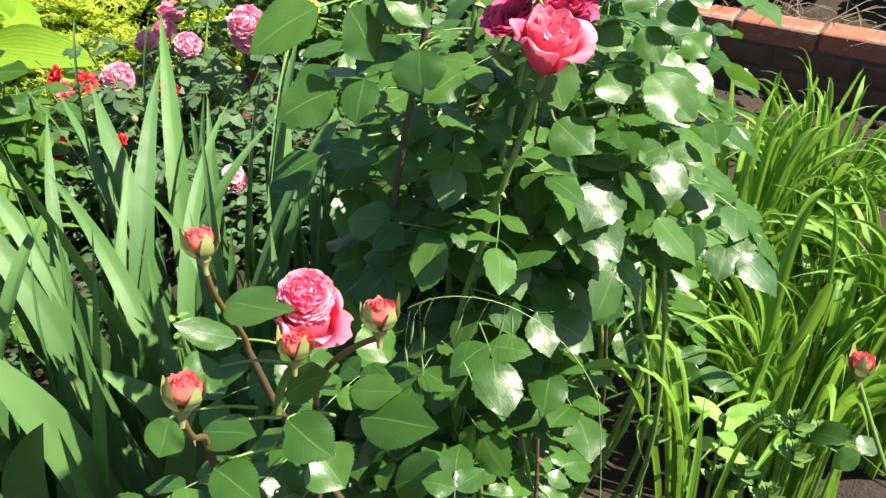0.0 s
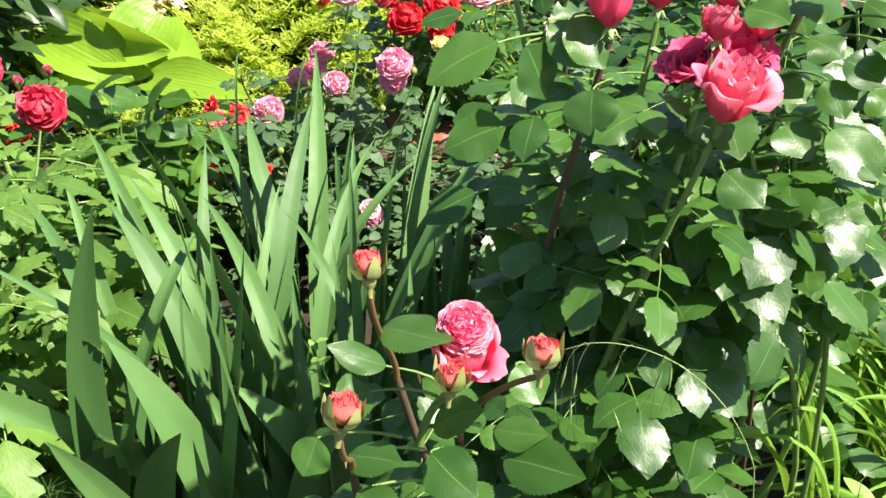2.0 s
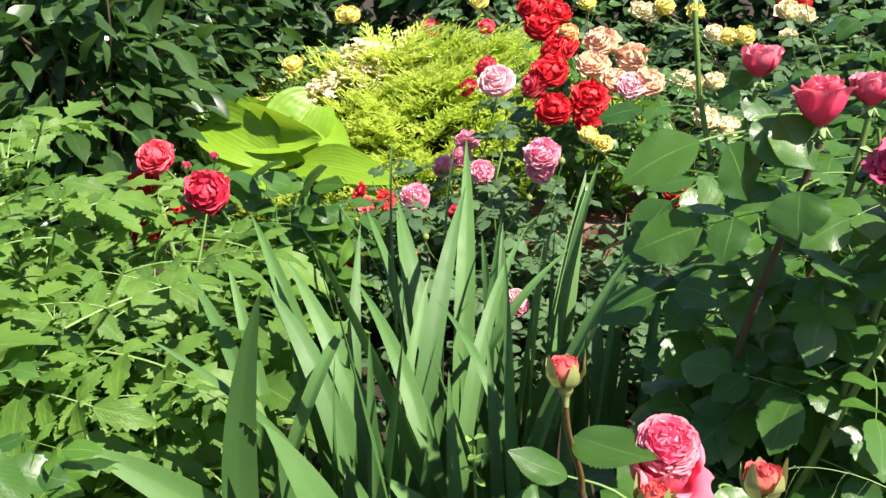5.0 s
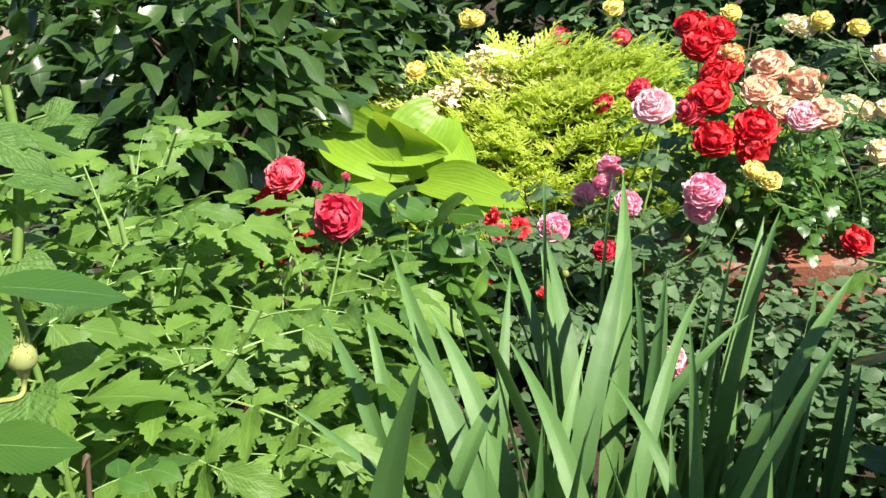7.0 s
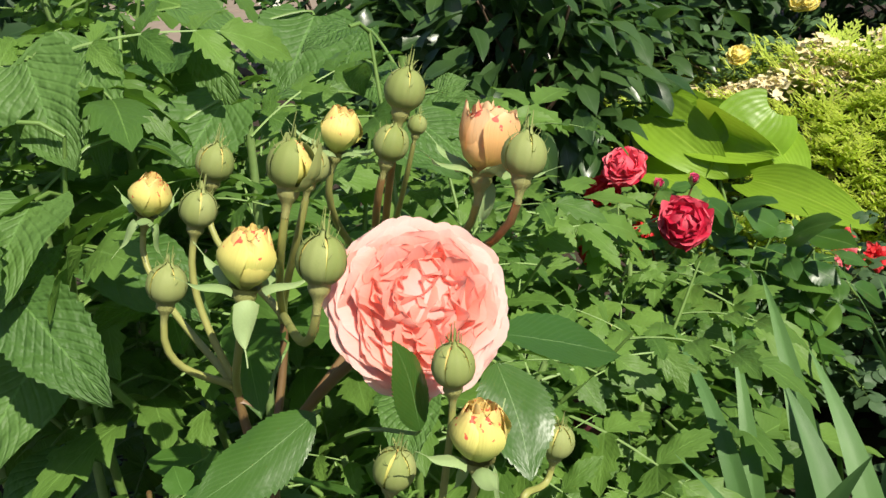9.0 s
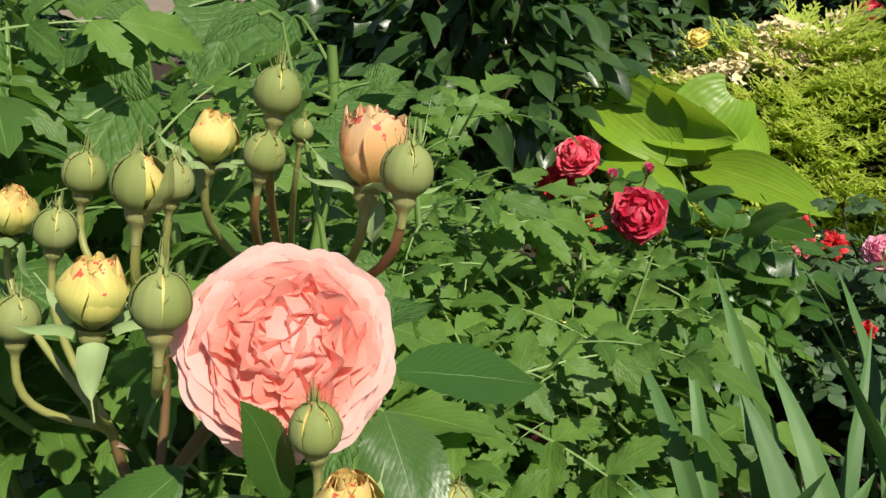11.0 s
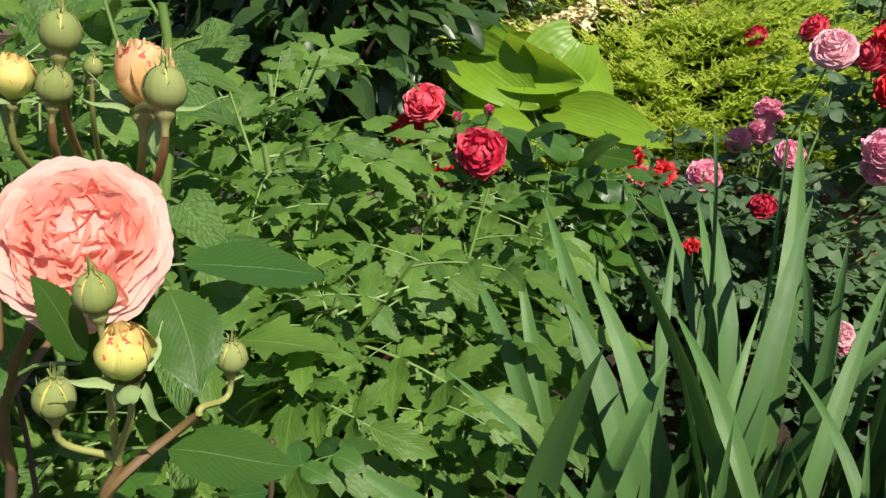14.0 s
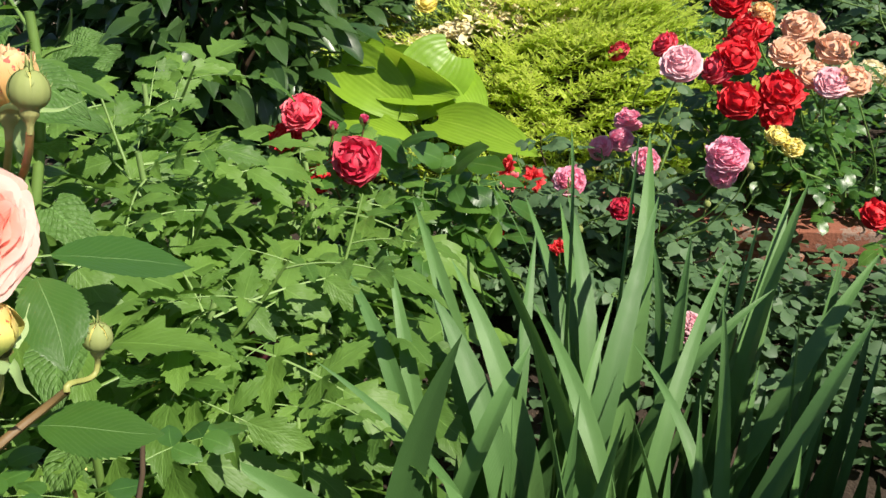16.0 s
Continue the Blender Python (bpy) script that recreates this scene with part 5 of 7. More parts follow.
    # rear canes of assumed depth, added so the bush shades the irises
    for k in range(18):
        tip = base + Vector((-0.02 + 0.012 * (k * 7 % 11), 0.10 + 0.034 * (k * 4 % 11), r.uniform(0.75, 1.05)))
        pts = cane_points(base + Vector((0.03, 0.04 + 0.02 * (k % 5), 0)), tip, 0.3, 880 + k)
        cane(t, pts, 0.005, 0.002, STEM_GREEN, 4, 830 + k)
        leafy(t, pts, LEAVES_BIG, 0.045, 0.40, 1.0, (0.9, 1.25), 890 + k, 0.1, "leaf", base, BARE)
    for k in range(24):
        tip = base + Vector((-0.12 + 0.040 * (k * 5 % 9), 0.13 + 0.030 * (k * 7 % 12), r.uniform(0.74, 1.0)))
        pts = cane_points(base + Vector((0.04, 0.06 + 0.02 * (k % 5), 0)), tip, 0.3, 1880 + k)
        cane(t, pts, 0.005, 0.002, STEM_GREEN, 4, 1830 + k)
        leafy(t, pts, LEAVES_BIG, 0.038, 0.42, 1.0, (0.95, 1.3), 1890 + k, 0.1, "leaf", base)
    heroes = [
        ((-0.025, 0.740, 1.054), (-0.078, 0.720, 1.032), 0.042), ((-0.005, 0.760, 1.047), (0.019, 0.760, 1.006), 0.046),
        ((0.049, 0.760, 1.015), (0.051, 0.740, 0.984), 0.044), ((0.011, 0.780, 1.059), (0.057, 0.760, 1.035), 0.040),
        ((0.101, 0.800, 0.938), (0.083, 0.770, 0.910), 0.044), ((0.167, 0.800, 0.935), (0.196, 0.770, 0.921), 0.044),
        ((0.177, 0.800, 0.879), (0.185, 0.770, 0.853), 0.036), ((0.253, 0.820, 0.865), (0.264, 0.780, 0.829), 0.040),
        ((0.248, 0.800, 0.972), (0.274, 0.760, 0.958), 0.050), ((0.091, 0.800, 0.899), (0.105, 0.740, 0.891), 0.060),
        ((-0.033, 0.800, 0.906), (0.011, 0.780, 0.909), 0.046), ((0.154, 0.820, 0.771), (0.189, 0.780, 0.738), 0.046),
        ((0.090, 0.820, 0.792), (0.096, 0.780, 0.767), 0.038), ((0.131, 0.820, 0.784), (0.129, 0.780, 0.752), 0.042),
        ((0.031, 0.820, 0.898), (0.017, 0.800, 0.867), 0.05), ((-0.051, 0.840, 0.876), (-0.101, 0.820, 0.851), 0.04),
        ((0.156, 0.780, 1.078), (0.185, 0.760, 1.079), 0.036), ((0.229, 0.820, 1.077), (0.189, 0.790, 1.078), 0.044), ((0.220, 0.840, 1.041), (0.245, 0.820, 1.034), 0.036),
        ((0.276, 0.840, 1.042), (0.290, 0.820, 1.032), 0.030), ((0.239, 0.830, 1.010), (0.253, 0.800, 0.992), 0.034), ((0.211, 0.820, 0.973), (0.230, 0.790, 0.958), 0.046),
        ((0.243, 0.800, 0.979), (0.276, 0.760, 0.955), 0.050), ((0.049, 0.780, 1.004), (0.050, 0.750, 0.977), 0.046), ((0.070, 0.800, 0.982), (0.106, 0.780, 0.971), 0.040),
        ((0.028, 0.780, 1.064), (0.058, 0.760, 1.035), 0.042), ((0.126, 0.800, 0.968), (0.111, 0.780, 0.958), 0.034), ((0.288, 0.860, 1.054), (0.315, 0.840, 1.043), 0.036),
        ((0.270, 0.880, 1.075), (0.291, 0.860, 1.073), 0.036), ((0.206, 0.840, 1.004), (0.223, 0.820, 0.994), 0.038), ((0.284, 0.860, 0.993), (0.303, 0.840, 0.983), 0.034),
        ((0.202, 0.800, 1.091), (0.222, 0.780, 1.088), 0.045), ((0.251, 0.840, 1.025), (0.285, 0.820, 1.015), 0.045),
    ]
    for k, (b, p, w) in enumerate(heroes):
        inner = Vector(b).lerp(Vector((base.x, base.y, b[2] - 0.05)), 0.35)
        single_leaf(t, b, p, w, ROSE_LEAF, (0.15 * math.sin(k * 2.1), -0.5, 0.8), "ovate", 300 + k, 0.05, 0.22, 0.12, inner)
    return t


pink_rose_bush()


def low_rose_bush():
    base = Vector((0.06, 0.66, 0.0))
    t = thing("rose_bush", base, "low rose bush with a ruffled pink bloom and coral-red buds", "rose bush", "rose bushes")
    fork = Vector((-0.060, 0.600, 0.771))
    q = Vector((-0.025, 0.579, 0.892))
    ax = Vector((0.12, -0.75, 0.65)).normalized()
    rose_at = q - ax * 0.012
    stem_top = rose_at - Vector((0, 0, 0.026))
    core = open_rose(t, stem_top, (0.05, -0.16, 1.0), 0.0180, PINK, 5, 36, 0, True, 0.15, (0.048, 0.06))
    for a, fl, h in ((-0.5, 0.60, 0.028), (0.5, 0.18, 0.042), (3.6, 0.15, 0.042), (2.3, 0.15, 0.046), (-1.7, 0.22, 0.032)):
        part("petal", cup_petal(0.0195, h, 0.85, fl, 0.12, 170 + int(a * 3), 9, 10, 0.0).mesh("petal", PINK), core, face_up(stem_top, (0.05, -0.16, 1.0), a, 1.0))
    face = rosette(0.0215, 77, 58, 0.75, 1.2, 0.15)
    for p, mm in face:
        part("petal", p.mesh("petal", PINK_FACE), core, face_up(stem_top + Vector((0.003, -0.004, 0.044)), (0.10, -0.55, 0.8), 0.3) @ mm)
    rosebud(t, Vector((-0.028, 0.550, 0.887)) - Vector((0, 0, 0.010)), (0.05, 0.3, 1), 0.0125, "red", 4)
    pts = cane_points(fork, rose_at - Vector((0, 0, 0.02)), 0.1, 1)
    cane(t, pts, 0.0035, 0.003, STEM_GREEN, 4, 1)
    for k, (p, s) in enumerate([
        ((-0.089, 0.581, 0.948), 0.0132), ((0.031, 0.542, 0.920), 0.0132), ((-0.086, 0.491, 0.899), 0.0142),
    ]):
        p = Vector(p) - Vector((0, 0, s * 0.7))
        ax = Vector((0.12 * (k - 1), 0.30, 1))
        rosebud(t, p, ax, s, "red", k)
        start = [Vector((-0.081, 0.620, 0.821)), Vector((-0.028, 0.600, 0.784)), Vector((-0.096, 0.540, 0.797))][k]
        pts = bezier(start, start + Vector((0.0, 0, 0.03)), p - Vector((0, 0, 0.05 if k != 1 else 0.02)) - Vector((0.03 if k == 1 else 0, 0, 0)), p - ax * s * 0.5, 12)
        cane(t, pts, 0.0026, 0.0021, STEM_RED, 3, k + 3, "stalk")
        pts2 = cane_points(base, start, 0.2, 17 + k)
        cane(t, pts2, 0.0052, 0.0032, CANE, 8, 20 + k)
        leafy(t, pts2, LEAVES_BIG, 0.05, 0.55, 1.0, (0.75, 0.95), 130 + k, 0.1, "leaf", base, BARE)
    r = np.random.default_rng(15)
    for k in range(13):
        a = k * 2.4
        tip = base + Vector((-0.03 + 0.13 * math.cos(a), 0.02 + 0.15 * math.sin(a), r.uniform(0.50, 0.74)))
        pts = cane_points(base + Vector((0.02 * math.cos(a), 0.02 * math.sin(a), 0)), tip, 0.5, 180 + k)
        cane(t, pts, 0.0045, 0.0018, CANE if k % 3 == 0 else STEM_GREEN, 5, 130 + k)
        leafy(t, pts, LEAVES_BIG, 0.05, 0.45, 1.0, (0.75, 1.05), 190 + k, 0.1, "leaf", base, BARE)
    heroes = [
        ((-0.085, 0.600, 0.884), (-0.032, 0.560, 0.914), 0.036), ((0.012, 0.600, 0.862), (0.033, 0.580, 0.848), 0.032),
        ((-0.043, 0.570, 0.822), (-0.009, 0.550, 0.866), 0.030), ((-0.091, 0.580, 0.840), (-0.113, 0.560, 0.846), 0.036),
        ((-0.101, 0.550, 0.804), (-0.060, 0.530, 0.823), 0.030), ((-0.091, 0.530, 0.787), (-0.052, 0.500, 0.794), 0.036),
        ((-0.047, 0.580, 0.786), (-0.009, 0.550, 0.779), 0.042), ((0.007, 0.600, 0.770), (0.066, 0.570, 0.798), 0.046),
        ((0.101, 0.800, 0.613), (0.102, 0.760, 0.567), 0.046), ((0.091, 0.780, 0.659), (0.041, 0.760, 0.641), 0.040),
        ((0.100, 0.800, 0.637), (0.156, 0.770, 0.646), 0.036), ((0.060, 0.820, 0.635), (0.012, 0.800, 0.631), 0.03),
        ((-0.028, 0.580, 0.752), (-0.002, 0.560, 0.736), 0.046), ((0.028, 0.640, 0.643), (0.075, 0.620, 0.689), 0.046),
        ((-0.128, 0.560, 0.807), (-0.136, 0.540, 0.787), 0.034), ((-0.095, 0.640, 0.816), (-0.134, 0.620, 0.846), 0.026),
        ((0.148, 0.840, 0.501), (0.174, 0.820, 0.445), 0.045),
        ((-0.003, 0.620, 0.781), (0.037, 0.600, 0.801), 0.03), ((0.113, 0.800, 0.505), (0.081, 0.780, 0.489), 0.042),
    ]
    for k, (b, p, w) in enumerate(heroes):
        inner = Vector(b).lerp(Vector((base.x, base.y, b[2] - 0.06)), 0.3)
        single_leaf(t, b, p, w, ROSE_LEAF, (0.2 * math.sin(k * 1.7), -0.45, 0.85), "ovate", 400 + k, 0.05, 0.22, 0.1, inner)
    return t


low_rose_bush()


def side_rose():
    p = Vector((0.450, 0.700, 0.746))
    base = Vector((p.x + 0.04, p.y + 0.05, 0))
    t = thing("rose_bush", base, "rose shoot with one coral-pink bud above sedum", "rose bush", "rose bushes")
    ax = Vector((0.02, 0.3, 1))
    rosebud(t, p - Vector((0, 0, 0.010)), ax, 0.0135, "red", 7)
    pts = cane_points(base, p - Vector((0, 0, 0.017)), 0.1, 3)
    cane(t, pts, 0.003, 0.0022, STEM_GREEN, 5, 3)
    leafy(t, pts, LEAVES_BIG, 0.05, 0.3, 0.88, (0.7, 0.95), 3, 0.2)
    r = np.random.default_rng(25)
    for k in range(5):
        tip = base + Vector((r.uniform(-0.03, 0.16), r.uniform(-0.10, 0.06), r.uniform(0.25, 0.50)))
        pts = cane_points(base, tip, 0.4, 280 + k)
        cane(t, pts, 0.004, 0.002, STEM_GREEN, 4, 230 + k)
        leafy(t, pts, LEAVES_BIG, 0.05, 0.4, 1.0, (0.7, 0.95), 290 + k, 0.1)


side_rose()


# ---- wild oat, weeds ----
def wild_oat():
    base = Vector((0.25, 0.69, 0.0))
    t = thing("wild_oat", base, "arching stalk of wild oat with hanging pale green spikelets", "grass")
    a, c, d = Vector((0.202, 0.640, 0.755)), Vector((0.083, 0.640, 0.862)), Vector((0.043, 0.640, 0.850))
    up = bezier(base, base + Vector((0, 0, 0.3)), a + Vector((0.02, 0, -0.10)), a, 10)
    arc = bezier(a, a + Vector((-0.02, 0, 0.055)), c + Vector((0.055, 0, 0.0)), c, 14)
    end = bezier(c, c - Vector((0.02, 0, 0)), d + Vector((0.012, 0, 0.006)), d, 12)
    line = np.concatenate([up, arc[1:], end[1:]])
    part("stalk", tube(line, np.linspace(0.0006, 0.00025, len(line)), 5).mesh("stalk", OAT), t)
    spike = lathe([(0.0002, 0), (0.0008, -0.005), (0.0011, -0.010), (0.0008, -0.016), (0.0002, -0.022)], 6)
    for dx in (-0.0012, 0.0012):
        spike.join(tube([(dx, 0, -0.024), (dx * 3, 0.001, -0.040), (dx * 5, 0, -0.052)], [0.00025, 0.0002, 0.0001], 3))
    me = spike.mesh("spikelet", OAT)
    r = np.random.default_rng(2)
    tips = [(0.056, 0.630, 0.839), (0.041, 0.630, 0.819), (0.054, 0.630, 0.810), (0.087, 0.630, 0.805), (0.086, 0.630, 0.852), (0.118, 0.630, 0.850), (0.124, 0.630, 0.853), (0.048, 0.630, 0.844)]
    for p in tips:
        k = int(np.argmin(np.linalg.norm(line[14:] - np.asarray(p) - [0.01, 0, 0.02], axis=1))) + 14
        q = Vector(p)
        hair = bezier(line[k], Vector(line[k]) + Vector((0, 0, 0.006)), q + Vector((0, 0, 0.012)), q, 7)
        sp = part("spikelet", me, t, Matrix.Translation(q) @ Matrix.Rotation(r.normal(0, 0.15), 4, "Y"))
        part("branchlet", tube(hair, 0.00015, 3).mesh("branchlet", OAT), sp)


wild_oat()


def pale_weed(at, size, seed, label):
    t = thing("weed", (at[0], at[1], 0), label, "weed", "weeds")
    top = Vector(at)
    part("stem", tube(bezier((top.x, top.y, 0), (top.x + 0.02, top.y, top.z * 0.4), (top.x, top.y, top.z * 0.7), top, 8), [0.004, 0.004, 0.0035, 0.003, 0.003, 0.0025, 0.002, 0.002], 6).mesh("stem", STEM_GREEN), t)
    r = np.random.default_rng(seed)
    for k in range(6):
        a = k * 2.4
        g = leaflet(size * r.uniform(0.8, 1.15), size * 0.52, "round", 10, 5, 0.15, 0.1, 0, 0.03, seed + k)
        part("leaf", g.mesh("leaf", WEED), t, aim(top - Vector((0, 0, 0.012 * k)), (math.cos(a), math.sin(a), 0.5 - 0.08 * k)))


pale_weed((0.411, 0.860, 0.520), 0.042, 1, "pale green broad-leaved weed seedling")
pale_weed((-0.248, 0.900, 0.628), 0.02, 3, "small pale weed between iris leaves")


def sedum(at, seed):
    base = Vector((at[0], at[1], 0))
    t = thing("sedum", base, "fleshy light green sedum shoots with small rosettes", "sedum", "sedum shoots")
    r = np.random.default_rng(seed)
    blob = [leaflet(0.022, 0.011, "round", 6, 3, 0.25, -0.1, 0, 0, k) for k in range(3)]
    for k in range(6):
        o = Vector((r.normal(0, 0.045), r.normal(0, 0.045), 0))
        top = Vector(at) + o + Vector((0, 0, r.uniform(-0.06, 0.01)))
        part("stem", tube([base + o * 0.6, base + o + Vector((0, 0, at[2] * 0.5)), top], [0.003, 0.003, 0.002], 5).mesh("stem", STEM_GREEN), t)
        poses = []
        for j in range(22):
            a, h = j * 2.4, j / 22
            s = 1.3 - 0.9 * h
            poses.append(aim(top + Vector((0, 0, -0.03 + 0.03 * h)), (math.cos(a), math.sin(a), 0.25 + 1.6 * h), (0, 0, 1), s))
        tagged(part("rosette", scatter(blob, poses, k).mesh("rosette", SEDUM), t), kind="stuff")


sedum((0.532, 0.850, 0.529), 1)
sedum((0.450, 0.820, 0.469), 2)



# ---- the coral rose bush in the foreground ----
def coral_rose_bush():
    base = Vector((-0.78, 0.46, 0.0))
    t = thing("rose_bush", base, "rose bush with one full coral-pink bloom and many yellow-green buds", "rose bush", "rose bushes")
    at = Vector((-0.692, 0.532, 1.051))
    ax = Vector((0.60, -0.40, 0.66)).normalized()
    r = 0.0520
    m = face_up(at - ax * 0.012, ax, 0.4)
    pieces = rosette(r, 8, 92)
    core = part("flower", pieces[-1][0].mesh("heart", CORAL), t, m @ pieces[-1][1], "large quartered coral-pink bloom")
    for p, mm in pieces[:-1]:
        part("petal", p.mesh("petal", CORAL), core, m @ mm)
    part("hip", HIP, core, m @ Matrix.Diagonal((0.016, 0.016, 0.016, 1)))
    joint = Vector((-0.862, 0.520, 0.915))
    low = Vector((-0.837, 0.520, 0.919))
    under = m @ Vector((0, 0, -0.008))
    cane(t, bezier(low - Vector((0, 0, 0.10)), low, under - ax * 0.05, under, 12), 0.0045, 0.0032, STEM_RED, 4, 2)
    cane(t, cane_points(base, low - Vector((0, 0, 0.10)), 0.1, 5), 0.0062, 0.0045, CANE, 8, 3)
    cane(t, bezier(low - Vector((0, 0, 0.10)), low - Vector((0.01, 0, 0.05)), joint - Vector((0, 0, 0.03)), joint, 8), 0.0045, 0.0032, STEM_RED, 3, 4)
    buds = [
        ((-0.766, 0.600, 1.135), 0.0145, "green"), ((-0.823, 0.597, 1.098), 0.0195, "yellow"),
        ((-0.768, 0.589, 1.105), 0.0128, "green"), ((-0.785, 0.629, 1.102), 0.0075, "green"),
        ((-0.712, 0.609, 1.113), 0.0235, "peach"), ((-0.671, 0.590, 1.121), 0.0140, "green"),
        ((-0.785, 0.529, 1.105), 0.0165, "splitting"), ((-0.943, 0.578, 1.052), 0.0165, "green"),
        ((-0.979, 0.541, 1.027), 0.0215, "yellow"), ((-0.895, 0.531, 1.045), 0.0150, "green"),
        ((-0.795, 0.500, 1.054), 0.0240, "yellow"), ((-0.719, 0.492, 1.083), 0.0150, "green"),
        ((-0.878, 0.491, 1.011), 0.0155, "green"), ((-0.802, 0.556, 1.092), 0.0125, "green"),
    ]
    forks = [Vector((-0.901, 0.700, 0.912)), Vector((-0.855, 0.560, 0.960)), joint]
    for k, (p, s, kind) in enumerate(buds):
        up = Vector((0.10 * math.sin(k), 0.32, 1)).normalized()
        p = Vector(p) - up * s * 0.75
        rosebud(t, p, up, s, kind, k)
        f = forks[0 if k < 6 else (1 if k in (6, 7, 11, 13) else 2)]
        end = p - up * s * (0.70 if kind in ("yellow", "peach") else 0.95)
        pts = bezier(f, f + Vector((0, 0, 0.02)), end - up * 0.045, end, 12)
        cane(t, pts, 0.0030, 0.0016 if s < 0.010 else 0.0024, STALK_RED if k in (0, 2, 5) else STALK, 0, k, "stalk")
    for k, f in enumerate(forks[:2]):
        s0 = low - Vector((0, 0, 0.06))
        cane(t, bezier(s0, s0 + Vector((0, 0.01, 0.03)), f - Vector((0, 0, 0.03)), f, 8), 0.0036, 0.0028, STEM_RED, 2, 50 + k)
    front = [
        ((-0.644, 0.504, 1.049), 0.0125, "green"), ((-0.622, 0.498, 1.025), 0.0195, "yellow"),
        ((-0.621, 0.560, 0.982), 0.0110, "green"), ((-0.657, 0.476, 0.998), 0.0125, "green"),
    ]
    f, f0 = Vector((-0.620, 0.530, 0.962)), Vector((-0.645, 0.492, 0.945))
    for k, (p, s, kind) in enumerate(front):
        up = Vector((0.08 * k - 0.1, 0.15, 1)).normalized()
        p = Vector(p) - up * s * 0.75
        rosebud(t, p, up, s, kind, 20 + k)
        o = f if k == 2 else f0
        cane(t, bezier(o, o + Vector((0, 0, 0.012)), p - up * 0.03, p - up * s * (0.70 if kind == "yellow" else 0.95), 10), 0.0022, 0.0018, STALK, 0, 70 + k, "stalk")
    root = Vector((-0.650, 0.482, 0.925))
    cane(t, bezier(root, root + Vector((0, 0, 0.006)), f0 - Vector((0, 0, 0.006)), f0, 6), 0.0036, 0.0030, STEM_RED, 0, 80)
    cane(t, bezier(root, root + Vector((0.01, 0, 0.02)), f - Vector((0.02, 0, 0.02)), f, 8), 0.0034, 0.0026, STEM_RED, 2, 81)
    cane(t, cane_points(base + Vector((0.02, 0, 0)), root, 0.1, 7), 0.005, 0.0034, CANE, 5, 82)
    big = [
        ((-0.691, 0.595, 1.002), (-0.657, 0.695, 0.957), 0.042, (0.15, -0.45, 0.9)),
        ((-0.663, 0.560, 1.012), (-0.612, 0.530, 0.983), 0.040, (0.55, -0.32, 0.75)),
        ((-0.662, 0.499, 1.004), (-0.663, 0.488, 1.060), 0.022, (0.85, -0.25, 0.45)),
        ((-0.640, 0.520, 0.935), (-0.565, 0.545, 0.945), 0.034, (0.4, -0.4, 0.85)),
        ((-0.502, 0.460, 0.888), (-0.437, 0.470, 0.836), 0.054, (0.50, -0.12, 0.84)),
        ((-0.533, 0.500, 0.913), (-0.489, 0.500, 0.932), 0.03, (0.0, -0.4, 0.9)),
        ((-0.755, 0.505, 0.962), (-0.771, 0.424, 0.937), 0.042, (0.30, -0.60, 0.75)),
        ((-0.842, 0.550, 0.955), (-0.981, 0.580, 0.901), 0.034, (0, -0.3, 0.9)),
    ]
    for k, (b, p, w, up) in enumerate(big):
        inner = Vector(b).lerp(Vector((base.x, base.y, b[2] - 0.05)), 0.35)
        single_leaf(t, b, p, w, BIG_LEAF, up, "lance" if k == 0 else "ovate", 500 + k, 0.035, 0.14, 0.08, inner)
    rr = np.random.default_rng(35)
    for k in range(14):
        a = k * 2.4
        tip = base + Vector((0.02 + 0.15 * math.cos(a), 0.06 + 0.13 * math.sin(a), rr.uniform(0.55, 0.86)))
        pts = cane_points(base, tip, 0.4, 380 + k)
        cane(t, pts, 0.005, 0.002, CANE if k % 2 else STEM_RED, 5, 330 + k)
        leafy(t, pts, LEAVES_MID, 0.05, 0.4, 1.0, (0.9, 1.3), 390 + k, 0.1, "leaf", base)
    for k in range(9):
        tip = Vector((-0.86 - 0.022 * (k * 4 % 9), 0.42 + 0.024 * (k * 2 % 9), 0.58 + 0.020 * (k * 7 % 9)))
        pts = cane_points(base + Vector((-0.02, 0.005 * k, 0)), tip, 0.3, 1380 + k)
        cane(t, pts, 0.005, 0.002, CANE if k % 2 else STEM_RED, 5, 1330 + k)
        leafy(t, pts, LEAVES_MID, 0.040, 0.45, 1.0, (1.0, 1.35), 1390 + k, 0.1, "leaf", base)


coral_rose_bush()


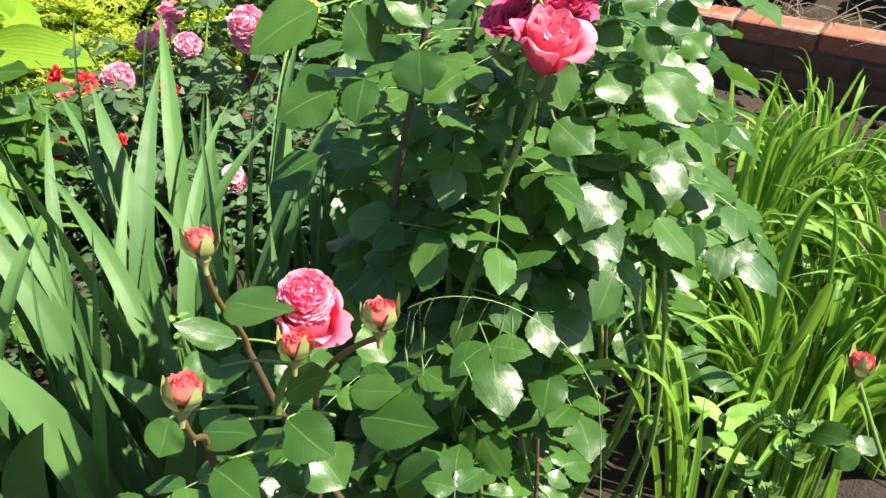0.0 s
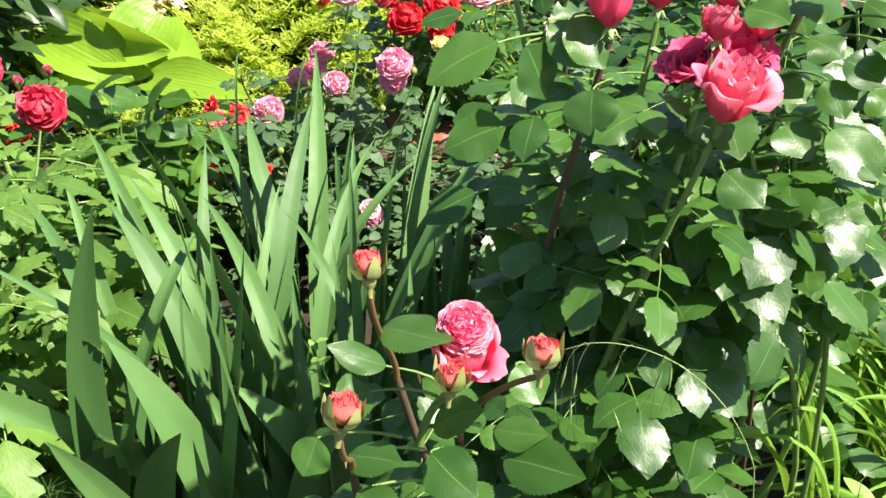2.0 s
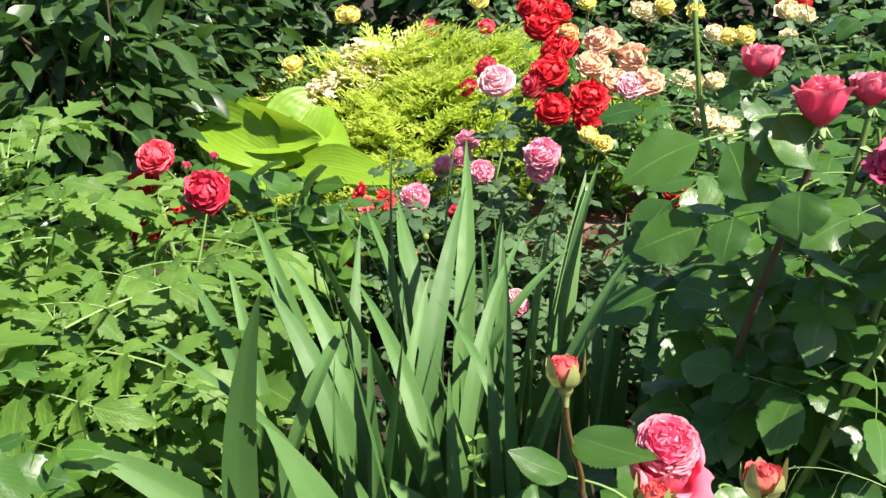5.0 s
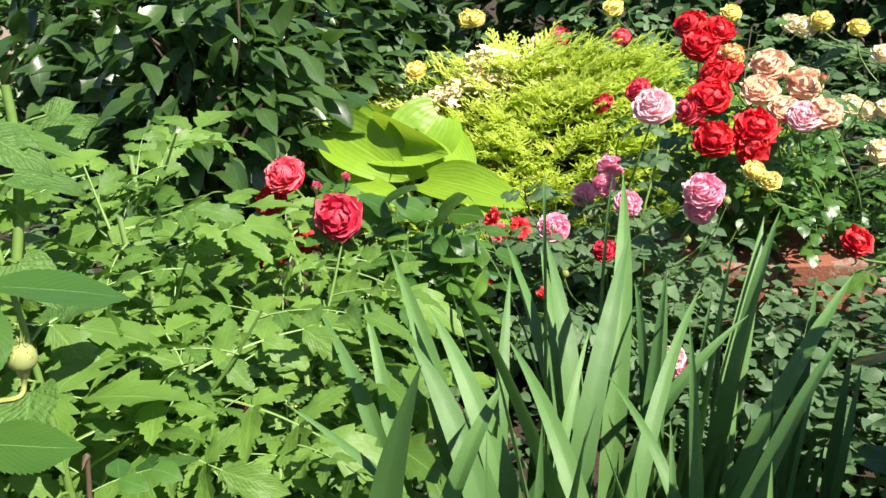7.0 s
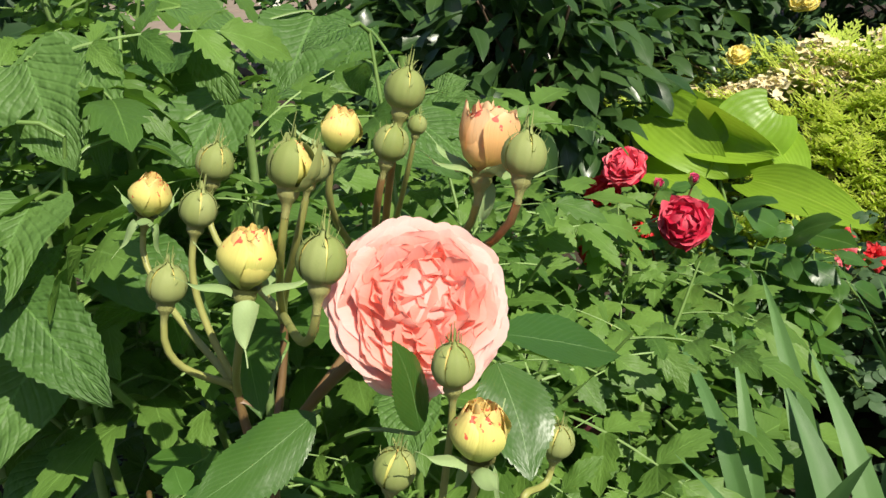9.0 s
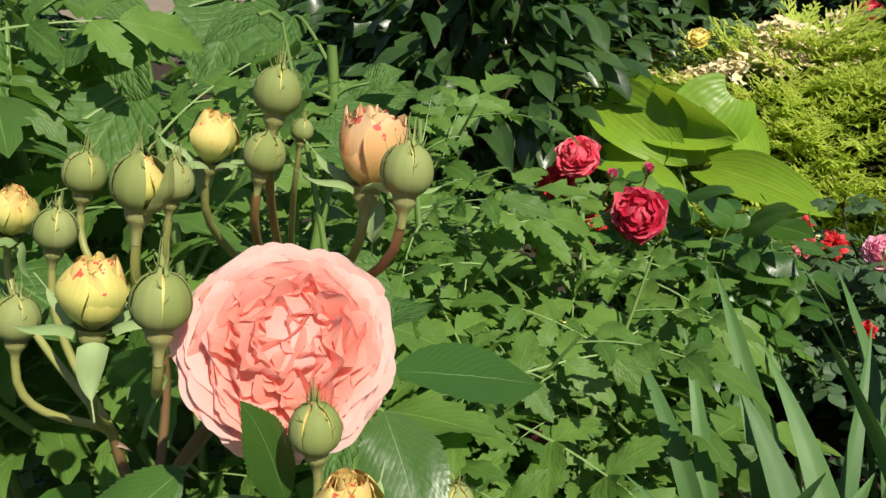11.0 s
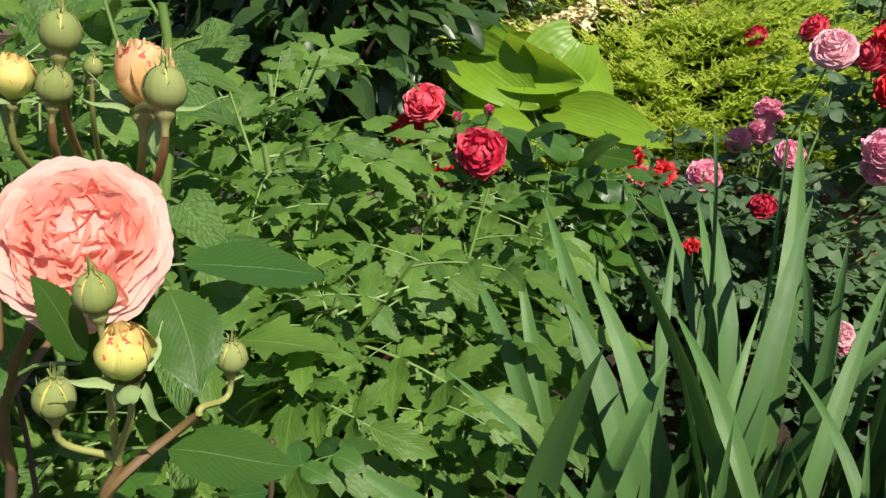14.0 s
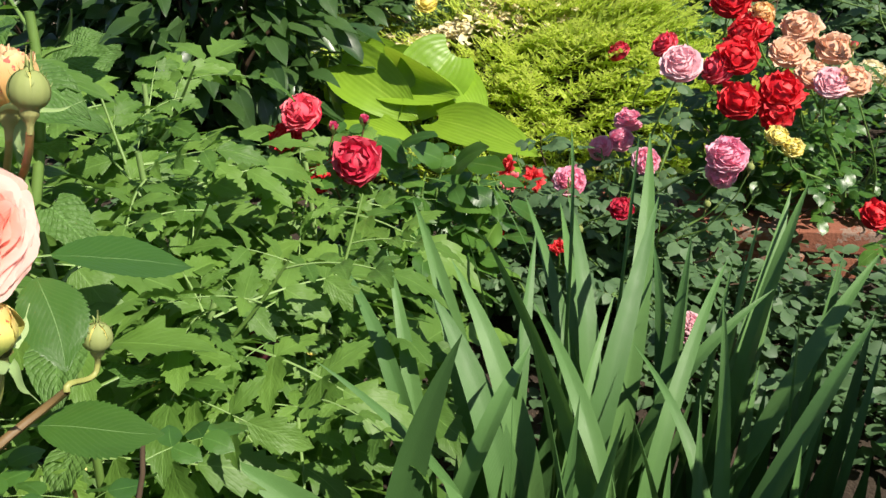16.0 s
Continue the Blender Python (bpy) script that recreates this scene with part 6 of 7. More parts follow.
def young_rose():
    """The fresh light leaves low beside the irises."""
    base = Vector((-0.964, 0.818, 0.050))
    base.z = 0
    t = thing("rose_bush", base, "young rose shoots with small fresh green leaflets", "rose bush", "rose bushes")
    fresh = rose_leaves(4, 0.038, 0.021, (ROSE_LEAF_FRESH, STEM_GREEN), 24, "leaf", (3, 2, 3), 0.30)
    rr = np.random.default_rng(77)
    tips = [(-0.608, 0.620, 0.768), (-0.641, 0.660, 0.620), (-0.573, 0.550, 0.698), (-0.632, 0.620, 0.501), (-0.663, 0.660, 0.388), (-0.624, 0.580, 0.544), (-0.571, 0.520, 0.667), (-0.613, 0.600, 0.432)]
    for k, p in enumerate(tips):
        pts = cane_points(base + Vector((0.01 * k - 0.04, 0, 0)), p, 0.2, 600 + k)
        cane(t, pts, 0.0032, 0.0014, STEM_GREEN, 3, 600 + k)
        leafy(t, pts, fresh, 0.045, 0.5, 1.02, (0.85, 1.2), 610 + k, 0.35, "leaf", base)
    bloom_at = Vector((-0.605, 0.500, 0.568))
    open_rose(t, bloom_at, (0.2, -0.3, 0.9), 0.016, YELLOW, 3, 18, 70)
    cane(t, cane_points(base, bloom_at - Vector((0, 0, 0.012)), 0.2, 640), 0.003, 0.0015, STEM_GREEN, 2, 640)


young_rose()


# ---- tomatoes and tall leafy stalks ----
def tomato_leaves(n, s):
    out = []
    for i in range(n):
        fn = lambda q, sd: tomato_leaflet(s * 0.49 * q, s * 0.27 * q, sd + 17 * i)
        out.append(compound(fn, 3, s * 0.85, 0.78, 0.22, 0.30, 200 + i).mesh("leaf", TOMATO, STEM_TOMATO))
    return out


TOM = tomato_leaves(6, 0.27)
TOM_SMALL = tomato_leaves(3, 0.17)


def tomato(base, height, n, seed, lean=(0, 0)):
    b = Vector(base)
    t = thing("tomato_plant", b, "leafy tomato plant with lobed bright green leaves", "tomato plant", "tomato plants")
    top = b + Vector((lean[0], lean[1], height))
    pts = cane_points(b, top, 0.2, seed)
    cane(t, pts, 0.008, 0.005, STEM_TOMATO, 0, seed, "stem")
    leafy(t, pts, TOM, 0.42 * height / n, 0.30 if height < 0.9 else 0.62, 0.97, (0.75, 1.10), seed, 0.34)
    leafy(t, pts, TOM_SMALL, 0.06, 0.85, 1.01, (0.8, 1.1), seed + 1, 0.8)
    for k in range(2):
        q = Vector(pts[8 + 2 * k])
        side = Vector((math.cos(seed + k * 3), math.sin(seed + k * 3), 0.9))
        twig = bezier(q, q + side * 0.08, q + side * 0.12 + Vector((0, 0, 0.04)), q + side * 0.15 + Vector((0, 0, 0.06)), 8)
        cane(t, twig, 0.004, 0.002, STEM_GREEN, 0, seed + 5, "side_shoot")
        leafy(t, twig, TOM_SMALL, 0.065, 0.4, 1.02, (0.8, 1.1), seed + 9 + k, 0.4)
    for k in range(1):
        p = Vector(pts[9 + k]) + Vector((0.05 * math.cos(k * 2 + seed), 0.05 * math.sin(k * 2 + seed), 0.02))
        star = Geo()
        for j in range(5):
            star.join(leaflet(0.012, 0.004, "lance", 5, 3, 0.2, 0.3, 0, 0, j), Matrix.Rotation(j * 1.2566, 4, "Z"))
        part("flower", star.mesh("flower", YELLOW), t, face_up(p, (0.2, -0.4, 0.3)), "small yellow tomato flower")
        part("flower_stalk", tube([pts[9 + k], p], 0.0010, 4).mesh("flower_stalk", STEM_GREEN), t)


for k, (x, y, h, n) in enumerate([
    (-0.86, 1.06, 0.46, 10), (-1.02, 1.05, 0.60, 11), (-0.92, 1.32, 0.54, 10), (-1.22, 1.25, 0.73, 11), (-1.16, 0.84, 0.52, 11),
    (-1.35, 1.00, 0.72, 11), (-1.45, 1.45, 0.72, 11), (-1.18, 1.52, 0.60, 10), (-1.40, 0.72, 0.78, 11), (-1.70, 1.20, 0.84, 11), (-1.62, 0.90, 0.80, 10), (-1.42, 0.66, 1.04, 9), (-1.20, 0.52, 0.96, 9), (-1.22, 0.74, 0.98, 9), (-1.74, 0.78, 1.16, 10), (-1.52, 0.56, 1.10, 10), (-2.02, 1.02, 1.14, 10), (-1.95, 0.60, 1.22, 10),
]):
    tomato((x, y, 0), h, n, 700 + 20 * k, (0.04 * math.sin(k * 2), 0.04 * math.cos(k)))


def tall_stalk(base, height, n, seed, size=0.125):
    b = Vector(base)
    t = thing("leafy_stalk", b, "tall leafy stalk with broad wrinkled green leaves", "leafy plant", "tall leafy stalks")
    pts = cane_points(b, b + Vector((0.03 * math.sin(seed), 0.03 * math.cos(seed), height)), 0.1, seed)
    cane(t, pts, 0.008, 0.0018, STEM_GREEN, 0, seed, "stem")
    r = np.random.default_rng(seed)
    a = r.uniform(0, 6)
    for k in range(n):
        q = 0.35 + 0.65 * k / (n - 1)
        p = np.array([np.interp(q, np.linspace(0, 1, len(pts)), pts[:, i]) for i in range(3)])
        s = size * (1.1 - 0.45 * max(0, q - 0.75) * 4 * 0.6) * r.uniform(0.8, 1.1)
        o = Vector((math.cos(a), math.sin(a), 0.35))
        stalk_end = Vector(p) + o * s * 0.45
        g = leaflet(s, s * 0.72, "heart", 22, 9, 0.10, 0.30, 0.02, 0.05, seed + k)
        lf = part("leaf", g.mesh("leaf", BROAD), t, aim(stalk_end, (o.x, o.y, -0.25 + r.normal(0, 0.2)), (r.normal(0, 0.2), -0.2, 1)))
        part("leaf_stalk", tube([p, Vector(p) + o * s * 0.22 + Vector((0, 0, 0.006)), stalk_end], 0.0024, 5).mesh("leaf_stalk", STEM_GREEN), lf)
        a += 2.4 + r.normal(0, 0.3)


tall_stalk((-1.18, 0.60, 0), 1.02, 13, 801)
tall_stalk((-1.36, 0.80, 0), 1.10, 13, 802)
tall_stalk((-1.42, 0.48, 0), 1.12, 13, 803)
tall_stalk((-1.25, 0.98, 0), 0.98, 11, 805, 0.10)
tall_stalk((-1.10, 0.86, 0), 1.08, 13, 806, 0.085)


def big_tomato():
    """A tall tomato plant whose broad wrinkled leaflets stand behind the coral rose."""
    b = Vector((-1.30, 0.88, 0.0))
    t = thing("tomato_plant", b, "tall tomato plant with broad wrinkled dark green leaflets", "tomato plant", "tomato plants")
    stems = [((-1.415, 0.912, 1.046), 0.0055), ((-1.229, 1.058, 0.989), 0.0085), ((-1.24, 0.66, 1.00), 0.006), ((-1.16, 0.52, 0.90), 0.005)]
    lines = []
    for k, (tip, r) in enumerate(stems):
        pts = cane_points(b + Vector((0.02 * k, -0.03 * k, 0)), tip, 0.1, 970 + k, (0, 0, 1), 24)
        cane(t, pts, r * 1.3, r * 0.8, STEM_GREEN, 0, k, "stem")
        lines.append(pts)
    every = np.concatenate(lines)
    leaves = [
        ((-1.214, 0.762, 0.997), (-1.177, 0.639, 0.933), 0.092, (0.45, -0.55, 0.7)),
        ((-1.356, 1.016, 1.033), (-1.308, 0.912, 0.966), 0.128, (0.5, -0.6, 0.6)),
        ((-1.371, 0.843, 1.044), (-1.283, 0.819, 0.944), 0.066, (0.1, -0.7, 0.6)),
        ((-1.316, 0.755, 1.013), (-1.410, 0.807, 1.033), 0.080, (0.3, -0.5, 0.8)),
        ((-1.298, 0.709, 1.084), (-1.228, 0.702, 1.018), 0.051, (-0.6, -0.6, 0.3)),
        ((-1.251, 0.938, 0.964), (-1.257, 0.847, 0.984), 0.043, (0.1, -0.2, 0.95)),
        ((-1.233, 1.094, 0.906), (-1.159, 1.135, 0.933), 0.054, (0.3, -0.5, 0.8)),
        ((-1.294, 0.667, 1.067), (-1.185, 0.596, 0.982), 0.065, (0.5, -0.6, 0.5)),
        ((-1.254, 0.582, 1.074), (-1.164, 0.556, 1.003), 0.095, (0.35, -0.6, 0.65)),
        ((-1.376, 1.125, 0.992), (-1.356, 1.051, 0.948), 0.058, (0.3, -0.6, 0.7)),
        ((-1.218, 1.124, 0.885), (-1.227, 1.205, 0.919), 0.048, (0.3, -0.5, 0.8)),
        ((-1.184, 1.078, 0.945), (-1.155, 1.111, 0.963), 0.048, (0.2, -0.4, 0.9)),
        ((-1.115, 0.479, 0.908), (-1.001, 0.481, 0.863), 0.074, (0.3, -0.5, 0.8)),
        ((-1.167, 0.523, 0.925), (-1.124, 0.471, 0.920), 0.054, (0.3, -0.5, 0.8)),
        ((-1.113, 0.577, 0.864), (-1.088, 0.512, 0.880), 0.042, (0.2, -0.4, 0.9)),
    ]
    for k, (p, q, w, up) in enumerate(leaves):
        p, q = Vector(p), Vector(q)
        g = leaflet((q - p).length, w, "heart", 30, 11, 0.10, 0.16, 0.05, 0.06, 940 + k)
        lf = part("leaf", g.mesh("leaf", BROAD), t, aim(p, q - p, up))
        low = every[every[:, 2] < p.z - 0.01]
        near = Vector(low[np.argmin(np.linalg.norm(low - np.array(p), axis=1))])
        part("leaf_stalk", tube(bezier(near, near.lerp(p, 0.3) + Vector((0, 0, 0.015)), p - (q - p) * 0.2, p, 8), np.linspace(0.0032, 0.0018, 8), 6).mesh("leaf_stalk", STEM_GREEN), lf)


big_tomato()


def aubergine():
    """A dark purple fruit hanging low among the tomato leaves."""
    p = Vector((-0.943, 1.120, 0.497))
    t = thing("dark_fruit", (p.x, p.y, 0), "dark maroon shiny fruit hanging low among green leaves", "fruit")
    s = np.linspace(0, np.pi, 12)
    mat = solid_material("aubergine_skin", (0.05, 0.012, 0.02), (0.10, 0.02, 0.03), 8.0, 0.22, 0.05)
    part("fruit", lathe(np.stack([np.sin(s) * 0.024 * (1 - 0.15 * np.cos(s)), -np.cos(s) * 0.036], -1), 16).mesh("fruit", mat), t, face_up(p, (0.85, -0.1, -0.45)))
    part("stem", tube(bezier((p.x, p.y, 0), (p.x - 0.03, p.y, 0.2), (p.x - 0.06, p.y, p.z + 0.08), p + Vector((-0.038, 0.004, 0.020)), 9), 0.004, 6).mesh("stem", STEM_GREEN), t)


aubergine()


def dill(at, seed):
    b = Vector((at[0], at[1], 0))
    t = thing("dill", b, "feathery dark green dill plant near the ground", "dill", "dill plants")
    r = np.random.default_rng(seed)
    g = Geo()
    for k in range(4):
        tip = b + Vector((r.normal(0, 0.06), r.normal(0, 0.06), at[2] * r.uniform(0.35, 0.75)))
        line = bezier(b, b + Vector((0, 0, 0.08)), tip - Vector((0, 0, 0.04)), tip, 10)
        part("stem", tube(line, 0.0014, 4).mesh("stem", STEM_GREEN), t)
        for j in range(4, 10):
            for q in range(9):
                d = Vector(r.normal(0, 1, 3)) * 0.020
                d.z = abs(d.z) * 0.6
                p = Vector(line[j])
                g.join(tube([p, p + d * 0.6, p + d * 1.2 + Vector((0, 0, 0.003))], [0.0006, 0.0004, 0.0002], 3))
    tagged(part("threads", g.mesh("threads", DILL), t), kind="stuff")


for k, p in enumerate([(-0.702, 0.850, 0.563), (-0.670, 0.780, 0.458), (-0.606, 0.750, 0.378), (-0.751, 0.950, 0.451), (-0.632, 0.680, 0.399), (-0.740, 0.850, 0.567)]):
    dill(p, k)


# ---- crimson roses, hosta, juniper ----
def crimson_bush():
    base = Vector((-1.02, 1.78, 0.05))
    t = thing("rose_bush", base, "rose bush with crimson and red blooms and shiny leaves", "rose bush", "rose bushes")
    flowers = [
        ((-1.051, 1.594, 0.608), 0.055, CRIMSON, (0.35, -0.75, 0.6)), ((-1.238, 1.677, 0.653), 0.050, ROSY, (0.1, -0.6, 0.8)),
        ((-1.195, 1.660, 0.525), 0.050, RED, (0.0, -0.7, 0.7)), ((-1.292, 1.680, 0.578), 0.046, RED, (-0.2, -0.7, 0.5)), ((-1.248, 1.600, 0.487), 0.044, RED, (-0.1, -0.8, 0.4)),
    ]
    for k, (p, r, mat, ax) in enumerate(flowers):
        av = Vector(ax).normalized()
        q = Vector(p) - av * r * 0.35
        open_rose(t, q - av * r * 0.15, ax, r * 0.98, mat, 31 + k, 28, 80, k < 2, 0.08, None, STYLES[mat])
        pts = cane_points(base, q - av * r * 0.2, 0.2, 410 + k, av)
        cane(t, pts, 0.005, 0.003, STEM_GREEN, 5, k)
        leafy(t, pts, LEAVES_MID, 0.06, 0.35, 0.9, (0.9, 1.2), 420 + k, 0.2, "leaf", base)
    for k, p in enumerate([(-1.104, 1.720, 0.629), (-1.168, 1.700, 0.607)]):
        rosebud(t, Vector(p), (0.1, 0, 1), 0.012, "magenta", k)
        cane(t, cane_points(base, Vector(p) - Vector((0, 0, 0.006)), 0.2, 440 + k), 0.004, 0.0018, STEM_RED, 3, k)
    for k in range(7):
        tip = Vector((-0.977, 1.820, 0.525)) + Vector((0.06 * math.cos(k * 2.4) * (1 + k % 2), 0.07 * math.sin(k * 2.4), 0.02 * (k % 3) - 0.03))
        pts = cane_points(base, tip, 0.3, 490 + k)
        cane(t, pts, 0.004, 0.002, STEM_GREEN, 3, 490 + k)
        leafy(t, pts, LEAVES_GLOSS, 0.045, 0.55, 1.0, (0.9, 1.2), 495 + k, 0.3, "leaf", base)
    nearer = Vector((0.018, -0.05, 0.026))
    shiny = [
        ((-0.950, 1.840, 0.505), (-0.857, 1.780, 0.617), 0.070),
        ((-1.026, 1.840, 0.459), (-0.914, 1.780, 0.401), 0.068),
        ((-0.847, 1.840, 0.485), (-0.888, 1.780, 0.389), 0.062),
        ((-0.964, 1.840, 0.521), (-1.010, 1.780, 0.577), 0.060),
        ((-0.863, 1.840, 0.395), (-0.930, 1.780, 0.349), 0.067),
        ((-1.056, 1.840, 0.505), (-1.095, 1.780, 0.577), 0.056),
        ((-0.953, 1.840, 0.464), (-0.834, 1.780, 0.470), 0.063),
        ((-0.981, 1.840, 0.402), (-1.024, 1.780, 0.355), 0.062),
        ((-0.908, 1.840, 0.534), (-0.815, 1.780, 0.568), 0.054),
        ((-1.102, 1.840, 0.474), (-0.991, 1.780, 0.486), 0.062),
        ((-0.833, 1.840, 0.410), (-0.853, 1.780, 0.352), 0.060),
        ((-1.065, 1.840, 0.549), (-0.968, 1.780, 0.611), 0.054),
        ((-1.140, 1.840, 0.322), (-1.022, 1.780, 0.327), 0.065),
    ]
    for k, (b, p, w) in enumerate(shiny):
        b, p = Vector(b) + nearer, Vector(p) + nearer
        inner = Vector(b).lerp(Vector((base.x, base.y, b[2] - 0.05)), 0.3)
        single_leaf(t, b, p, w, ROSE_LEAF if k % 2 else ROSE_LEAF_FRESH, (0.3 * math.sin(k * 2.3) + 0.2, -0.5, 0.8), "ovate", 560 + k, 0.05, 0.2, 0.12, inner)
    r = np.random.default_rng(45)
    for k in range(12):
        tip = Vector((-1.031, 1.850, 0.470)) + Vector((r.normal(0, 0.11), r.normal(0, 0.10), r.normal(0.0, 0.06)))
        if k > 8:
            tip = base + Vector((r.normal(-0.05, 0.12), r.normal(-0.03, 0.08), r.uniform(0.25, 0.45)))
        pts = cane_points(base, tip, 0.3, 450 + k)
        cane(t, pts, 0.004, 0.002, STEM_GREEN, 3, 450 + k)
        leafy(t, pts, LEAVES_MID if k % 2 else LEAVES_FRESH, 0.05, 0.4, 1.02, (1.0, 1.35), 460 + k, 0.25, "leaf", base)


crimson_bush()


def hosta():
    base = Vector((-1.30, 2.48, 0.09))
    t = thing("hosta", base, "hosta with large ribbed chartreuse leaves", "hosta")
    spec = [
        ((-1.649, 2.520, 0.457), (-1.356, 2.420, 0.389), 0.14, (-0.45, -0.55, 0.7), 0.25),
        ((-1.649, 2.440, 0.303), (-1.307, 2.340, 0.375), 0.09, (0.0, -0.35, 0.93), 0.2),
        ((-1.761, 2.620, 0.431), (-1.742, 2.520, 0.304), 0.08, (-0.7, -0.4, 0.55), 0.2),
        ((-1.496, 2.600, 0.436), (-1.264, 2.460, 0.438), 0.12, (0.05, -0.9, 0.2), 0.9),
        ((-1.585, 2.680, 0.436), (-1.344, 2.560, 0.463), 0.09, (-0.1, -0.55, 0.8), 0.3),
        ((-1.325, 2.660, 0.497), (-1.395, 2.440, 0.361), 0.17, (0.45, -0.45, 0.75), 0.2),
        ((-1.276, 2.460, 0.354), (-0.945, 2.300, 0.436), 0.11, (0.1, -0.55, 0.8), 0.2),
        ((-1.097, 2.420, 0.354), (-0.938, 2.280, 0.339), 0.07, (0.5, -0.4, 0.7), 0.2),
        ((-1.381, 2.680, 0.455), (-1.131, 2.500, 0.414), 0.11, (0.6, -0.4, 0.7), 0.25),
        ((-1.686, 2.740, 0.446), (-1.468, 2.660, 0.449), 0.07, (0, -0.6, 0.8), 0.3),
        ((-1.440, 2.500, 0.372), (-1.434, 2.440, 0.312), 0.07, (-0.2, -0.5, 0.8), 0.4),
    ]
    for k, (b, p, w, up, cup) in enumerate(spec):
        b, p = Vector(b), Vector(p)
        n = (p - b).length
        g = leaflet(n, w * 1.35, "hosta", 28, 21, cup, 0.24, 0, 0.03, 60 + k)
        lf = part("leaf", g.mesh("leaf", HOSTA), t, aim(b, p - b, up))
        part("leaf_stalk", tube(bezier(base + Vector((0.02 * math.cos(k), 0.02 * math.sin(k), 0)), base + Vector((0, 0, 0.12)), b - (p - b).normalized() * 0.05, b, 8), 0.0045, 6).mesh("leaf_stalk", STEM_GREEN), lf)


hosta()


def ribbon(points, widths):
    p = np.asarray(points, float)
    d = p[-1] - p[0]
    side = np.cross(d, [0.1, 0.05, 1.0])
    side /= np.linalg.norm(side) + 1e-9
    rows = [[q - side * w, q + side * w] for q, w in zip(p, widths)]
    return patch(rows, [[(0, k / (len(p) - 1)), (1, k / (len(p) - 1))] for k in range(len(p))])


def spray_template(seed):
    """A flat feathery juniper tip."""
    r = np.random.default_rng(seed)
    g = Geo()
    n = 8
    line = np.stack([0.006 * np.sin(np.linspace(0, 3, n) + seed), np.linspace(0, 0.12, n), 0.02 * np.linspace(0, 1, n) ** 2], -1)
    g.join(ribbon(line, np.linspace(0.0030, 0.0014, n)))
    for k in range(1, n):
        for s in (-1, 1):
            ln = 0.048 * (1.15 - k / n) * r.uniform(0.7, 1.2)
            d = np.array([s * 0.75, 0.75, r.normal(0.12, 0.25)]) * ln
            a = line[k]
            g.join(ribbon([a, a + d * 0.55, a + d], [0.0030, 0.0028, 0.0008]))
            for j in (0.35, 0.7):
                e = np.array([s * r.uniform(-0.2, 0.7), 0.8, r.normal(0.2, 0.3)]) * ln * 0.55
                g.join(ribbon([a + d * j, a + d * j + e], [0.0028, 0.0008]))
    return g


PETALS = Vector((-1.707, 3.314, 0.340))


def juniper_height(x, y):
    return 0.13 + 0.30 * smooth(0.0, 0.9, 1 - math.hypot((x + 1.22) / 0.95, (y - 3.35) / 0.85)) + 0.15 * noise.noise(Vector((x * 2.6, y * 3.6, 0))) + 0.06 * noise.noise(Vector((x * 7, y * 7, 4)))


def juniper():
    base = Vector((-1.2, 3.35, 0.1))
    t = thing("golden_juniper", base, "low spreading golden-green juniper with feathery tips", "juniper")
    sprays = [spray_template(k) for k in range(5)]
    r = np.random.default_rng(12)
    poses = []
    while len(poses) < 2600:
        x, y = r.uniform(-2.2, -0.25), r.uniform(2.45, 4.2)
        q = math.hypot((x + 1.22) / 0.95, (y - 3.35) / 0.85)
        if q > 1 + 0.15 * noise.noise(Vector((x * 3, y * 3, 2))):
            continue
        if math.hypot((x - PETALS.x) / 0.42, (y - PETALS.y) / 0.16) < 1 and r.random() < 0.85:
            continue
        z = juniper_height(x, y) - 0.07 * r.random() ** 2
        a = math.atan2(y - 3.5, x + 1.4) + 0.7 * noise.noise(Vector((x * 3, y * 3, 9))) + r.normal(0, 0.35)
        poses.append(aim((x, y, z), (math.cos(a), math.sin(a), r.uniform(0.05, 0.55)), (0, 0, 1), r.uniform(1.1, 2.0)))
    tagged(part("foliage", scatter(sprays, poses, 3).mesh("foliage", JUNIPER), t), kind="stuff")
    for k in range(9):
        a = k * 0.7
        tip = base + Vector((0.7 * math.cos(a), 0.6 * math.sin(a), 0.12))
        part("branch", tube(bezier(base, base + Vector((0, 0, 0.15)), tip - Vector((0, 0, -0.05)), tip, 9), np.linspace(0.016, 0.005, 9), 6).mesh("branch", CANE), t)


juniper()


def fallen_petals():
    r = np.random.default_rng(31)
    shapes = [leaflet(0.032, 0.030, "round", 4, 4, 0.25, 0.1, 0, 0.1, k) for k in range(4)]
    poses = []
    spots = [((-1.76, 3.20), 0.13, 0.05, 380), ((-1.50, 3.36), 0.13, 0.05, 320), ((-1.876, 3.078), 0.4, 0.3, 40), ((-1.362, 3.037), 0.35, 0.3, 80), ((-1.483, 3.995), 0.1, 0.15, 25)]
    for c, sx, sy, n in spots:
        for k in range(n):
            x, y = c[0] + r.normal(0, sx), c[1] + r.normal(0, sy)
            z = juniper_height(x, y) + r.uniform(0.02, 0.08) if math.hypot((x + 1.22) / 0.95, (y - 3.35) / 0.85) < 1 else ground_z(x, y) + 0.01
            a = r.uniform(0, 6.28)
            poses.append(aim((x, y, z), (math.cos(a), math.sin(a), r.normal(0, 0.3)), (r.normal(0, 0.3), r.normal(0, 0.3), 1), r.uniform(0.7, 1.3)))
    tagged(new("fallen_petals", scatter(shapes, poses, 2).mesh("fallen_petals", CREAM)), "pale yellow fallen rose petals lying on the juniper", "petals", "", "stuff")


fallen_petals()


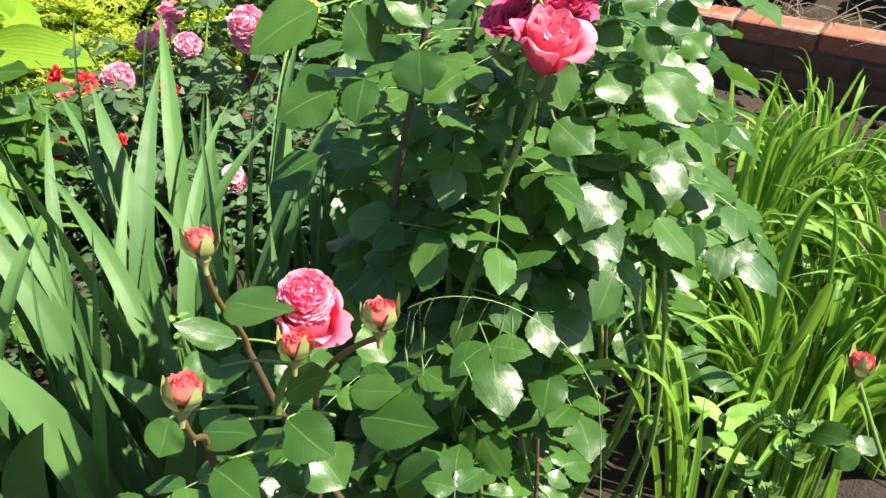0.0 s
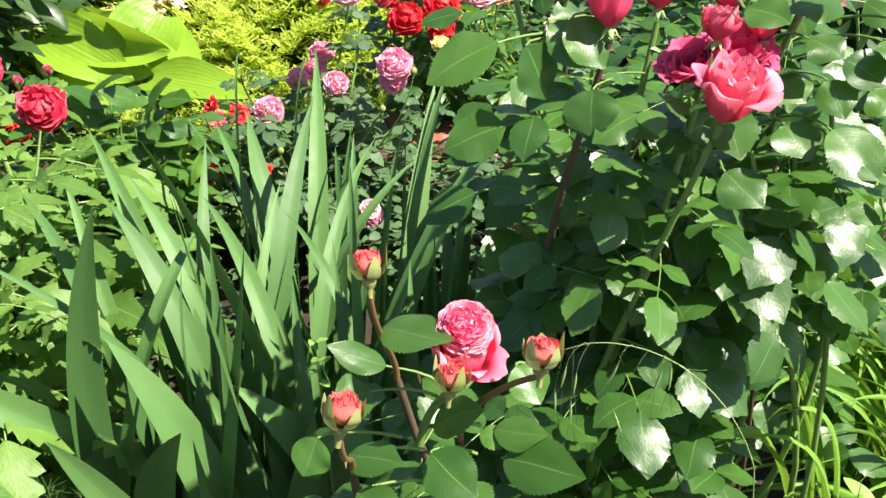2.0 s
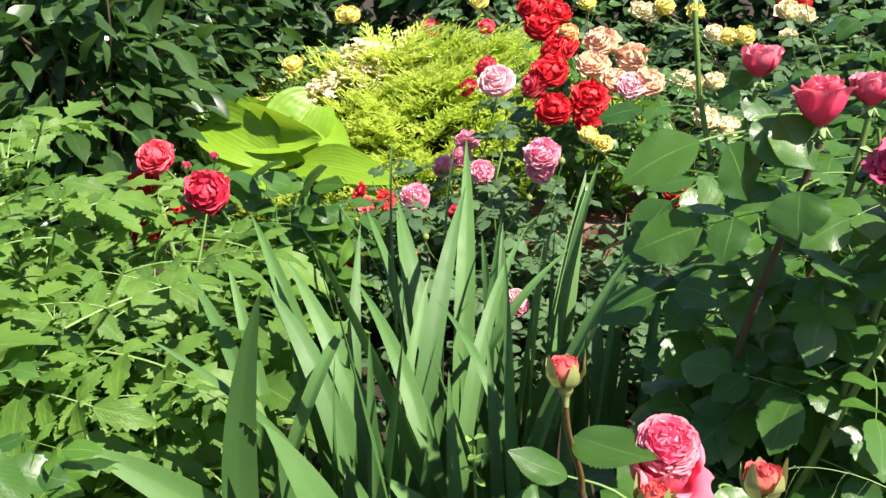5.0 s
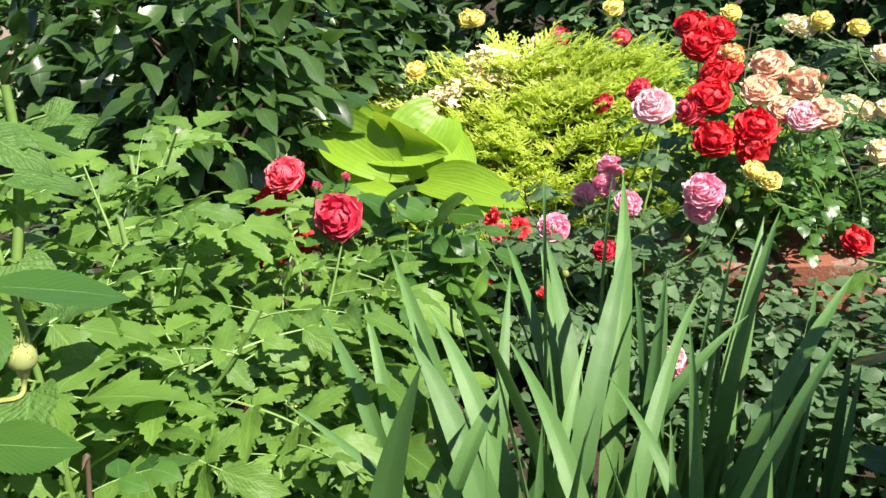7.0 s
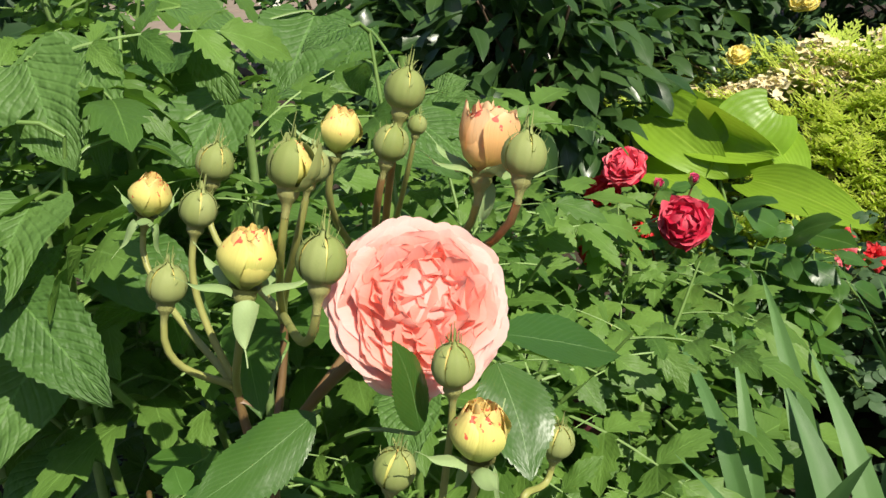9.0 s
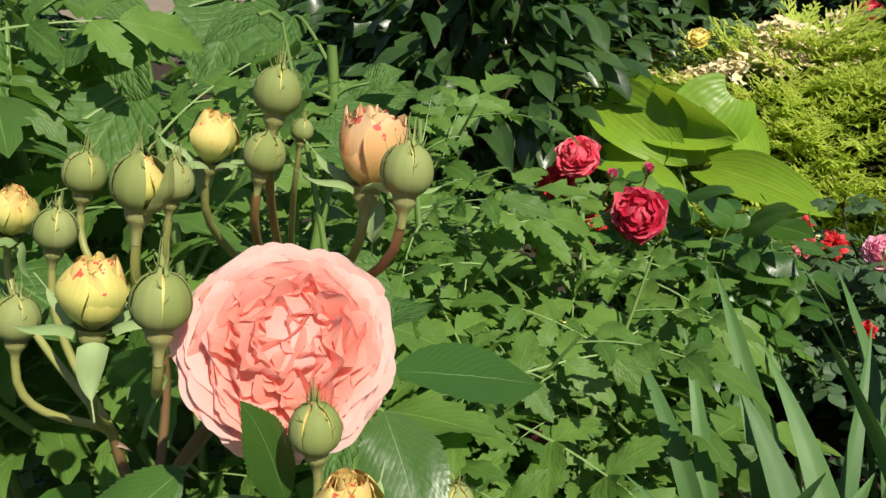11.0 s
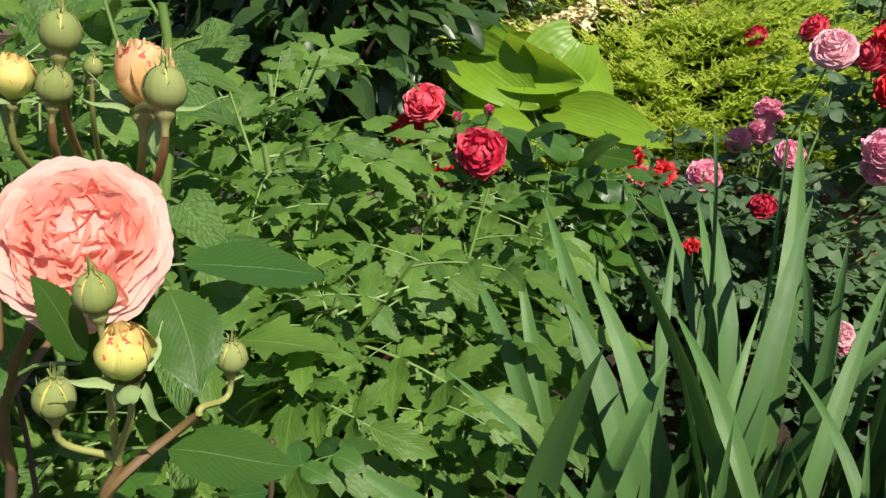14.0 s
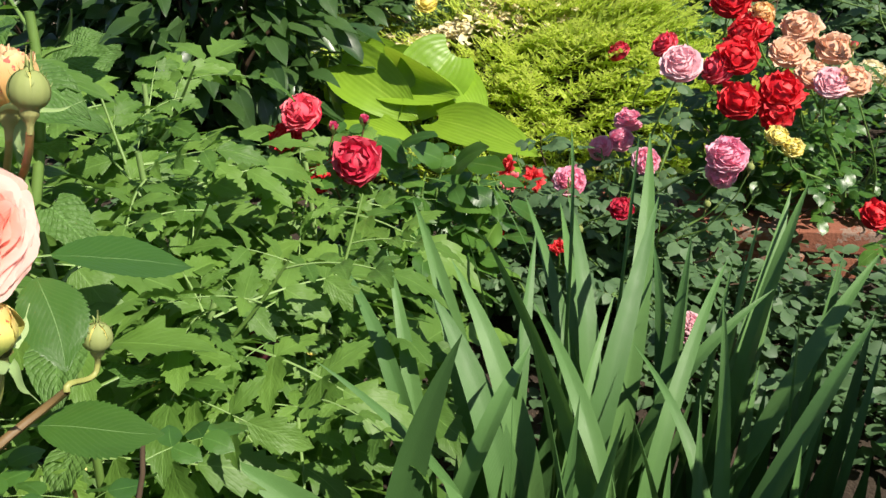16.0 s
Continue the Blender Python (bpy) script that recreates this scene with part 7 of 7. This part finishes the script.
# ---- mauve, red, peach and yellow roses behind ----
def back_bush(base, label, flowers, leaves, n_canes, spread, tall, seed, step=0.05, size=(0.8, 1.15), buds=()):
    base = Vector(base)
    base.z = ground_z(base.x, base.y) - 0.01
    t = thing("rose_bush", base, label, "rose bush", "rose bushes")
    for k, (p, r, mat, ax, n, o) in enumerate(flowers):
        av = Vector(ax).normalized()
        q = Vector(p) - av * r * 0.35
        open_rose(t, q, ax, r * 1.02, mat, seed + k, n, o, False, 0.16, None, STYLES[mat] if n >= 20 else None)
        pts = cane_points(base, q - av * r * 0.2, 0.2, seed + 40 + k, av)
        cane(t, pts, 0.004, 0.0022, STEM_GREEN, 3, k)
        leafy(t, pts, leaves, step * 1.3, 0.4, 0.9, size, seed + 80 + k, 0.2, "leaf", base)
    for k, (p, s, kind) in enumerate(buds):
        rosebud(t, Vector(p), (0.05, 0.2, 1), s, kind, k)
        cane(t, cane_points(base, Vector(p) - Vector((0, 0, s * 0.5)), 0.2, seed + 140 + k), 0.003, 0.0015, STEM_GREEN, 0, k, "stalk")
    r = np.random.default_rng(seed)
    for k in range(n_canes):
        a = k * 2.4
        q = math.sqrt((k + 0.5) / n_canes)
        tip = base + Vector((spread[0] * q * math.cos(a), spread[1] * q * math.sin(a), tall * r.uniform(0.55, 1.0) * (1.05 - 0.35 * q)))
        pts = cane_points(base, tip, 0.4, seed + 200 + k)
        cane(t, pts, 0.004, 0.0016, CANE if k % 3 == 0 else STEM_GREEN, 2, k)
        leafy(t, pts, leaves, step, 0.3, 1.02, size, seed + 300 + k, 0.2, "leaf", base)
    return t


UPF = (0.1, -0.55, 0.8)
back_bush((-0.62, 2.10, 0), "shrub rose with mauve-pink double blooms and small bluish leaves", [
    ((-0.730, 2.017, 0.464), 0.042, MAUVE, UPF, 40, 84), ((-0.710, 2.180, 0.489), 0.034, MAUVE, (-0.3, -0.6, 0.6), 30, 70),
    ((-0.667, 2.220, 0.506), 0.034, MAUVE, UPF, 30, 80), ((-0.580, 2.120, 0.506), 0.036, MAUVE, (0.3, -0.6, 0.7), 34, 84),
    ((-0.393, 1.980, 0.615), 0.046, MAUVE, UPF, 40, 84), ((-0.398, 1.970, 0.573), 0.036, MAUVE, (0, -0.8, 0.1), 30, 80),
    ((-0.672, 2.300, 0.531), 0.040, MAUVE, (0, -0.2, 1), 30, 80), ((-0.541, 2.130, 0.747), 0.050, PALE, UPF, 44, 86),
    ((-0.610, 2.250, 0.746), 0.035, ROSY, (-0.4, -0.4, 0.6), 26, 70), ((-0.365, 1.620, 0.405), 0.026, MAUVE, (0.3, -0.6, 0.5), 26, 78),
], LEAVES_SMALL, 24, (0.40, 0.24), 0.55, 1000, 0.035, (0.8, 1.2),
    [((-0.407, 1.900, 0.523), 0.009, "green"), ((-0.345, 1.960, 0.595), 0.010, "green"), ((-0.663, 1.900, 0.397), 0.010, "green")])
back_bush((-0.86, 2.00, 0), "low rose with spent bright red blooms", [
    ((-0.907, 2.060, 0.441), 0.030, RED, (-0.5, -0.5, 0.5), 14, 95), ((-0.881, 2.040, 0.415), 0.024, ROSY, (0.2, -0.7, 0.4), 14, 90), ((-0.829, 2.060, 0.427), 0.030, RED, (0.4, -0.5, 0.5), 14, 95),
    ((-0.584, 1.920, 0.469), 0.029, CRIMSON, (-0.1, -0.7, 0.6), 30, 74), ((-0.870, 1.918, 0.323), 0.030, RED, (0, -0.4, 0.9), 24, 50),
    ((-0.701, 1.880, 0.359), 0.022, RED, (0, -0.5, 0.8), 16, 60), ((-0.370, 1.620, 0.423), 0.024, PALE, UPF, 20, 80),
], LEAVES_SMALL, 14, (0.32, 0.24), 0.38, 1500, 0.035, (0.8, 1.2))
back_bush((-0.36, 2.58, 0), "rose bush with a tall cluster of bright red blooms", [
    ((-0.411, 2.200, 0.661), 0.050, RED, UPF, 34, 84), ((-0.327, 2.250, 0.682), 0.055, RED, (0.2, -0.5, 0.8), 34, 88), ((-0.329, 2.220, 0.640), 0.042, RED, (0, -0.8, 0.3), 28, 84),
    ((-0.443, 2.300, 0.734), 0.052, RED, UPF, 34, 86), ((-0.483, 2.280, 0.702), 0.044, ROSY, (-0.4, -0.6, 0.6), 28, 84), ((-0.427, 2.400, 0.780), 0.046, RED, UPF, 30, 86),
    ((-0.497, 2.450, 0.821), 0.050, RED, UPF, 30, 86), ((-0.462, 2.500, 0.848), 0.042, RED, (0.3, -0.5, 0.7), 28, 84), ((-0.540, 2.500, 0.861), 0.045, RED, (-0.3, -0.5, 0.7), 28, 84), ((-0.450, 2.360, 0.767), 0.04, RED, (-0.2, -0.7, 0.4), 26, 84),
], LEAVES_MID, 26, (0.36, 0.22), 0.84, 2000, 0.05, (0.8, 1.1))
back_bush((-0.10, 2.66, 0), "rose bush with fading peach and beige blooms", [
    ((-0.340, 2.350, 0.748), 0.046, PEACH, UPF, 28, 92), ((-0.279, 2.320, 0.712), 0.040, PEACH, UPF, 26, 92), ((-0.326, 2.400, 0.797), 0.048, PEACH, UPF, 28, 92),
    ((-0.245, 2.380, 0.762), 0.046, PEACH, UPF, 28, 92), ((-0.232, 2.300, 0.706), 0.044, PALE, UPF, 28, 92), ((-0.190, 2.320, 0.711), 0.044, PEACH, UPF, 26, 94), ((-0.420, 2.420, 0.804), 0.034, BUD_PEACH, UPF, 24, 80),
    ((-0.314, 2.150, 0.613), 0.026, YELLOW, UPF, 24, 84), ((-0.276, 2.150, 0.592), 0.026, YELLOW, UPF, 24, 84),
], LEAVES_MID, 12, (0.30, 0.20), 0.50, 2500, 0.055, (0.8, 1.1), [((-0.208, 2.360, 0.765), 0.012, "red")])
back_bush((0.36, 2.66, 0), "leafy rose bush with light green leaves and red buds", [
    ((-0.086, 2.050, 0.519), 0.034, RED, (0.2, -0.5, 0.6), 20, 70),
], LEAVES_FRESH, 20, (0.46, 0.24), 0.46, 3000, 0.055, (0.9, 1.2))
back_bush((0.35, 3.35, 0), "rose bush with pale yellow and cream blooms", [
    ((-0.314, 3.700, 0.653), 0.05, CREAM, UPF, 24, 84), ((-0.262, 3.700, 0.677), 0.045, YELLOW, UPF, 24, 84), ((-0.358, 3.700, 0.662), 0.045, CREAM, UPF, 24, 84), ((-0.136, 3.600, 0.676), 0.04, YELLOW, UPF, 24, 84),
    ((-0.007, 3.300, 0.640), 0.04, YELLOW, UPF, 24, 84), ((-0.055, 3.300, 0.651), 0.04, CREAM, UPF, 24, 84), ((0.047, 3.300, 0.646), 0.04, YELLOW, UPF, 24, 84),
    ((-0.131, 2.900, 0.582), 0.04, CREAM, UPF, 24, 84), ((-0.087, 2.900, 0.567), 0.035, CREAM, UPF, 24, 84), ((-0.035, 2.900, 0.579), 0.035, CREAM, UPF, 24, 84),
    ((-0.045, 2.600, 0.545), 0.04, CREAM, UPF, 24, 84), ((0.018, 2.550, 0.537), 0.036, CREAM, UPF, 24, 84),
], LEAVES_SMALL, 26, (0.65, 0.5), 0.62, 3500, 0.05, (1.0, 1.5))
back_bush((0.75, 3.85, 0), "rose bush with cream and scarlet blooms", [
    ((0.198, 3.700, 0.673), 0.05, CREAM, UPF, 24, 84), ((0.259, 3.700, 0.654), 0.05, CREAM, UPF, 24, 84), ((0.247, 3.800, 0.694), 0.05, RED, UPF, 24, 84), ((0.202, 3.500, 0.606), 0.04, CREAM, UPF, 24, 84),
    ((0.215, 3.900, 0.678), 0.06, RED, UPF, 24, 84),
], LEAVES_SMALL, 22, (0.6, 0.5), 0.75, 4000, 0.06, (1.1, 1.6))
back_bush((-0.75, 3.95, 0), "rose bush with a few yellow and pink blooms in shade", [
    ((-1.087, 3.900, 0.659), 0.05, YELLOW, UPF, 24, 84), ((-1.288, 3.800, 0.548), 0.05, ROSY, UPF, 24, 84), ((-0.972, 3.600, 0.598), 0.04, ROSY, UPF, 24, 84), ((-0.604, 3.900, 0.656), 0.045, YELLOW, UPF, 24, 84),
    ((-1.342, 3.700, 0.528), 0.05, CREAM, UPF, 24, 84), ((-0.883, 3.000, 0.494), 0.04, CRIMSON, (-0.3, -0.3, 0.5), 20, 90),
], LEAVES_SMALL, 28, (0.7, 0.45), 0.68, 4500, 0.055, (1.1, 1.6))
back_bush((-1.95, 3.75, 0), "rose bush with soft yellow blooms beside the juniper", [
    ((-1.703, 3.242, 0.494), 0.046, YELLOW, UPF, 26, 80), ((-1.752, 3.900, 0.581), 0.055, YELLOW, UPF, 24, 84), ((-1.722, 3.900, 0.583), 0.05, YELLOW, UPF, 24, 84),
], LEAVES_SMALL, 18, (0.5, 0.4), 0.55, 5000, 0.06, (1.0, 1.5))


# ---- shaded shrub and the far greenery ----
SHRUB_LEAF = [leaflet(0.135, 0.062, "lance", 7, 3, 0.35, 0.25, 0, 0.06, k) for k in range(5)]
HEDGE_LEAF = [leaflet(0.085, 0.055, "ovate", 4, 3, 0.3, 0.2, 0, 0.03, k) for k in range(4)]


def shrub(base, radii, n, seed, label, name="shrub", templates=None, mat=None, lift=0.55, shell=0.35, size=(0.75, 1.2)):
    b = Vector(base)
    b.z = ground_z(b.x, b.y) - 0.01
    t = thing(name, b, label, "shrub", "shrubs")
    c = b + Vector((0, 0, radii[2] * lift))
    r = np.random.default_rng(seed)
    for k in range(9):
        a = k * 2.4
        tip = c + Vector((radii[0] * 0.7 * math.cos(a), radii[1] * 0.7 * math.sin(a), radii[2] * r.uniform(0.2, 0.8)))
        part("branch", tube(cane_points(b, tip, 0.3, seed + k), np.linspace(0.012, 0.003, 14), 6).mesh("branch", CANE), t)
    tagged(part("foliage", scatter(templates or SHRUB_LEAF, crown_poses(c, radii, n, seed, size, 0.25, shell), seed).mesh("foliage", mat or SHRUB), t), kind="stuff")


shrub((-2.12, 2.52, 0), (0.48, 0.42, 0.62), 900, 61, "dark green shrub with narrow glossy leaves in half shade")
shrub((-2.62, 2.75, 0), (0.55, 0.45, 0.62), 900, 62, "dark green shrub with narrow glossy leaves in half shade")
shrub((-2.55, 3.35, 0), (0.70, 0.45, 0.80), 900, 63, "dark green shrub with narrow glossy leaves in half shade")
for k, (x, y, rx, ry, rz) in enumerate([
    (-3.6, 4.6, 1.0, 0.7, 1.1), (-1.6, 5.2, 1.2, 0.7, 1.1), (0.4, 5.4, 1.2, 0.7, 1.1), (2.2, 5.0, 1.1, 0.8, 1.1), (3.6, 4.0, 1.0, 0.9, 1.0),
    (1.55, 3.55, 0.75, 0.40, 0.55), (-1.2, 4.55, 0.8, 0.35, 0.62), (0.1, 4.55, 0.8, 0.4, 0.6), (1.3, 4.5, 0.8, 0.4, 0.7), (-2.35, 3.95, 0.5, 0.25, 0.55), (-2.9, 4.3, 0.6, 0.35, 0.7), (0.95, 3.3, 0.45, 0.25, 0.42), (2.35, 3.05, 0.6, 0.45, 0.5), (-7.8, 6.6, 1.6, 1.0, 1.6), (-5.2, 6.4, 1.4, 0.9, 1.4), (-8.6, 4.0, 1.3, 1.2, 1.5), (-6.5, 5.2, 0.9, 0.7, 0.9), (-7.2, 3.6, 0.9, 0.7, 0.9), (-3.80, 1.60, 0.50, 0.30, 0.60), (-3.4, 1.3, 0.5, 0.40, 0.55),
]):
    shrub((x, y, 0), (rx, ry, rz), 1100 if rx < 0.9 else 2200, 70 + k, "dense dark green bush at the back of the garden", "bush", HEDGE_LEAF, HEDGE, 0.6, 0.4, (0.9, 1.6))


def white_shrub():
    b = Vector((-3.6, 2.95, 0.1))
    t = thing("white_flower_bush", b, "bush with clusters of small white flowers", "flowering bush")
    r = np.random.default_rng(8)
    tagged(part("foliage", scatter(HEDGE_LEAF, crown_poses(b + Vector((0, 0, 0.4)), (0.42, 0.38, 0.5), 1000, 8, (0.6, 1.0)), 8).mesh("foliage", ROSE_LEAF), t), kind="stuff")
    for k, p in enumerate([(-3.422, 2.600, 0.681), (-3.362, 2.650, 0.715), (-3.485, 2.550, 0.549), (-3.376, 2.700, 0.658), (-3.582, 2.700, 0.703)]):
        poses = [face_up(Vector(p) + Vector(r.normal(0, 0.022, 3)), (r.normal(0, 0.4), -0.5, 0.8), 0, r.uniform(0.7, 1.2)) for j in range(16)]
        tiny = Geo()
        for j in range(5):
            tiny.join(leaflet(0.012, 0.010, "round", 3, 3, 0.2, 0.1, 0, 0, j), Matrix.Rotation(j * 1.2566, 4, "Z"))
        tagged(part("flower_head", scatter([tiny], poses, k).mesh("flower_head", WHITE), t), kind="stuff")
    for k in range(6):
        part("stem", tube(cane_points(b, b + Vector((0.25 * math.cos(k), 0.2 * math.sin(k), 0.6)), 0.3, k), 0.006, 5).mesh("stem", CANE), t)


white_shrub()


def ground_cover():
    r = np.random.default_rng(44)
    small = [leaflet(0.034, 0.024, "ovate", 5, 3, 0.2, 0.2, 0, 0.03, k) for k in range(4)]
    poses = []
    while len(poses) < 9000:
        x, y = r.uniform(-2.6, 1.1), r.uniform(0.35, 4.3)
        if x > 0.30 and y > 1.2 and not (y > 3.3):
            continue
        if noise.noise(Vector((x * 2.2, y * 2.2, 3))) < (-0.6 if y < 2.5 else -0.12) or (x > -0.60 and y < 1.75):
            continue
        z = ground_z(x, y) + r.uniform(0.01, 0.16) * smooth(0.3, 1.6, y)
        a = r.uniform(0, 6.28)
        poses.append(aim((x, y, z), (math.cos(a), math.sin(a), r.uniform(-0.2, 0.6)), (r.normal(0, 0.3), r.normal(0, 0.3), 1), r.uniform(0.7, 1.5)))
    for k in range(1400):
        x, y = r.uniform(-0.55, 0.20), r.uniform(1.80, 2.32)
        a = r.uniform(0, 6.28)
        poses.append(aim((x, y, ground_z(x, y) + r.uniform(0.01, 0.20)), (math.cos(a), math.sin(a), r.uniform(-0.2, 0.6)), (r.normal(0, 0.3), r.normal(0, 0.3), 1), r.uniform(0.8, 1.5)))
    tagged(new("ground_cover", scatter(small, poses, 6).mesh("ground_cover", ROSE_LEAF_SMALL)), "low green weeds and seedlings covering the soil", "weeds", "", "stuff")


ground_cover()


def dry_grass():
    r = np.random.default_rng(52)
    g = Geo()
    for k in range(160):
        d = r.uniform(0.3, 1.9)
        p = WALL_A + WALL_DIR * d + WALL_BACK * r.uniform(0.10, 0.35)
        b = Vector((p.x, p.y, ground_z(p.x, p.y) - 0.01))
        o = Vector((r.normal(0, 0.10), r.normal(-0.02, 0.08), r.uniform(0.02, 0.14)))
        g.join(tube([b, b + o * 0.6 + Vector((0, 0, 0.02)), b + o], [0.002, 0.0016, 0.0006], 3))
    tagged(new("dry_grass", g.mesh("dry_grass", DRY)), "dry grass stalks and twigs behind the brick wall", "dry grass", "", "stuff")


dry_grass()
